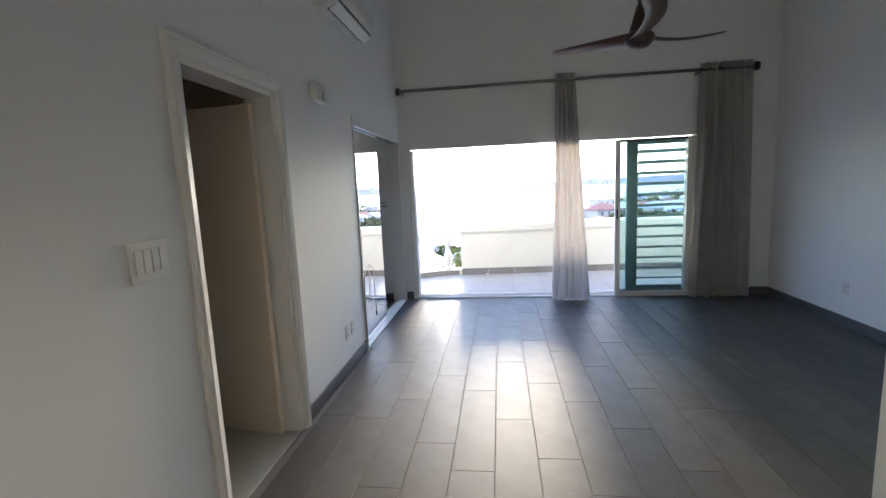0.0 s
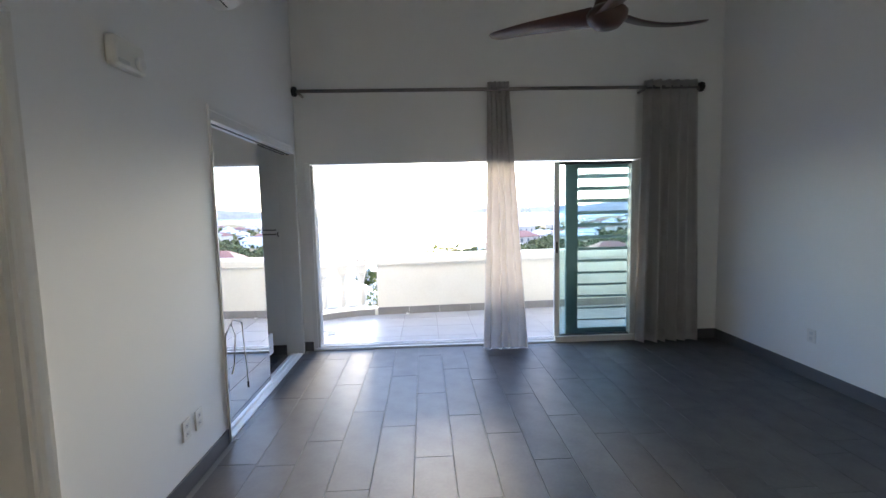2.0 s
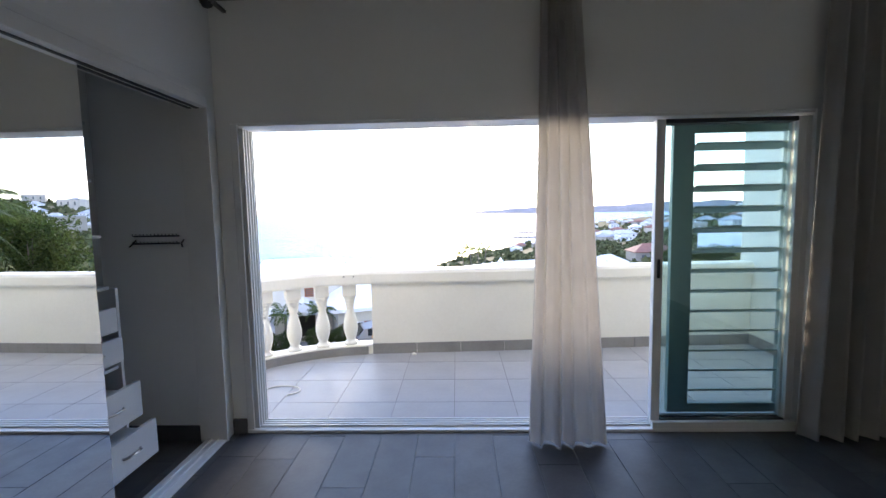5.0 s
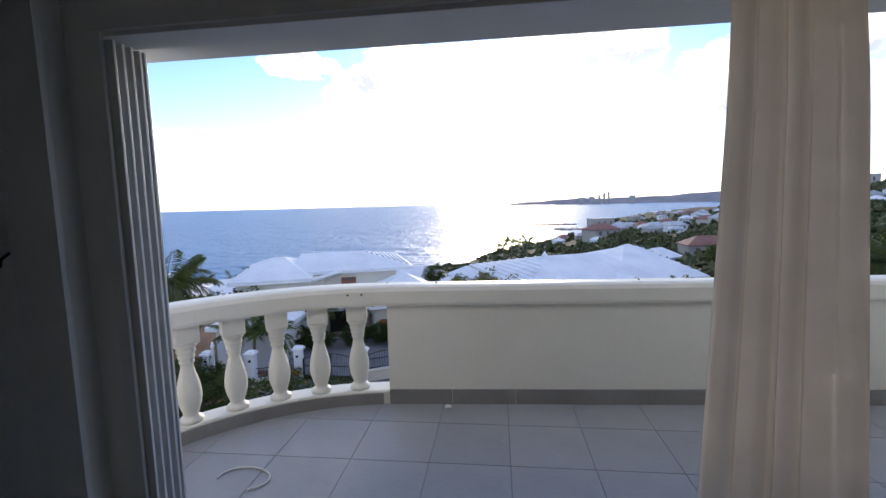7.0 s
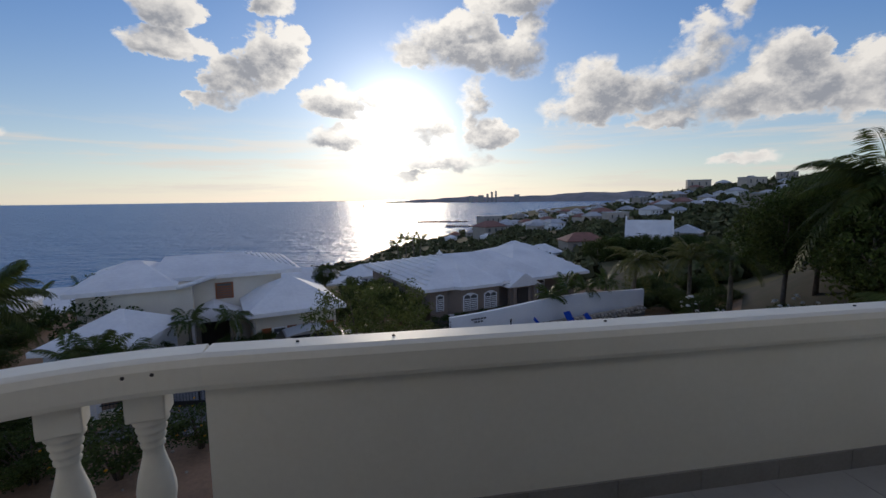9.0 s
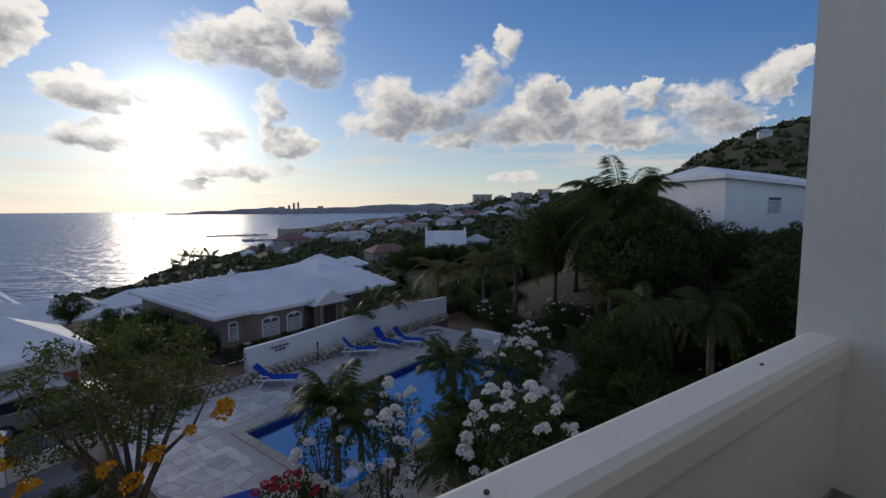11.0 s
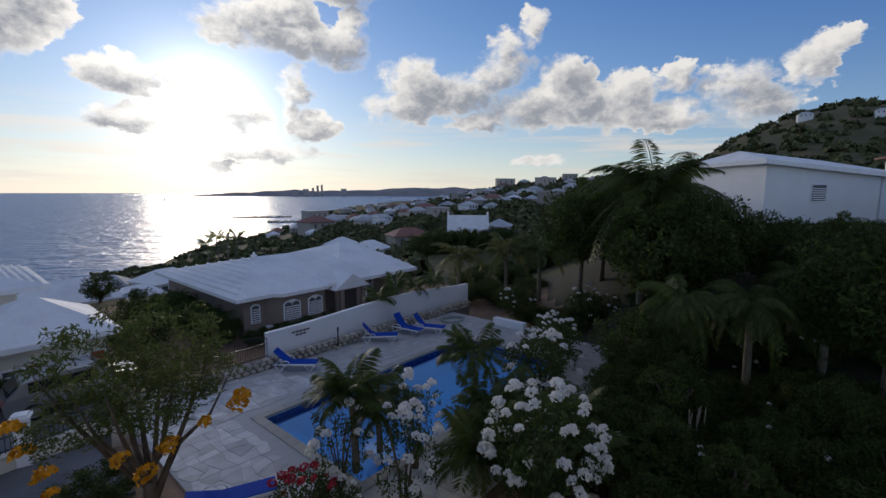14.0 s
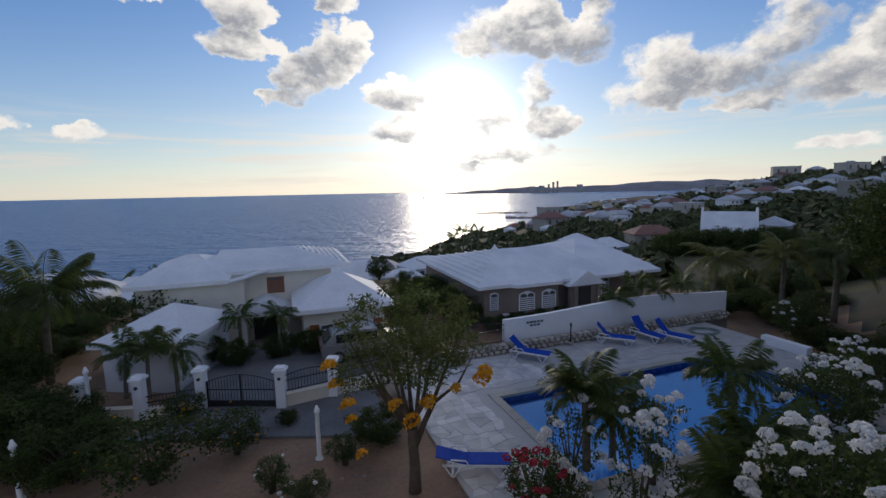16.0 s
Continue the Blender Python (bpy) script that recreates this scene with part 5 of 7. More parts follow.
PROTOS = [town_proto(0, 12, 9, 4.0, "roof2", "white town house with a pale hip roof"), town_proto(1, 10, 9, 4.5, "roof2", "grey-white town house with a pale hip roof"),
          town_proto(1, 13, 9, 4.5, "redroof", "town house with a rust-red hip roof"), town_proto(2, 18, 10, 8.0, "roof2", "flat-roofed pale apartment block"),
          town_proto(0, 9, 8, 3.2, "roof", "low white cottage with a white hip roof")]


def town():
    rnd = random.Random(11)
    made = []

    def put(k, az, r, turn=None, s=1.0, lift=0.0):
        x, y = 2 + r * math.sin(radians(az)), 1.7 + r * math.cos(radians(az))
        z = height(x, y)
        if z < SEA + 0.3:
            return
        if any((x - a) ** 2 + (y - b) ** 2 < c for a, b, c in made):
            return
        made.append((x, y, (14 * s) ** 2))
        copy_thing(PROTOS[k], pose(x, y, z + lift, 0, 0, ANG + rnd.uniform(-25, 25) if turn is None else turn) @ Matrix.Scale(s, 4))
    # seaward neighbours below the two villas
    for az, r, drop in ((-35.5, 60, 8.3), (-33.0, 72, 8.2), (-39.0, 56, 8.6), (-42.5, 62, 8.4), (-45.5, 72, 7.9), (-48.6, 58, 9.2), (-50.5, 74, 7.8), (-52.3, 50, 11.0), (-55.0, 56, 9.5)):
        x, y = 2 + r * math.sin(radians(az)), 1.7 + r * math.cos(radians(az))
        put(4, az, r, None, 0.85, -3.4 - r * math.tan(radians(drop)) - height(x, y))
    for az, r, k, s in ((-43, 47, 4, 0.8), (-39, 58, 4, 0.8), (-46, 62, 0, 0.7), (-36, 78, 4, 0.8), (-33, 95, 1, 0.8), (-50, 52, 4, 0.9), (-53, 64, 0, 0.8), (-49, 78, 0, 0.8), (-43, 92, 2, 0.8),
                        (-12, 52, 4, 0.75), (-8.5, 60, 4, 0.6), (-6.5, 62, 4, 0.6), (-3.8, 96, 4, 0.9), (-1, 66, 0, 0.8), (-9, 110, 1, 0.7), (-13, 118, 4, 0.8), (-18, 105, 4, 0.8), (-24, 112, 4, 0.7),
                        (19, 76, 4, 0.6), (24, 92, 2, 0.6), (35.5, 104, 1, 0.6), (3, 92, 2, 0.6), (15.5, 100, 4, 0.6), (12.5, 230, 2, 1.1), (12.5, 400, 3, 1.1), (-60, 60, 4, 1), (-57, 80, 0, 1)):
        put(k, az, r, None, s)
    for i in range(700):
        az = rnd.uniform(7.5, 52)
        r = math.exp(rnd.uniform(math.log(190), math.log(850)))
        if az < 12 and r > 420 or (r < 200 and az > 44):
            continue
        k = rnd.choices((0, 1, 2, 3, 4), (4, 4, 1.2, 0.8, 2))[0]
        put(k, az, r, None, rnd.uniform(0.42, 0.8))
        if len(made) > 190:
            break
    # on the hill's shoulder
    for az, r, k, s in ((66.5, 320, 0, 0.55), (72, 300, 0, 0.5), (75.5, 260, 3, 0.55), (79, 240, 0, 0.6), (81, 260, 3, 0.6), (36.2, 430, 3, 0.95), (41, 380, 1, 0.8), (44, 420, 3, 0.7), (47, 360, 0, 0.7)):
        put(k, az, r, -az + 10, s, 1.0)
    for p in PROTOS:
        for o in (*p.children_recursive, p):
            bpy.data.objects.remove(o)


town()

# red-trimmed house and a white balustraded one on the rise to the right
rh = thing("house", "white house with a broad rust-red roof on the rise", "house", "neighbouring houses", at=pose(69, 20, 1.2, 0, 0, -58))
part("wall", box(0, 16, 0, 10, -3, 4.6), "white", rh)
part("roof", hip_roof(16, 10, 4.6, 5.3, 0.9, 4.5, 11.5), "redroof", rh, "rust-red hip roof")
part("upper_roof", hip_roof(10, 6, 5.0, 6.4, 0.3, 3.5, 6.5), "roof", rh, at=pose(4, 2.5, 0))
for x in (2.0, 5.0, 8.0, 11.0):
    part("column", box(x, x + 0.4, -1.6, -1.2, -3, 4.4), "white", rh)
# one dark slab on the wall imitates the shade behind the columns
part("gallery_shade", box(1, 12, -0.04, 0.02, 1.2, 3.8), "louvre", rh)
wb = thing("house", "white house with an arched ground floor and balustraded terrace", "house", "neighbouring houses", at=pose(35.5, 8.2, -1.7, 0, 0, -80))
part("wall", box(0, 9, 0.8, 7, -3.6, 4.6), "white", wb)
part("terrace", box(-0.2, 9, -1.2, 0.8, 4.0, 4.3), "white", wb)
for i in range(22):
    part("baluster", lathe([(0.07, 4.3), (0.11, 4.55), (0.06, 4.9), (0.08, 5.15)], 8, None, 0.1 + i * 0.4, -1.0), "white", wb)
part("terrace_rail", box(-0.2, 9, -1.2, -0.85, 5.15, 5.35, 0.03), "white", wb)
for i in range(3):
    part("arch", arched(1.6, 2.2, 0.7, -1.15, 0.82), "louvre", wb, at=pose(1.6 + i * 2.6, 0, 0.4))
tank = thing("garden_box", "white painted garden service cabinet beside the hedge", "cabinet", at=pose(29.5, 6.3, -3.9, 0, 0, -75))
part("case", box(0, 2.0, 0, 1.0, 0, 1.6, 0.03), "white", tank)
part("vent", box(0.6, 1.2, -0.02, 0.02, 0.5, 1.2), "louvre", tank)

# rubble retaining wall on the right
rw = thing("retaining_wall", "rough rubble stone retaining wall under the trees", "wall", at=pose(45.5, 13.5, -3.5, 0, 0, -60))
part("core", box(0, 12, 0, 0.8, 0, 5.7), "mortar", rw)
rnd_r = random.Random(3)


def stone_mesh(seed):
    b = bmesh.new()
    bmesh.ops.create_icosphere(b, subdivisions=1, radius=0.5)
    for v in b.verts:
        v.co *= 1 + 0.28 * noise.noise(v.co * 2.3 + Vector((seed, seed * 2, 0)))
    return mesh_of("stone", b, "stone")


STONES = [stone_mesh(s * 3.7) for s in range(5)]
for j in range(12):
    for i in range(24):
        k = rnd_r.uniform(0.8, 1.25)
        part("stone", STONES[rnd_r.randrange(5)], "stone", rw, at=pose(0.25 + i * 0.5 + (j % 2) * 0.24 + rnd_r.uniform(-0.1, 0.1), 0.02, 0.25 + j * 0.475 + rnd_r.uniform(-0.08, 0.08), rnd_r.uniform(0, 30), rnd_r.uniform(0, 30), rnd_r.uniform(0, 180)) @ Matrix.Diagonal((0.62 * k, 0.4, 0.5 * k, 1)))

# ---- pool terrace ----


def uv(a, b):
    """Pool axes: a along its length, b away from the house."""
    q = P0 + U * a + V * b
    return (q.x, q.y)


tf = thing("pool_terrace", "pale flagstone pool terrace beside the swimming pool", "terrace", kind="structure", at=pose(P0.x, P0.y, DECK, 0, 0, ANG))
for b in ((D0, D1, 0.35, E1), (D0, -0.35, E0, 0.35), (POOL_L + 0.35, D1, E0, 0.35), (-0.35, POOL_L + 0.35, E0, -POOL_W - 0.35)):
    part("bed", box(*b, -1.3, -0.012), "joint", tf)
pl = thing("swimming_pool", "rectangular blue swimming pool with stone coping and corner steps", "swimming pool", kind="structure", at=pose(P0.x, P0.y, DECK, 0, 0, ANG))
sh2 = bmesh.new()
for b in ((-0.3, POOL_L + 0.3, -0.02, 0.3), (-0.3, POOL_L + 0.3, -POOL_W - 0.3, -POOL_W + 0.02), (-0.3, 0.02, -POOL_W, 0.0), (POOL_L - 0.02, POOL_L + 0.3, -POOL_W, 0.0)):
    box(*b, -1.6, -0.08, bm=sh2)
box(-0.3, POOL_L + 0.3, -POOL_W - 0.3, 0.3, -1.8, -1.5, bm=sh2)
part("basin", sh2, "poolwall", pl, "bright blue painted basin")
for b in ((0.02, POOL_L - 0.02, -0.03, -0.02), (0.02, POOL_L - 0.02, -POOL_W + 0.02, -POOL_W + 0.03), (0.02, 0.03, -POOL_W + 0.03, -0.03), (POOL_L - 0.03, POOL_L - 0.02, -POOL_W + 0.03, -0.03)):
    part("tile_band", box(*b, -0.42, -0.08), "poolband", pl, "dark blue waterline tiles")
for i in range(4):
    part("step", box(0.02, 1.5 - i * 0.36, -1.9 - 0.0, -0.02, -1.5 + 0.0 + i * 0.27, -1.23 + i * 0.27, 0.02), "poolwall", pl)
part("water", box(0.02, POOL_L - 0.02, -POOL_W + 0.02, -0.02, -0.24, -0.235), "water", pl, "clear still water")
pl.children[-1].visible_shadow = False
for k in range(20):
    x = -0.35 + k * (POOL_L + 0.7) / 20
    for y in (0.0, -POOL_W - 0.35):
        part("coping", box(x + 0.005, x + (POOL_L + 0.7) / 20 - 0.005, y, y + 0.35, -0.08, 0.02, 0.012), "coping", pl)
for k in range(9):
    y = -POOL_W + k * POOL_W / 9
    for x in (-0.35, POOL_L):
        part("coping", box(x, x + 0.35, y + 0.005, y + POOL_W / 9 - 0.005, -0.08, 0.02, 0.012), "coping", pl)


def flagstones():
    """Irregular slabs on a jittered grid; the strip along the far side and the near left corner are laid singly."""
    rnd = random.Random(4)
    g = 0.40
    cells = {}

    def corner(i, j):
        if (i, j) not in cells:
            cells[(i, j)] = (i * g + rnd.uniform(-0.15, 0.15), j * g + rnd.uniform(-0.15, 0.15))
        return cells[(i, j)]
    count = 0
    rest = bmesh.new()
    for i in range(int(D0 / g), int(D1 / g)):
        for j in range(int(E0 / g), int(E1 / g)):
            x, y = (i + 0.5) * g, (j + 0.5) * g
            if -0.75 < x < POOL_L + 0.75 and -POOL_W - 0.75 < y < 0.75:
                continue
            q = [corner(i, j), corner(i + 1, j), corner(i + 1, j + 1), corner(i, j + 1)]
            cx, cy = sum(p[0] for p in q) / 4, sum(p[1] for p in q) / 4
            q = [(cx + (p[0] - cx) * 0.965, cy + (p[1] - cy) * 0.965) for p in q]
            z = rnd.uniform(-0.002, 0.006)
            if count < 300 and x < 11:
                part("flagstone", prism(q, -0.03, z), "flag", tf)
                count += 1
            else:
                prism(q, -0.03, z, rest)
    tagged(part("flagstone_rest", rest, "flag", tf), kind="stuff")


def garden_wall():
    w = thing("garden_wall", "white garden wall with sloping top on a low rubble base", "wall", at=pose(P0.x, P0.y, DECK, 0, 0, ANG))
    b = bmesh.new()
    pts = []
    n = 24
    for i in range(n + 1):
        s = i / n
        x = 2.5 + s * 15.0
        pts.append((x, E1 + 0.15 + 0.25 * math.sin(s * 3), 1.50 + 0.22 * smooth(0.1, 0.55, s) - 0.25 * smooth(0.6, 1, s)))
    lo, hi, lo2, hi2 = [], [], [], []
    for x, y, z in pts:
        lo.append(b.verts.new((x, y, -1.2)))
        hi.append(b.verts.new((x, y, z)))
        hi2.append(b.verts.new((x, y + 0.22, z)))
        lo2.append(b.verts.new((x, y + 0.22, -1.2)))
    for i in range(n):
        for p, q in ((lo, hi), (hi, hi2), (hi2, lo2)):
            b.faces.new((p[i], p[i + 1], q[i + 1], q[i]))
    b.faces.new((lo[0], hi[0], hi2[0], lo2[0]))
    b.faces.new((lo[-1], lo2[-1], hi2[-1], hi[-1]))
    bmesh.ops.recalc_face_normals(b, faces=b.faces)
    part("panel", b, "white", w)
    part("base", box(-3.2, 17.0, E1 - 0.33, E1 + 0.12, -1.2, 0.40), "mortar", w)
    rnd = random.Random(8)
    for j in range(2):
        for i in range(62):
            part("stone", STONES[(i + j * 2) % 5], "stone", w, at=pose(-3.0 + i * 0.325 + j * 0.15, E1 - 0.32, 0.11 + j * 0.2, rnd.uniform(0, 40), rnd.uniform(0, 40), rnd.uniform(0, 180)) @ Matrix.Diagonal((0.34, 0.26, 0.22, 1)))
    for i in range(46):
        part("cap_stone", STONES[i % 5], "stone", w, at=pose(-3.0 + i * 0.44, E1 - 0.12, 0.40, 0, 0, rnd.uniform(0, 180)) @ Matrix.Diagonal((0.46, 0.44, 0.14, 1)))
    # unreadable lettering as short bars
    for k, (x0, n2, z) in enumerate(((3.75, 5, 1.18), (3.95, 3, 1.02))):
        for i in range(n2):
            part("lettering", box(x0 + i * 0.2, x0 + i * 0.2 + 0.15, E1 + 0.15 - 0.004, E1 + 0.165, z, z + 0.09), "ink", w, "grey lettering strip")
    lp = thing("bollard_lamp", "slim black bollard lamp on the terrace edge", "bollard lamp", at=pose(*uv(5.9, E1 - 0.5), DECK))
    part("post", lathe([(0.035, 0), (0.035, 0.95), (0.05, 0.97), (0.05, 1.1), (0.02, 1.15)], 10), "iron", lp)
    part("foot", lathe([(0.12, 0), (0.12, 0.12), (0.05, 0.16)], 10), "coping", lp)


def rail_fence(name, a, b, z, h, label, arch=0.0, gate=False):
    """Iron bars between two plan points."""
    d = Vector((b[0] - a[0], b[1] - a[1]))
    ln = d.length
    f = thing(name, label, "gate" if gate else "railing", "iron fences", at=pose(a[0], a[1], z, 0, 0, math.degrees(math.atan2(d.y, d.x))))
    n = int(ln / 0.11)
    for i in range(n + 1):
        x = ln * i / n
        t = h + arch * math.sin(math.pi * i / n)
        part("bar", tube([(x, 0, 0.05), (x, 0, t)], 0.010, 5), "iron", f)
    for zz in (0.12, h * 0.72):
        part("rail", box(0, ln, -0.018, 0.018, zz, zz + 0.035), "iron", f)
    part("top_rail", tube([(ln * i / 10, 0, h + arch * math.sin(math.pi * i / 10)) for i in range(11)], 0.02, 6), "iron", f)
    if gate:
        for x in (ln * 0.5 - 0.02, 0.02, ln - 0.02):
            part("stile", box(x - 0.03, x + 0.03, -0.03, 0.03, 0.03, h + (arch if abs(x - ln / 2) < 0.1 else 0)), "iron", f)
        part("kick_plate", box(0.03, ln - 0.03, -0.008, 0.008, 0.05, 0.42), "iron", f)


def gate_post(x, y, h=1.62):
    p = thing("gate_post", "square white gate post with a stepped cap and small lamp", "gate post", "gate posts", at=pose(x, y, DECK - 0.15, 0, 0, 4))
    part("shaft", box(-0.17, 0.17, -0.17, 0.17, 0, h - 0.05, 0.01), "white", p)
    part("cap", box(-0.24, 0.24, -0.24, 0.24, h - 0.05, h + 0.05, 0.02), "white", p)
    part("cap_top", box(-0.18, 0.18, -0.18, 0.18, h + 0.05, h + 0.11, 0.02), "white", p)
    part("lamp", lathe([(0.06, 0), (0.06, 0.05), (0.03, 0.07)], 10), "iron", p, "small dark round lamp", at=pose(0, -0.17, h - 0.3, 90, 0, 0))


def low_wall(a, b, h):
    d = Vector((b[0] - a[0], b[1] - a[1]))
    w = thing("low_wall", "low cream boundary wall between the gate posts", "wall", "boundary walls", at=pose(a[0], a[1], DECK - 0.15, 0, 0, math.degrees(math.atan2(d.y, d.x))))
    part("body", box(0, d.length, -0.1, 0.1, -0.6, h, 0.01), "cream", w)
    part("coping", box(0, d.length, -0.14, 0.14, h, h + 0.05, 0.01), "cream", w)


GATE = [(-11.36, 16.35), (-9.39, 16.5), (-7.55, 17.2), (-4.55, 17.15), (-2.85, 18.05), (0.2, 19.9)]
for g in GATE[:5]:
    gate_post(*g)
rail_fence("driveway_gate", (-7.35, 17.2), (-4.75, 17.15), DECK - 0.15, 1.15, "black iron driveway gate with an arched top", 0.28, True)
low_wall(GATE[0], GATE[1], 0.5)
rail_fence("iron_railing", GATE[1], GATE[2], DECK - 0.1, 0.85, "black iron railing on the boundary wall")
low_wall(GATE[1], GATE[2], 0.4)
low_wall((-4.4, 17.2), (-3.0, 18.0), 0.62)
rail_fence("iron_railing", (-4.4, 17.2), (-3.0, 18.0), DECK + 0.48, 0.72, "black iron railing on the boundary wall", 0.12)
low_wall((-2.7, 18.1), (0.2, 19.9), 0.62)
rail_fence("iron_railing", (-2.7, 18.1), (0.2, 19.9), DECK + 0.48, 0.6, "black iron railing on the boundary wall")
rail_fence("side_gate", uv(0.0, E1 + 0.1), uv(2.45, E1 + 0.1), DECK + 0.35, 0.95, "black iron side gate beside the white garden wall", 0.2)
garden_wall()
for x, y, h in ((-2.25, 14.0, 1.75), (-9.8, 12.3, 1.75), (-10.9, 16.1, 2.2)):
    lp = thing("lamp_post", "slim white painted garden lamp post", "lamp post", "garden lamp posts", at=pose(x, y, DECK - 0.12))
    part("post", lathe([(0.11, 0), (0.11, 0.1), (0.07, 0.14), (0.065, h - 0.25), (0.09, h - 0.22), (0.09, h - 0.16), (0.06, h - 0.1), (0.03, h)], 8), "white", lp)
    part("collar", lathe([(0.13, 0.0), (0.13, 0.06), (0.1, 0.08)], 8), "white", lp)

drive = structure("road", prism([uv(-4.2, -1.2), uv(-4.4, 2.2), (-0.4, 20.6), (-2.8, 23.0), (-9.0, 21.5), (-8.2, 17.3), (-9.0, 14.9), (-4.0, 15.1)], -7.7, -6.40), "asphalt", "grey paved driveway by the gate")
structure("pavement", prism([(-9.3, 17.7), (-2.6, 18.6), (-0.2, 20.3), (-3.2, 25.2), (-9.2, 23.0)], -8.0, -6.42), "asphalt")


def parked_car():
    c = thing("car", "silver-grey hatchback parked in the driveway under the tree", "car", at=pose(-2.5, 22.4, -6.42, 0, 0, 20))
    prof = [(-2.0, 0.35), (-2.05, 0.75), (-1.9, 0.95), (-1.5, 1.35), (-0.6, 1.5), (0.5, 1.46), (1.15, 1.0), (1.9, 0.82), (2.05, 0.55), (2.0, 0.3)]
    b = bmesh.new()
    sides = []
    for y, k in ((-0.85, 0.0), (-0.78, 1.0), (0.78, 1.0), (0.85, 0.0)):
        sides.append([b.verts.new((x, y * (1 - 0.16 * max(0, z - 0.9)), z if k else min(z, 0.92))) for x, z in prof])
    for p, q in zip(sides, sides[1:]):
        for i in range(len(prof)):
            b.faces.new((p[i], p[(i + 1) % len(prof)], q[(i + 1) % len(prof)], q[i]))
    b.faces.new(sides[0][::-1])
    b.faces.new(sides[-1])
    bmesh.ops.recalc_face_normals(b, faces=b.faces)
    part("body", b, "carbody", c)
    part("windscreen", box(-0.02, 0.02, -0.68, 0.68, -0.3, 0.28, 0.005), "carglass", c, at=pose(0.86, 0, 1.24, 0, -54, 0))
    part("rear_window", box(-0.02, 0.02, -0.66, 0.66, -0.24, 0.22, 0.005), "carglass", c, at=pose(-1.74, 0, 1.16, 0, 44, 0))
    for s in (-1, 1):
        for x0, x1 in ((-1.35, -0.45), (-0.38, 0.55)):
            part("side_window", box(x0, x1, -0.01, 0.01, 0.98, 1.36, 0.004), "carglass", c, at=pose(0, s * 0.775, 0))
        part("headlight", box(1.85, 2.02, s * 0.62 - 0.16, s * 0.62 + 0.16, 0.6, 0.75, 0.02), "chrome", c)
        part("tail_light", box(-2.07, -1.98, s * 0.66 - 0.1, s * 0.66 + 0.1, 0.7, 0.95, 0.02), "redroof", c)
        for x in (-1.28, 1.25):
            wh = thing("wheel", "", "", at=pose(x, s * 0.78, 0.31, 90, 0, 0))
            wh.parent = c
            part("tyre", lathe([(0.2, -0.1), (0.3, -0.09), (0.31, 0.0), (0.3, 0.09), (0.2, 0.1)], 20), "tyre", wh)
            part("rim", lathe([(0.19, -0.105), (0.17, 0.0), (0.19, 0.105)], 14), "chrome", wh)


parked_car()


def lounger(x, y, turn, back=42):
    s = thing("sun_lounger", "royal blue sling sun lounger on a white plastic frame", "sun lounger", "pool loungers", at=pose(x, y, DECK + 0.01, 0, 0, turn))
    for q in (-0.31, 0.31):
        part("side_rail", box(-0.6, 1.25, q - 0.025, q + 0.025, 0.30, 0.36, 0.012), "white", s)
        part("leg", tube([(-0.55, q, 0.31), (-0.35, q, 0.0), (-0.28, q, 0.0), (-0.1, q, 0.31)], 0.024, 6), "white", s)
        part("leg", tube([(0.75, q, 0.31), (0.95, q, 0.0), (1.02, q, 0.0), (1.2, q, 0.31)], 0.024, 6), "white", s)
        part("armrest", tube([(-0.55, q * 1.12, 0.33), (-0.35, q * 1.12, 0.52), (0.05, q * 1.12, 0.50), (0.15, q * 1.12, 0.33)], 0.022, 6), "white", s)
    part("seat", box(0.0, 1.28, -0.29, 0.29, 0.355, 0.385, 0.01), "blue", s, "royal blue sling")
    part("backrest", box(-0.82, 0.0, -0.29, 0.29, -0.012, 0.018, 0.01), "blue", s, "royal blue sling", at=pose(0.0, 0, 0.37, 0, back, 0))
    part("stretcher", box(-0.36, -0.30, -0.31, 0.31, 0.02, 0.06, 0.01), "white", s)


lounger(5.15, 21.75, -28)
lounger(9.75, 23.6, -22, 48)
lounger(11.75, 24.3, -60, 55)
lounger(12.85, 23.9, -45, 50)
lounger(2.1, 13.25, -2, 14)
hz = thing("garden_hose", "coil of green hose on the terrace corner", "hose", at=pose(*uv(13.6, 2.6), DECK))
part("coil", tube([((0.4 + 0.03 * k / 8) * math.cos(k * math.pi / 8) * 1.4, (0.4 + 0.03 * k / 8) * math.sin(k * math.pi / 8), 0.03 + 0.001 * k) for k in range(60)], 0.02, 5), "slat", hz)
bn = thing("terrace_bench", "low white block bench on the terrace edge", "bench", at=pose(*uv(14.8, -0.6), DECK, 0, 0, ANG + 90))
part("block", box(-1.2, 0.9, -0.2, 0.2, 0, 0.42, 0.02), "white", bn)

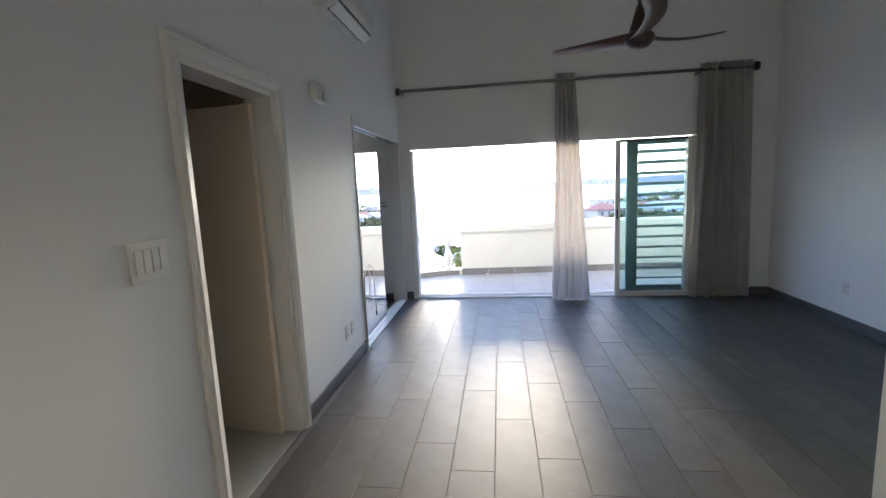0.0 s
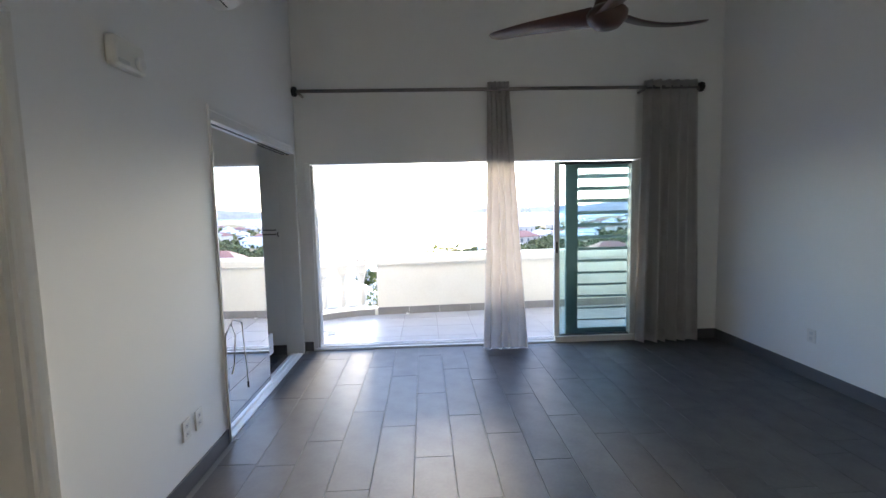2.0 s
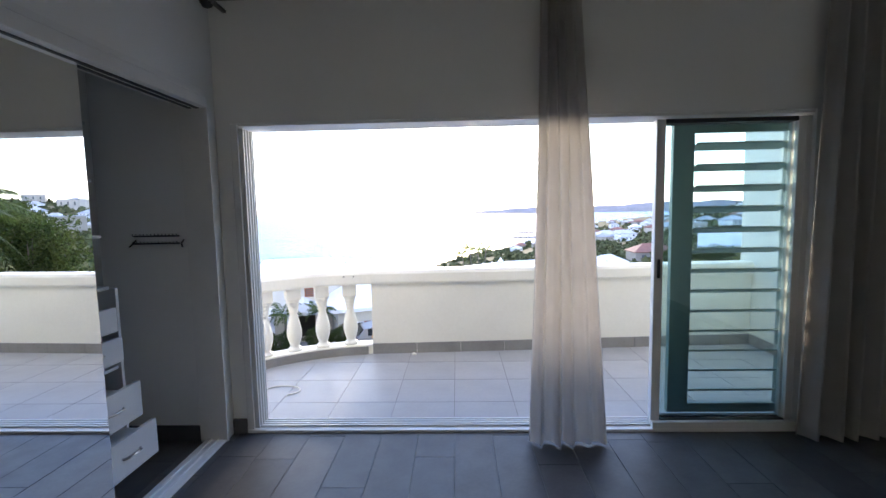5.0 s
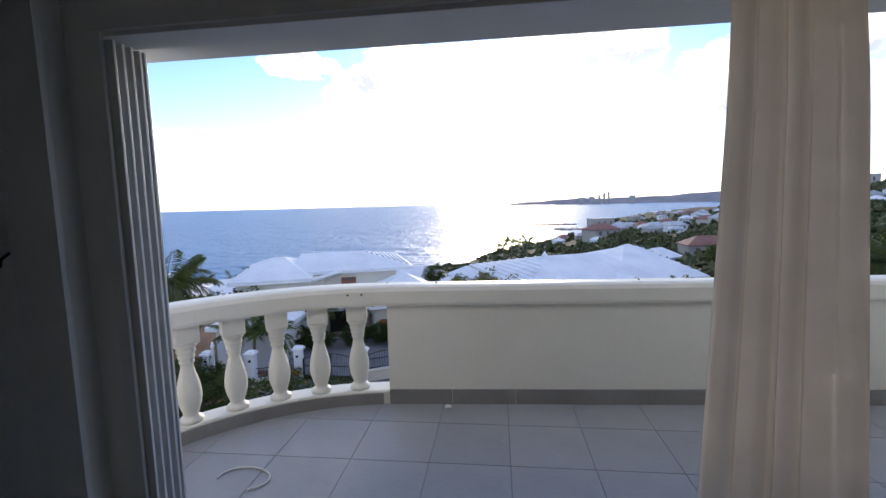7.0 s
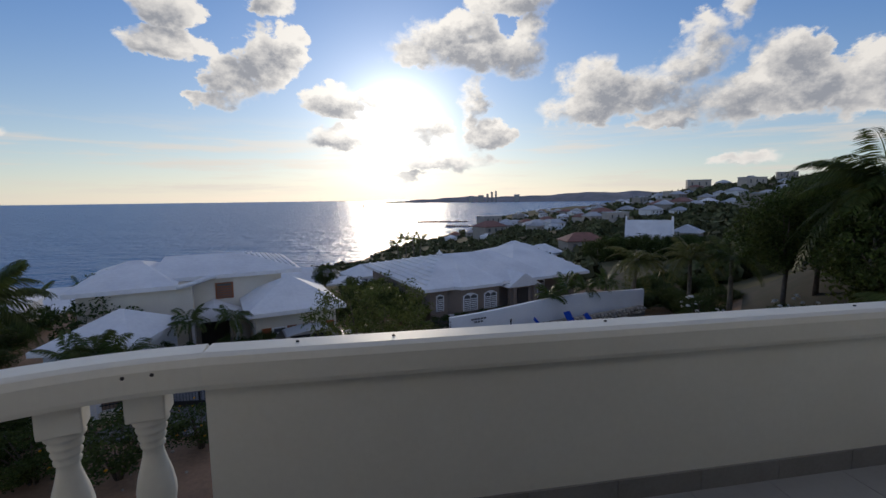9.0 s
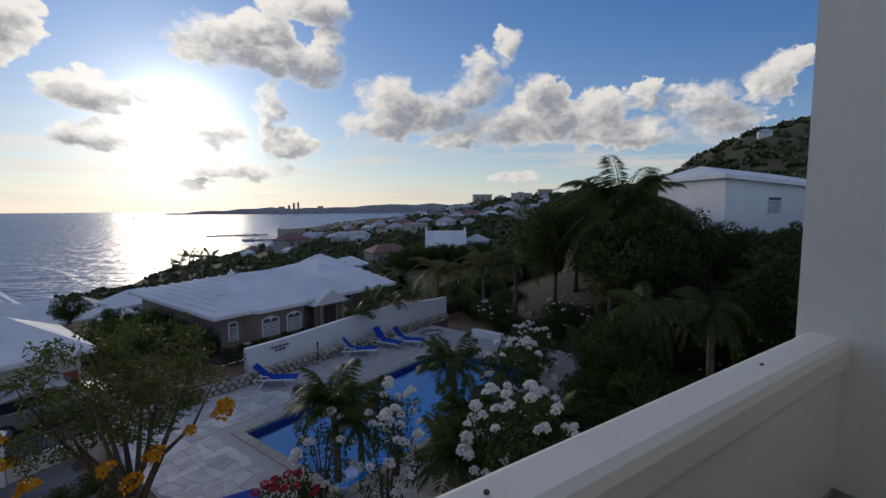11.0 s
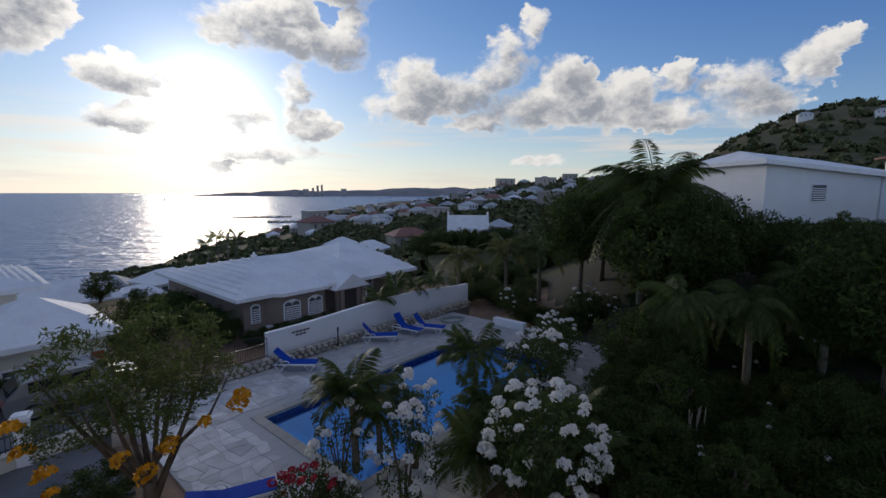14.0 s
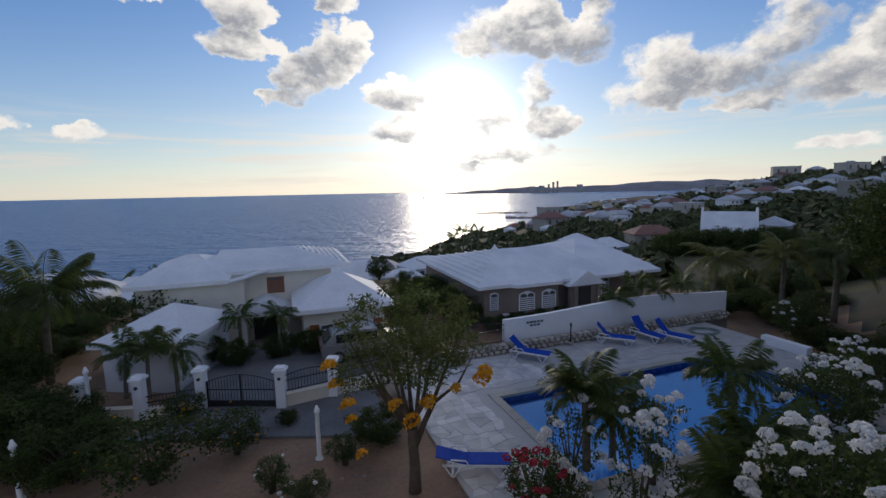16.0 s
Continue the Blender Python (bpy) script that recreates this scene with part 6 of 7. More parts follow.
# ---- planting ----
def frond_mesh(name, length, droop, n, leaf_len, material, sag=0.35, lift=0.6):
    """A feather leaf along +x, arching up and then down, with drooping leaflets."""
    t = np.linspace(0, 1, n)
    x = length * (t - 0.12 * t ** 3)
    z = length * (lift * t - droop * t ** 2.0)
    spine = np.stack([x, np.zeros(n), z], 1)
    d = np.gradient(spine, axis=0)
    d /= np.linalg.norm(d, axis=1, keepdims=True)
    vs, qs = [], []
    for side in (-1, 1):
        for i in range(2, n):
            for jit in (0.0, 0.5):
                k = t[i]
                ln = leaf_len * (0.35 + 0.65 * math.sin(math.pi * min(1, 0.18 + k * 0.8))) * RNG.uniform(0.8, 1.15)
                a = spine[i] + d[i] * (jit * length / n)
                out = np.array([0.55 * d[i][0], side * 0.8, -sag + RNG.uniform(-0.15, 0.15)])
                out = out / np.linalg.norm(out)
                tip = a + out * ln + np.array([0, 0, -0.18 * ln])
                w = d[i] * (0.018 + 0.012 * length / 3)
                b0 = len(vs)
                m = a + out * ln * 0.5 + np.array([0, 0, 0.02 * ln])
                vs += [a, m + w, tip, m - w]
                qs.append((b0, b0 + 1, b0 + 2, b0 + 3))
    for i in range(n - 1):
        r = 0.022 * (1 - t[i] * 0.8) * length / 2.5
        b0 = len(vs)
        up = np.array([0, 0, r])
        sd = np.array([0, r, 0])
        vs += [spine[i] - sd, spine[i] + sd, spine[i + 1] + sd * 0.8 + up, spine[i + 1] - sd * 0.8 + up]
        qs.append((b0, b0 + 1, b0 + 2, b0 + 3))
    return np_mesh(name, np.array(vs), qs, material)


FRONDS = {
    "coco": [frond_mesh("frond", 2.7, d, 26, 0.75, "frond", 0.45, l) for d, l in ((0.50, 0.95), (0.62, 0.70), (0.75, 0.40))],
    "blown": [frond_mesh("frond", 2.9, d, 28, 0.8, "frond", 0.6, l) for d, l in ((0.75, 0.80), (0.95, 0.60), (1.15, 0.35))],
    "small": [frond_mesh("frond", 1.25, d, 20, 0.42, "frond", 0.25, l) for d, l in ((0.62, 1.1), (0.72, 0.85), (0.85, 0.5))],
    "pale": [frond_mesh("frond", 2.3, d, 24, 0.6, "frondy", 0.4, l) for d, l in ((0.6, 0.7), (0.85, 0.5), (1.0, 0.3))],
    "droop": [frond_mesh("frond", 1.6, d, 24, 0.5, "frond", 0.75, l) for d, l in ((0.9, 0.7), (1.1, 0.55), (1.35, 0.4))],
    "tiny": [frond_mesh("frond", 0.8, d, 16, 0.3, "frond", 0.25, l) for d, l in ((0.6, 0.7), (0.85, 0.5))],
}


def palm(x, y, z, h, kind, count, label, lean=(0.0, 0.0), s=1.0, seed=0, r=0.12, group="palms", wind=0.0):
    rnd = random.Random(seed)
    p = thing("palm_tree", label, "palm tree", group, at=pose(x, y, z, 0, 0, rnd.uniform(0, 360) if not wind else 0))
    pts = [(lean[0] * (k / 6) ** 2, lean[1] * (k / 6) ** 2, h * k / 6) for k in range(7)]
    part("trunk", tube(pts, [r * (1.25 - 0.4 * k / 6) for k in range(7)], 9), "palmbark", p, "ringed grey trunk")
    for i in range(count):
        a = 360 * i / count + rnd.uniform(-14, 14)
        tilt = rnd.uniform(-34, 24)
        if wind:
            tilt += 16 * math.cos(radians(a))
        part("frond", rnd.choice(FRONDS[kind]), "frond", p, at=pose(*pts[-1], rnd.uniform(-12, 12), tilt, a) @ Matrix.Scale(s * rnd.uniform(0.82, 1.1), 4))
    return p


def clump_centres(n, rx, ry, rz, seed, hollow=0.45):
    rs = np.random.default_rng(seed)
    v = rs.normal(size=(n, 3))
    v /= np.linalg.norm(v, axis=1, keepdims=True)
    v *= (hollow + (1 - hollow) * rs.uniform(0, 1, (n, 1)) ** 0.5)
    lump = 1 + 0.22 * np.sin(3.1 * v[:, :1] * 2 + seed) * np.cos(2.7 * v[:, 1:2] * 2 + seed * 2)
    return v * lump * np.array([rx, ry, rz])


def crown_mesh(n, rx, ry, rz, seed, leaf, wide, material, clump=0.34, per=34, droop=0.0):
    c = clump_centres(n, rx, ry, rz, seed)
    pts, off = crown_points(c, clump, per)
    d = off + RNG.normal(size=off.shape) * 0.25
    d[:, 2] -= droop
    v, q = leaves(pts, d, leaf, wide)
    return np_mesh("crown", v, q, material)


def tree(x, y, z, h, crown, cs, label, name="tree", seed=0, r=0.14, category="tree", group="garden trees", limbs=5, cz=None):
    rnd = random.Random(seed)
    t = thing(name, label, category, group, at=pose(x, y, z, 0, 0, rnd.uniform(0, 360)))
    fork = h * 0.45
    part("trunk", tube([(0, 0, -0.2), (0.03, 0.02, fork * 0.5), (0.06, -0.03, fork)], [r * 1.3, r, r * 0.85], 8), "bark", t)
    for i in range(limbs):
        a = 2 * math.pi * i / limbs + rnd.uniform(-0.4, 0.4)
        q = rnd.uniform(0.35, 0.75) * cs
        part("limb", tube([(0.06, -0.03, fork * 0.95), (q * 0.5 * math.cos(a), q * 0.5 * math.sin(a), fork + (h - fork) * 0.3), (q * math.cos(a), q * math.sin(a), fork + (h - fork) * rnd.uniform(0.6, 0.85))], [r * 0.6, r * 0.4, r * 0.15], 6), "bark", t)
    part("crown", crown, "leaf", t, at=pose(0, 0, cz if cz else fork + (h - fork) * 0.55) @ Matrix.Scale(cs, 4))
    return t


DARK = [crown_mesh(150, 1.0, 1.0, 0.8, s, 0.080, 0.038, "leafd", 0.22, 66) for s in (1, 2, 3)]
BUSH = [crown_mesh(90, 1.0, 1.0, 0.75, s, 0.10, 0.05, "leaf", 0.24, 34) for s in (11, 12)]
THIN = crown_mesh(48, 1.0, 1.0, 0.8, 15, 0.10, 0.05, "leaf", 0.22, 22)
OLIVE = crown_mesh(64, 1.0, 0.95, 0.95, 21, 0.14, 0.040, "leafy", 0.23, 27, 0.2)


def flower_mesh(name, radius, n, size, material):
    rs = RNG.normal(size=(n, 3))
    rs /= np.linalg.norm(rs, axis=1, keepdims=True)
    rs[:, 2] = np.abs(rs[:, 2]) * 0.9 - 0.25
    v, q = leaves(rs * radius * RNG.uniform(0.75, 1.05, (n, 1)), np.cross(rs, RNG.normal(size=(n, 3))), size, size * 0.85)
    return np_mesh(name, v, q, material)


HEADS = [flower_mesh("flower_head", 0.13, 70, 0.075, "petal") for k in range(3)]
YHEADS = [flower_mesh("flower_head", 0.15, 60, 0.09, "yellow") for k in range(2)]
RHEADS = [flower_mesh("flower_head", 0.10, 50, 0.06, "red") for k in range(2)]


def shrub(x, y, z, rx, h, crown, heads, n_heads, label, seed, stems=7, name="flowering_shrub", hs=1.0, group="garden shrubs", category="shrub", top_only=0.25):
    rnd = random.Random(seed)
    s = thing(name, label, category, group, at=pose(x, y, z))
    for i in range(stems):
        a = 2 * math.pi * i / stems + rnd.uniform(-0.3, 0.3)
        q = rx * rnd.uniform(0.3, 0.7)
        part("stem", tube([(0.06 * math.cos(a), 0.06 * math.sin(a), -0.1), (q * 0.4 * math.cos(a), q * 0.4 * math.sin(a), h * 0.4), (q * math.cos(a), q * math.sin(a), h * 0.8)], [0.035, 0.025, 0.012], 5), "bark", s)
    part("foliage", crown, "leaf", s, at=pose(0, 0, h * 0.58, 0, 0, rnd.uniform(0, 360)) @ Matrix.Diagonal((rx, rx, h * 0.52, 1)))
    for i in range(n_heads):
        a = rnd.uniform(0, 2 * math.pi)
        el = math.asin(rnd.uniform(-0.35, 1.0)) if top_only < 0.5 else radians(rnd.uniform(20, 80))
        k = rnd.uniform(0.92, 1.12)
        part("flower_head", rnd.choice(heads), "petal", s, at=pose(rx * k * math.cos(el) * math.cos(a), rx * k * math.cos(el) * math.sin(a), h * 0.58 + h * 0.52 * k * math.sin(el), rnd.uniform(-25, 25), rnd.uniform(-25, 25), rnd.uniform(0, 360)) @ Matrix.Scale(hs * rnd.uniform(0.75, 1.25), 4))
    return s


G = DECK - 0.05

# the yellow-flowered tree beside the terrace
yt = thing("yellow_trumpet_tree", "slender multi-stemmed tree with olive leaves and yellow flower clusters", "tree", at=pose(0.75, 12.5, G - 0.1))
part("trunk", tube([(0, 0, -0.2), (0.02, 0.0, 0.8), (-0.03, 0.03, 1.6), (0.02, 0.0, 2.1)], [0.19, 0.15, 0.13, 0.12], 10), "bark", yt)
rnd_t = random.Random(2)
for i in range(11):
    a = 2 * math.pi * i / 11 + rnd_t.uniform(-0.3, 0.3)
    q = rnd_t.uniform(0.7, 1.75)
    top = rnd_t.uniform(3.6, 5.4)
    part("limb", tube([(0.02, 0, 1.3 + 0.07 * i), (q * 0.35 * math.cos(a), q * 0.35 * math.sin(a), 2.5), (q * 0.75 * math.cos(a), q * 0.75 * math.sin(a), top * 0.8), (q * math.cos(a), q * math.sin(a), top)], [0.085, 0.06, 0.035, 0.012], 6), "bark", yt)
for x, y, z, turn, q, up in ((-0.75, 0.25, 4.65, 0, 1.15, 0.95), (0.65, -0.3, 5.0, 60, 1.1, 0.9), (0.1, 0.25, 3.8, 130, 1.45, 0.5), (1.05, 0.5, 4.0, 200, 0.85, 0.6), (-1.15, -0.45, 3.7, 260, 0.85, 0.55), (0.2, -1.0, 4.0, 310, 0.8, 0.6)):
    part("crown", OLIVE, "leafy", yt, "fine olive-green foliage", at=pose(x, y, z, 0, 0, turn) @ Matrix.Diagonal((q, q, up, 1)))
for a, q, z in ((200, 1.9, 2.35), (215, 1.75, 2.0), (228, 1.9, 1.85), (262, 1.65, 2.3), (275, 1.8, 2.0), (290, 1.5, 2.25), (312, 1.7, 2.5), (335, 1.95, 2.55), (350, 1.9, 2.5), (205, 2.1, 2.9), (240, 2.0, 1.2), (188, 2.05, 2.7)):
    part("flower_head", YHEADS[int(a) % 2], "yellow", yt, "yellow flower cluster", at=pose(q * math.cos(radians(a)), q * math.sin(radians(a)), z + 1.05, 20, 10, a) @ Matrix.Scale(0.95 + 0.4 * (a % 3) / 2, 4))

# white-flowered shrubs between house and pool
shrub(8.9, 9.2, G, 1.3, 3.2, BUSH[0], HEADS, 66, "rounded shrub thick with white flower clusters", 1, hs=1.1)
shrub(6.15, 11.2, G, 0.85, 2.6, THIN, HEADS, 24, "open leggy shrub with white flower clusters", 2, hs=0.98)
shrub(4.9, 12.5, G, 0.75, 2.5, THIN, HEADS, 14, "open leggy shrub with white flower clusters", 3, hs=1.0)
shrub(7.1, 12.6, G, 0.7, 2.6, THIN, HEADS, 16, "open leggy shrub with white flower clusters", 4, hs=1.0)
shrub(13.2, 14.3, G, 1.3, 2.5, BUSH[0], HEADS, 30, "tall shrub with scattered white flowers", 5)
shrub(15.6, 16.2, G, 1.3, 2.2, BUSH[1], HEADS, 22, "tall shrub with scattered white flowers", 6, hs=0.9)
shrub(19.8, 24.5, G, 1.2, 1.7, BUSH[1], HEADS, 16, "low shrub with scattered white flowers", 7, hs=0.8)
shrub(17.2, 18.0, G, 1.1, 1.9, BUSH[0], HEADS, 16, "low shrub with scattered white flowers", 8, hs=0.8)
shrub(22.5, 20.5, G, 1.4, 2.2, BUSH[0], HEADS, 20, "low shrub with scattered white flowers", 9, hs=0.9)
shrub(3.75, 11.6, G, 0.75, 1.55, BUSH[1], RHEADS, 24, "bougainvillea with crimson bracts", 10)
shrub(4.35, 11.1, G, 0.6, 1.25, BUSH[0], HEADS, 10, "small shrub with white flowers", 12, hs=0.6)
shrub(3.3, 10.6, G, 0.5, 0.8, BUSH[1], RHEADS, 8, "small shrub with red flowers", 13, hs=0.8)
# foreground garden
shrub(-6.6, 12.9, G, 1.45, 2.0, BUSH[0], YHEADS, 16, "dense green shrub with small yellow flowers", 14, hs=0.25)
shrub(-8.9, 13.0, G, 1.35, 1.75, DARK[0], HEADS, 0, "dense dark green shrub", 15)
shrub(-11.2, 13.3, G, 1.6, 1.9, DARK[1], HEADS, 0, "dense dark green shrub", 16)
shrub(-13.6, 13.6, G, 2.0, 2.2, DARK[2], HEADS, 0, "dense dark green shrub", 17)
shrub(-4.9, 14.3, G, 0.9, 1.4, BUSH[1], YHEADS, 12, "thin shrub with small yellow flowers", 18, hs=0.25)
shrub(-2.0, 11.9, G, 0.6, 0.8, BUSH[0], HEADS, 7, "straggly low rose bush with pale blooms", 19, hs=0.4)
shrub(-3.1, 12.5, G, 0.45, 1.0, BUSH[1], HEADS, 5, "straggly low rose bush with pale blooms", 20, hs=0.35)
shrub(-0.6, 14.9, G, 0.9, 1.1, DARK[0], HEADS, 0, "dark leafy shrub under the tree", 21)
shrub(-1.4, 13.7, G, 0.5, 0.9, BUSH[0], HEADS, 0, "small green leafy shrub", 22)
shrub(-7.7, 16.3, G, 0.7, 1.0, BUSH[1], YHEADS, 6, "small shrub by the gate", 23, hs=0.25)
shrub(-3.9, 15.9, G, 0.35, 0.55, DARK[2], HEADS, 0, "small dark clump of leaves", 24)
for i, (x, y) in enumerate(((4.6, 29.0), (6.2, 29.6), (7.8, 30.2), (9.4, 30.8), (13.0, 33.4), (14.6, 34.0))):
    shrub(x, y, YARD, 0.9, 1.0, DARK[i % 3], HEADS, 0, "clipped dark hedge along the bungalow wall", 30 + i, name="hedge", group="hedges", category="hedge")
for i in range(6):
    a, b = -0.9 - 0.25 * (i % 2), 0.6 + 1.5 * i
    x, y = 3.67 + U.x * a + V.x * b, 29.9 + U.y * a + V.y * b
    shrub(x, y, YARD, 1.2, 2.0, DARK[i % 3], HEADS, 0, "tall dark hedge beside the bungalow", 36 + i, name="hedge", group="hedges", category="hedge")
for i, (x, y) in enumerate(((-6.6, 22.4), (-5.2, 22.9), (-3.9, 23.4), (-8.3, 21.4), (-9.9, 22.0))):
    shrub(x, y, YARD + 0.9, 0.8, 1.3, DARK[i % 3], HEADS, 0, "dark hedge in front of the cream villa", 40 + i, name="hedge", group="hedges", category="hedge")

for i in range(7):
    k = 0.8 + 1.7 * i
    shrub(45.7 + 0.5 * k, 13.7 - 0.866 * k, 2.2, 1.3, 1.6 + 0.4 * (i % 3), DARK[i % 3], HEADS, 0, "dark hedge along the top of the rubble wall", 480 + i, name="hedge", group="hedges", category="hedge")
# dark undergrowth on the right
rnd_u = random.Random(31)
for i in range(56):
    az, r = rnd_u.uniform(50, 84), rnd_u.uniform(12.5, 27)
    x, y = 2 + r * math.sin(radians(az)), 1.7 + r * math.cos(radians(az))
    shrub(x, y, height(x, y), rnd_u.uniform(0.9, 1.6), rnd_u.uniform(0.9, 1.9), DARK[i % 3], HEADS, 3 if i % 5 == 0 else 0, "dark leafy shrub in the shaded garden", 200 + i, stems=4, hs=0.6)

for i in range(26):
    az, r = rnd_u.uniform(36, 47), rnd_u.uniform(17, 30)
    x, y = 2 + r * math.sin(radians(az)), 1.7 + r * math.cos(radians(az))
    if (x - P0.x) * U.x + (y - P0.y) * U.y < 16.6:
        continue
    shrub(x, y, height(x, y), rnd_u.uniform(0.7, 1.3), rnd_u.uniform(0.6, 1.3), (DARK[0], BUSH[0], DARK[2])[i % 3], HEADS, 4 if i % 4 == 0 else 0, "low leafy shrub beyond the pool terrace", 260 + i, stems=4, hs=0.5)
for i in range(48):
    az, r = rnd_u.uniform(56, 88), rnd_u.uniform(8.5, 17)
    x, y = 2 + r * math.sin(radians(az)), 1.7 + r * math.cos(radians(az))
    shrub(x, y, height(x, y), rnd_u.uniform(0.7, 1.2), rnd_u.uniform(0.6, 1.3), DARK[i % 3], HEADS, 0, "low dark shrub on the shaded slope", 300 + i, stems=4)
for i in range(44):
    az, r = rnd_u.uniform(-64, -36), rnd_u.uniform(19, 45)
    x, y = 2 + r * math.sin(radians(az)), 1.7 + r * math.cos(radians(az))
    if -18.5 < x < -8 and y > 19:
        continue
    shrub(x, y, height(x, y), rnd_u.uniform(1.2, 2.2), rnd_u.uniform(1.0, 2.0), DARK[i % 3], HEADS, 0, "dark leafy thicket on the slope", 340 + i, stems=3)
for i in range(24):
    az, r = rnd_u.uniform(31, 40), rnd_u.uniform(33, 48)
    x, y = 2 + r * math.sin(radians(az)), 1.7 + r * math.cos(radians(az))
    shrub(x, y, height(x, y), rnd_u.uniform(0.9, 1.7), rnd_u.uniform(0.7, 1.7), (DARK[1], BUSH[1], DARK[2])[i % 3], HEADS, 0, "leafy shrub behind the pool terrace", 390 + i, stems=3)

# palms
palm(-17.8, 22.0, -7.9, 4.8, "coco", 34, "tall coconut palm with a full arching crown", (0.2, 0.1), 1.2, 1, 0.17)
palm(-19.5, 18.5, G - 0.6, 3.6, "coco", 18, "coconut palm standing among the shrubs", (0.3, 0), 0.95, 2, 0.14)
palm(-11.2, 18.2, G - 0.2, 1.9, "small", 14, "small dark palm before the garage wall", (0.2, 0), 1.0, 4, 0.07)
palm(-10.2, 18.1, G - 0.2, 2.2, "small", 14, "small dark palm before the garage wall", (-0.1, 0), 1.0, 5, 0.07)
palm(-9.1, 18.2, G - 0.2, 2.1, "small", 14, "small dark palm before the garage wall", (0.05, 0), 1.0, 6, 0.07)
palm(-8.6, 22.6, YARD, 3.0, "small", 12, "small palm beside the villa porch", (0.1, 0), 0.9, 7, 0.08)
palm(-6.6, 22.4, YARD, 3.1, "small", 12, "small palm beside the villa porch", (0.1, 0), 0.9, 8, 0.08)
palm(5.55, 13.3, G, 2.3, "small", 30, "feathery young palm over the pool edge", (0.1, 0), 1.1, 9, 0.10)
palm(6.5, 13.9, G, 1.5, "small", 26, "feathery young palm over the pool edge", (0.1, 0), 1.0, 10, 0.09)
palm(10.7, 15.0, G, 2.1, "small", 26, "short palm with a dense dark crown by the pool", (0.2, 0.1), 1.1, 11, 0.11)
for i, (x, y, h) in enumerate(((8.3, 11.0, 0.9), (9.3, 11.9, 1.0), (10.2, 11.2, 0.9), (11.2, 12.3, 0.8), (9.9, 12.9, 0.9), (12.2, 11.3, 0.9), (11.0, 10.2, 0.7))):
    palm(x, y, G, h, "small", 28, "low clumping palm with bright feathery fronds", (0, 0), 1.15, 20 + i, 0.08, "clumping palms")
palm(22.2, 17.0, -4.4, 5.7, "blown", 46, "windswept coconut palm above the dark trees", (0.5, -0.1), 1.35, 30, 0.16, wind=1.0)
palm(19.0, 30.5, G - 0.6, 3.8, "pale", 20, "pale yellow-green palm beyond the terrace", (0.2, 0), 1.1, 31, 0.13)
palm(22.0, 28.5, G, 3.6, "pale", 20, "pale green palm beyond the terrace", (-0.1, 0), 1.1, 32, 0.13)
palm(23.5, 26.5, G, 3.8, "coco", 18, "green palm with a pale trunk", (0.1, 0), 0.9, 33, 0.14)
for i, (a, b) in enumerate(((9.8, 4.9), (11.2, 5.0), (13.0, 5.2), (14.4, 5.0))):
    x, y = uv(a, b)
    palm(x, y, YARD + 0.6, 2.3 + 0.2 * (i % 2), "small", 13, "small palm behind the white garden wall", (0.1, 0), 0.95, 40 + i, 0.07)
for i, (x, y, h) in enumerate(((19.5, 10.2, 4.1), (17.6, 11.6, 3.8), (23.0, 9.3, 3.9), (25.5, 11.5, 3.6), (27.5, 8.0, 3.4))):
    palm(x, y, G + 0.2 * i, h, "droop", 30, "bushy palm with long drooping fronds and a pale trunk", (0.2, 0), 1.15, 50 + i, 0.13, "drooping palms")
for i, (az, r, h) in enumerate(((-33.5, 100, 9), (-29.5, 92, 8), (-38, 70, 7), (0.6, 125, 8), (1.6, 128, 9), (2.6, 124, 8.5), (3.4, 130, 8), (-26, 98, 8))):
    x, y = 2 + r * math.sin(radians(az)), 1.7 + r * math.cos(radians(az))
    palm(x, y, height(x, y) - 0.5, h, "coco", 12, "distant coconut palm near the shore", (0.4, 0), 1.1, 60 + i, 0.16, "distant palms")

# dark broadleaf trees on the right
spots = [(17.5, 21.0, 4.2, 2.3), (21.0, 14.8, 5.0, 2.5), (24.0, 15.2, 5.6, 2.7), (24.5, 18.8, 5.8, 2.8), (27.0, 17.2, 5.2, 2.6), (27.5, 13.5, 5.2, 2.6),
         (30.0, 15.0, 5.0, 2.5), (30.5, 11.5, 4.4, 2.4), (33.0, 12.8, 4.2, 2.3), (26.0, 23.0, 6.0, 2.9), (22.5, 21.5, 5.2, 2.7), (29.5, 25.5, 6.2, 3.0), (21.5, 31.5, 5.2, 2.6), (27.0, 32.0, 6.2, 3.0),
         (17.0, 33.5, 4.6, 2.3), (33.0, 30.0, 6.4, 3.1), (31.0, 8.6, 3.4, 2.0), (34.0, 9.8, 3.6, 2.0), (16.5, 12.5, 3.0, 1.7), (15.2, 10.2, 2.2, 1.5), (18.0, 6.8, 2.2, 1.6), (21.5, 7.0, 2.4, 1.7), (13.0, 7.0, 1.6, 1.3),
         (36.0, 34.0, 6.5, 3.2), (24.0, 36.0, 6.0, 3.0), (30.0, 39.0, 6.5, 3.2), (38.0, 10.0, 3.4, 2.0)]
CANOPY = [(25, -9.5), (33, -8.5), (37, -7.0), (40, -3.5), (43, -0.8), (46, 0.2), (52, -1.0), (58, -2.6), (66, -3.2), (76, -4.5), (85, -5.0)]
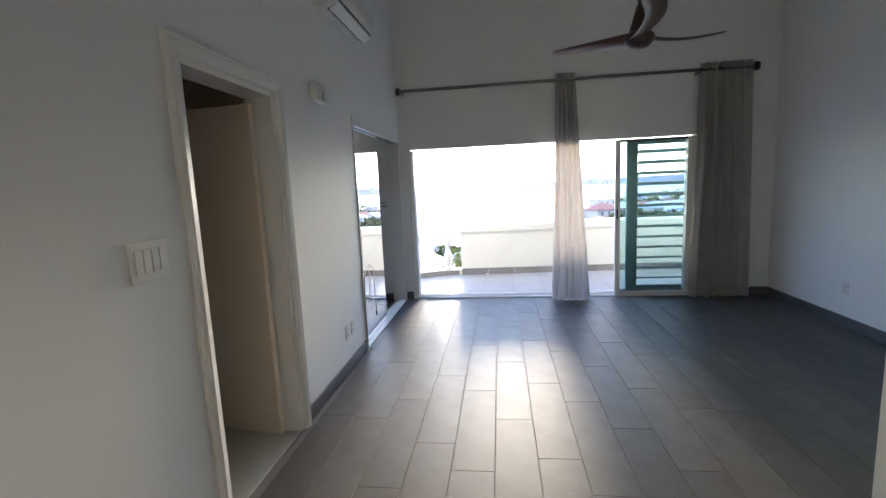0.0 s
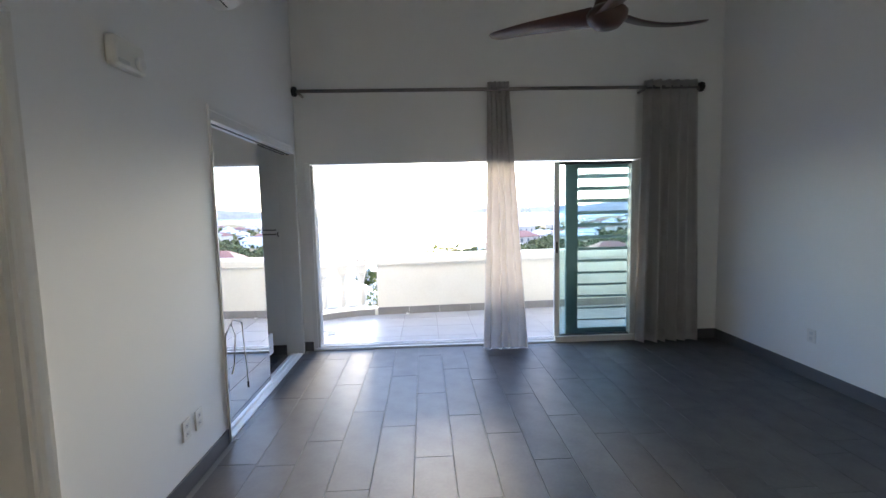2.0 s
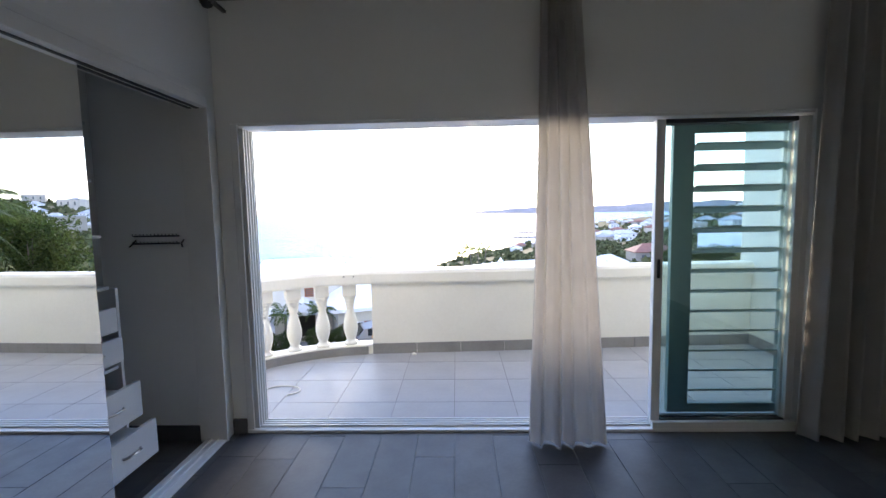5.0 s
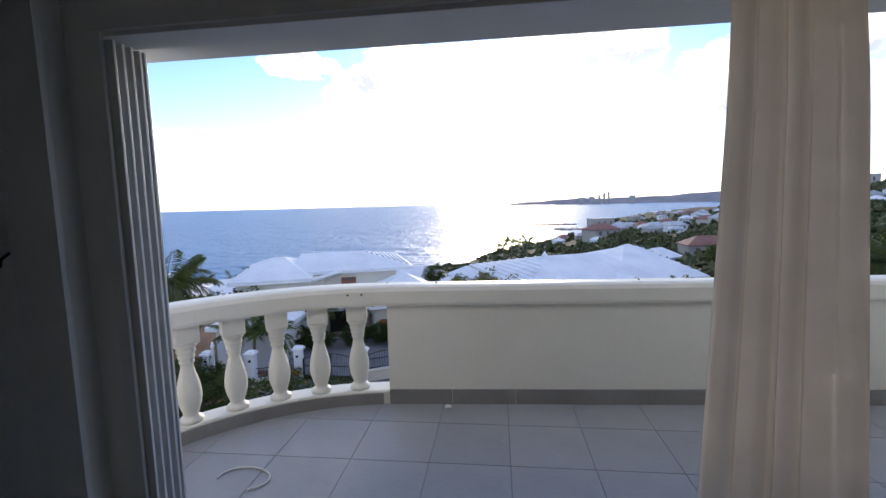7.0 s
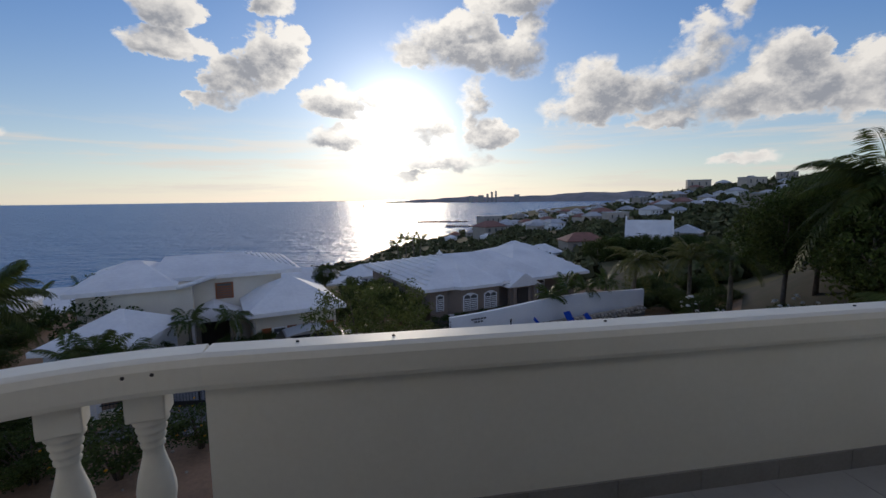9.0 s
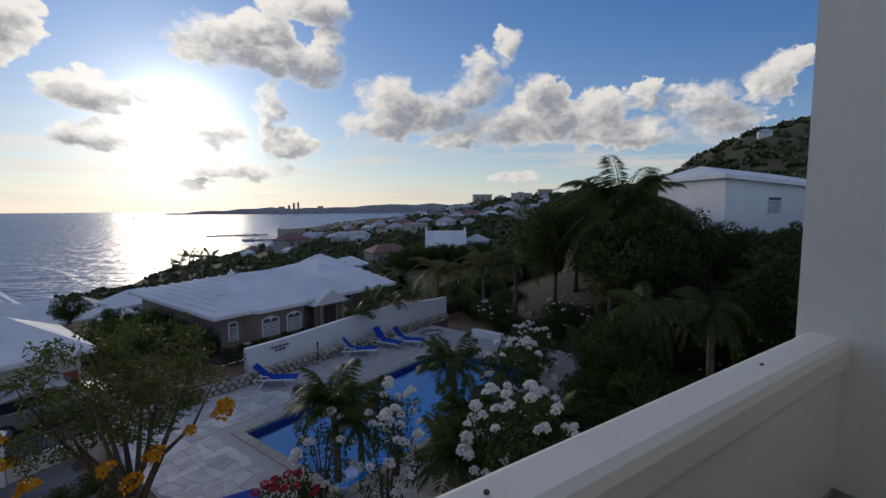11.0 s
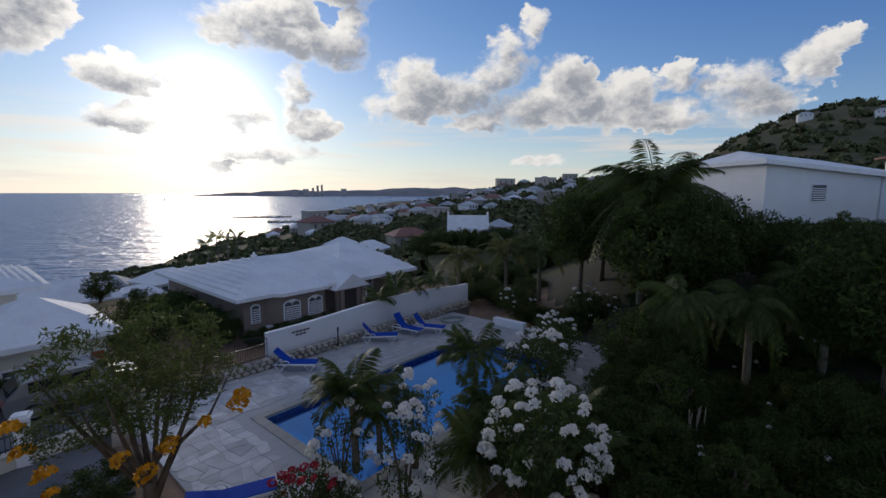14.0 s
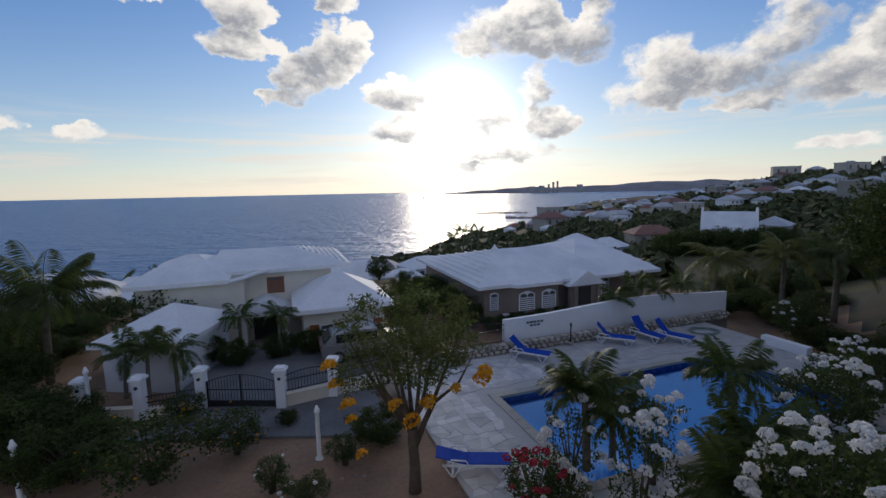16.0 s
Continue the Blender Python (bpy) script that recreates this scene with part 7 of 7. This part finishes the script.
for i, (x, y, h, cs) in enumerate([q for q in spots if math.degrees(math.atan2(q[0] - 2, q[1] - 1.7)) > 41]):
    g = height(x, y)
    far = math.hypot(x - 2, y - 1.7)
    top = 1.49 + far * math.tan(radians(lerp_table(CANOPY, math.degrees(math.atan2(x - 2, y - 1.7))))) + 0.5 * math.sin(i * 2.4)
    if far > 19:
        h = min(max(top - g, 1.5), 7.5)
    cs = 0.5 * h if h < 5 else 2.6
    tree(x, y, g, h, DARK[i % 3], cs, "dense dark green broadleaf tree", "broadleaf_tree", 70 + i, 0.13, limbs=4, group="dark trees")
for i, (x, y, h, cs) in enumerate(((-13.5, 24.0, 4.0, 2.0), (-17.0, 17.0, 2.4, 1.6), (-20.0, 21.5, 2.4, 1.8), (-15.0, 29.0, 4.6, 2.2), (-19.0, 13.5, 2.2, 1.7), (-2.0, 38.0, 1.9, 1.2), (0.2, 36.0, 2.2, 1.2), (-1.0, 28.5, 2.8, 1.6), (-24.0, 18.0, 2.0, 1.7), (-23.0, 26.0, 2.0, 1.7), (2.2, 47.0, 2.0, 1.3), (-5.5, 46.0, 1.8, 1.2))):
    tree(x, y, height(x, y) - 0.1, h, DARK[(i + 1) % 3] if i % 3 else BUSH[0], cs, "leafy green tree beside the villas", "broadleaf_tree", 120 + i, 0.12, limbs=4, group="green trees")
for i, (az, r) in enumerate(((27.5, 82), (29, 78), (30.5, 81), (32, 77), (33.2, 80), (34.6, 84), (26, 76), (36, 80))):
    x, y = 2 + r * math.sin(radians(az)), 1.7 + r * math.cos(radians(az))
    g = height(x, y)
    tree(x, y, g, max(2.0, -8.0 - g + 0.4 * (i % 3)), DARK[i % 3], 2.8, "dark tree before the white cottage", "broadleaf_tree", 160 + i, 0.15, limbs=3, group="green trees")
for i in range(7):
    cy = thing("columnar_cactus", "cluster of bare upright grey stems in the dark garden", "cactus", "bare stems", at=pose(14.1 + 0.12 * i, 8.9 + 0.1 * (i % 3), G))
    part("stem", tube([(0, 0, 0), (0.05 * (i % 3), 0.03, 0.9), (0.1 * (i % 2), 0.0, 1.5 + 0.1 * (i % 4))], [0.035, 0.03, 0.015], 6), "palmbark", cy)


def far_woods():
    """Scrub and tree crowns over all the slopes between the houses."""
    rs = np.random.default_rng(17)
    vs_all, cents, sizes = [], [], []
    for i in range(7500):
        az = rs.uniform(-62, 88)
        r = math.exp(rs.uniform(math.log(46), math.log(620)))
        x, y = 2 + r * math.sin(radians(az)), 1.7 + r * math.cos(radians(az))
        z = height(x, y)
        if z < SEA + 0.8:
            continue
        if -16 < az < 27 and r < 50:
            continue
        if 53 < az < 78 and r < 62 or 25 < az < 37 and r < 92:
            continue
        dens = 1.0 if r < 200 else 0.8
        if az < -14 and r < 130:
            dens = 0.35
        if rs.uniform() > dens:
            continue
        cents.append((x, y, z))
        sizes.append(rs.uniform(1.2, 2.6) * (0.9 + r * 0.002) * (0.62 if az < 0 else 0.7 if az < 24 else 1.0))
    c = np.array(cents)
    s = np.array(sizes)
    per = 26
    off = rs.normal(size=(len(c), per, 3))
    off /= np.linalg.norm(off, axis=2, keepdims=True)
    off *= rs.uniform(0.5, 1.0, (len(c), per, 1))
    off[:, :, 2] = np.abs(off[:, :, 2]) * 0.85
    p = (c[:, None, :] + off * s[:, None, None]).reshape(-1, 3)
    size = np.repeat(s, per) * 0.5
    n = len(p)
    d = unit(rs.normal(size=(n, 3)))
    e = unit(np.cross(d, off.reshape(-1, 3) + rs.normal(size=(n, 3)) * 0.3))
    d, e = d * size[:, None], e * size[:, None]
    v = np.stack([p - d, p + e * 0.7, p + d, p - e * 0.7], 1).reshape(-1, 3)
    ob = new("far_scrub", np_mesh("far_scrub", v, np.arange(4 * n).reshape(n, 4), "wood_far"))
    tagged(ob, "dark green scrub and trees between distant houses", "woodland", kind="stuff")


far_woods()
lit = bmesh.new()
rnd_l = random.Random(6)
for i in range(260):
    x, y = rnd_l.uniform(-10, 24), rnd_l.uniform(5.5, 15)
    if -3.6 < (x - P0.x) * U.x + (y - P0.y) * U.y < 15.4 and y > 11:
        continue
    bmesh.ops.create_icosphere(lit, subdivisions=1, radius=rnd_l.uniform(0.02, 0.07), matrix=pose(x, y, height(x, y) + 0.01))
tagged(part("garden_litter", lit, "stone"), "scattered stones and litter on the garden earth", "stones", kind="stuff")
rk = thing("rockery", "low rough stone edging in the garden below", "rockery", at=pose(12.6, 8.9, G))
for i in range(26):
    part("stone", STONES[i % 5], "stone", rk, at=pose(-2.2 + 0.21 * i, 0.25 * math.sin(i * 1.7) - 0.04 * i, 0.08, 20 * i, 13 * i, 40 * i) @ Matrix.Diagonal((0.5, 0.42, 0.3, 1)))
flagstones()

# ---- tiles and planks ----
def planks():
    me = mesh_of("plank", box(0.0015, 0.2305, 0.0015, 0.9335, -0.008, 0.0, 0.0008), "plank")
    starts = {1: -2.18, 2: -2.855, 3: -2.45, 4: -2.695, 5: -3.095, 6: -2.565, 7: -2.845, 8: -2.24}
    rnd = random.Random(5)
    for k in range(-4, 19):
        x = 0.045 + 0.2335 * k
        y = starts.get(k, -2.4 - rnd.random() * 0.93)
        if k < 0 and x < -0.72:
            continue
        lo = BACK if x > PASS - 0.05 else -7.4
        lo, hi = (-1.85, -0.1) if k < 0 else (lo, 0.0)
        n = -8
        while y + n * 0.935 < hi:
            y0 = y + n * 0.935
            n += 1
            if y0 + 0.935 < lo:
                continue
            a, b = max(y0, lo), min(y0 + 0.935, hi)
            xe = min(x + 0.2335, W)
            if b - a < 0.03 or xe - x < 0.03:
                continue
            if b - a > 0.934 and xe - x > 0.233:
                part("plank", me, "plank", floor, at=pose(x, y0, 0))
            else:
                part("plank", box(x + 0.0015, xe - 0.0015, a + 0.0015, b - 0.0015, -0.008, 0.0), "plank", floor)


def balcony_tiles():
    base = thing("balcony_floor", "pale grey porcelain tiled balcony floor", "floor", kind="structure")
    part("bed", prism(bfloor[::-1], -0.032, -0.024), "grout", base)
    s = 0.447
    me = mesh_of("tile", box(0.002, s - 0.002, 0.002, s - 0.002, -0.028, -0.02, 0.001), "btile")

    def inside(x, y):
        if y < OUT or x > 4.5:
            return False
        if x > X0:
            return y < PY(x)
        return (x - CX) ** 2 + (y - CY) ** 2 < RAD ** 2
    for i in range(-5, 10):
        for j in range(-1, 5):
            x, y = 0.545 + i * s, 0.085 + 0.03 + j * s - 0.06
            corners = [inside(x + a * s, y + b * s) for a in (0, 1) for b in (0, 1)]
            if all(corners):
                part("tile", me, "btile", base, at=pose(x, y, 0))
            elif any(inside(x + a * s / 6, y + b * s / 6) for a in range(7) for b in range(7)):
                bm = box(x + 0.002, x + s - 0.002, y + 0.002, y + s - 0.002, -0.028, -0.02)
                clip(bm)
                if bm.faces:
                    part("tile", bm, "btile", base)
                else:
                    bm.free()


def clip(bm):
    """Cuts a tile back to the balcony's outline."""
    def cut(co, no):
        bmesh.ops.bisect_plane(bm, geom=list(bm.verts) + list(bm.edges) + list(bm.faces), plane_co=co, plane_no=no, clear_outer=True)
    cut((0, OUT, 0), (0, -1, 0))
    cut((4.5, 0, 0), (1, 0, 0))
    cx = sum(v.co.x for v in bm.verts) / max(1, len(bm.verts))
    if cx > X0 - 0.1:
        cut((X0, PY(X0), 0), (-0.056, 1, 0))
    else:
        for a in range(97, 173, 4):
            ca, sa = math.cos(radians(a)), math.sin(radians(a))
            cut((CX + RAD * ca, CY + RAD * sa, 0), (ca, sa, 0))


def balcony_skirting():
    x = X0
    while x < 4.5:
        e = min(x + 0.447, 4.5)
        b = bmesh.new()
        sweep([(e - 0.002, PY(e) ), (x + 0.002, PY(x))], [(-0.012, -0.02), (-0.012, 0.085), (0.001, 0.085), (0.001, -0.02)], b)
        part("skirting_tile", b, "bskirt", pw)
        x = e
    for i in range(0, 28, 4):
        b = bmesh.new()
        sweep(arc[i:i + 5], [(-0.012, -0.02), (-0.012, 0.06), (0.001, 0.06), (0.001, -0.02)], b)
        part("skirting_tile", b, "bskirt", bl)
    tagged(part("wall_skirting", box(4.488, 4.5, OUT, PY(4.5), -0.02, 0.085, 0.002), "bskirt"), kind="structure")


planks()
balcony_tiles()
balcony_skirting()
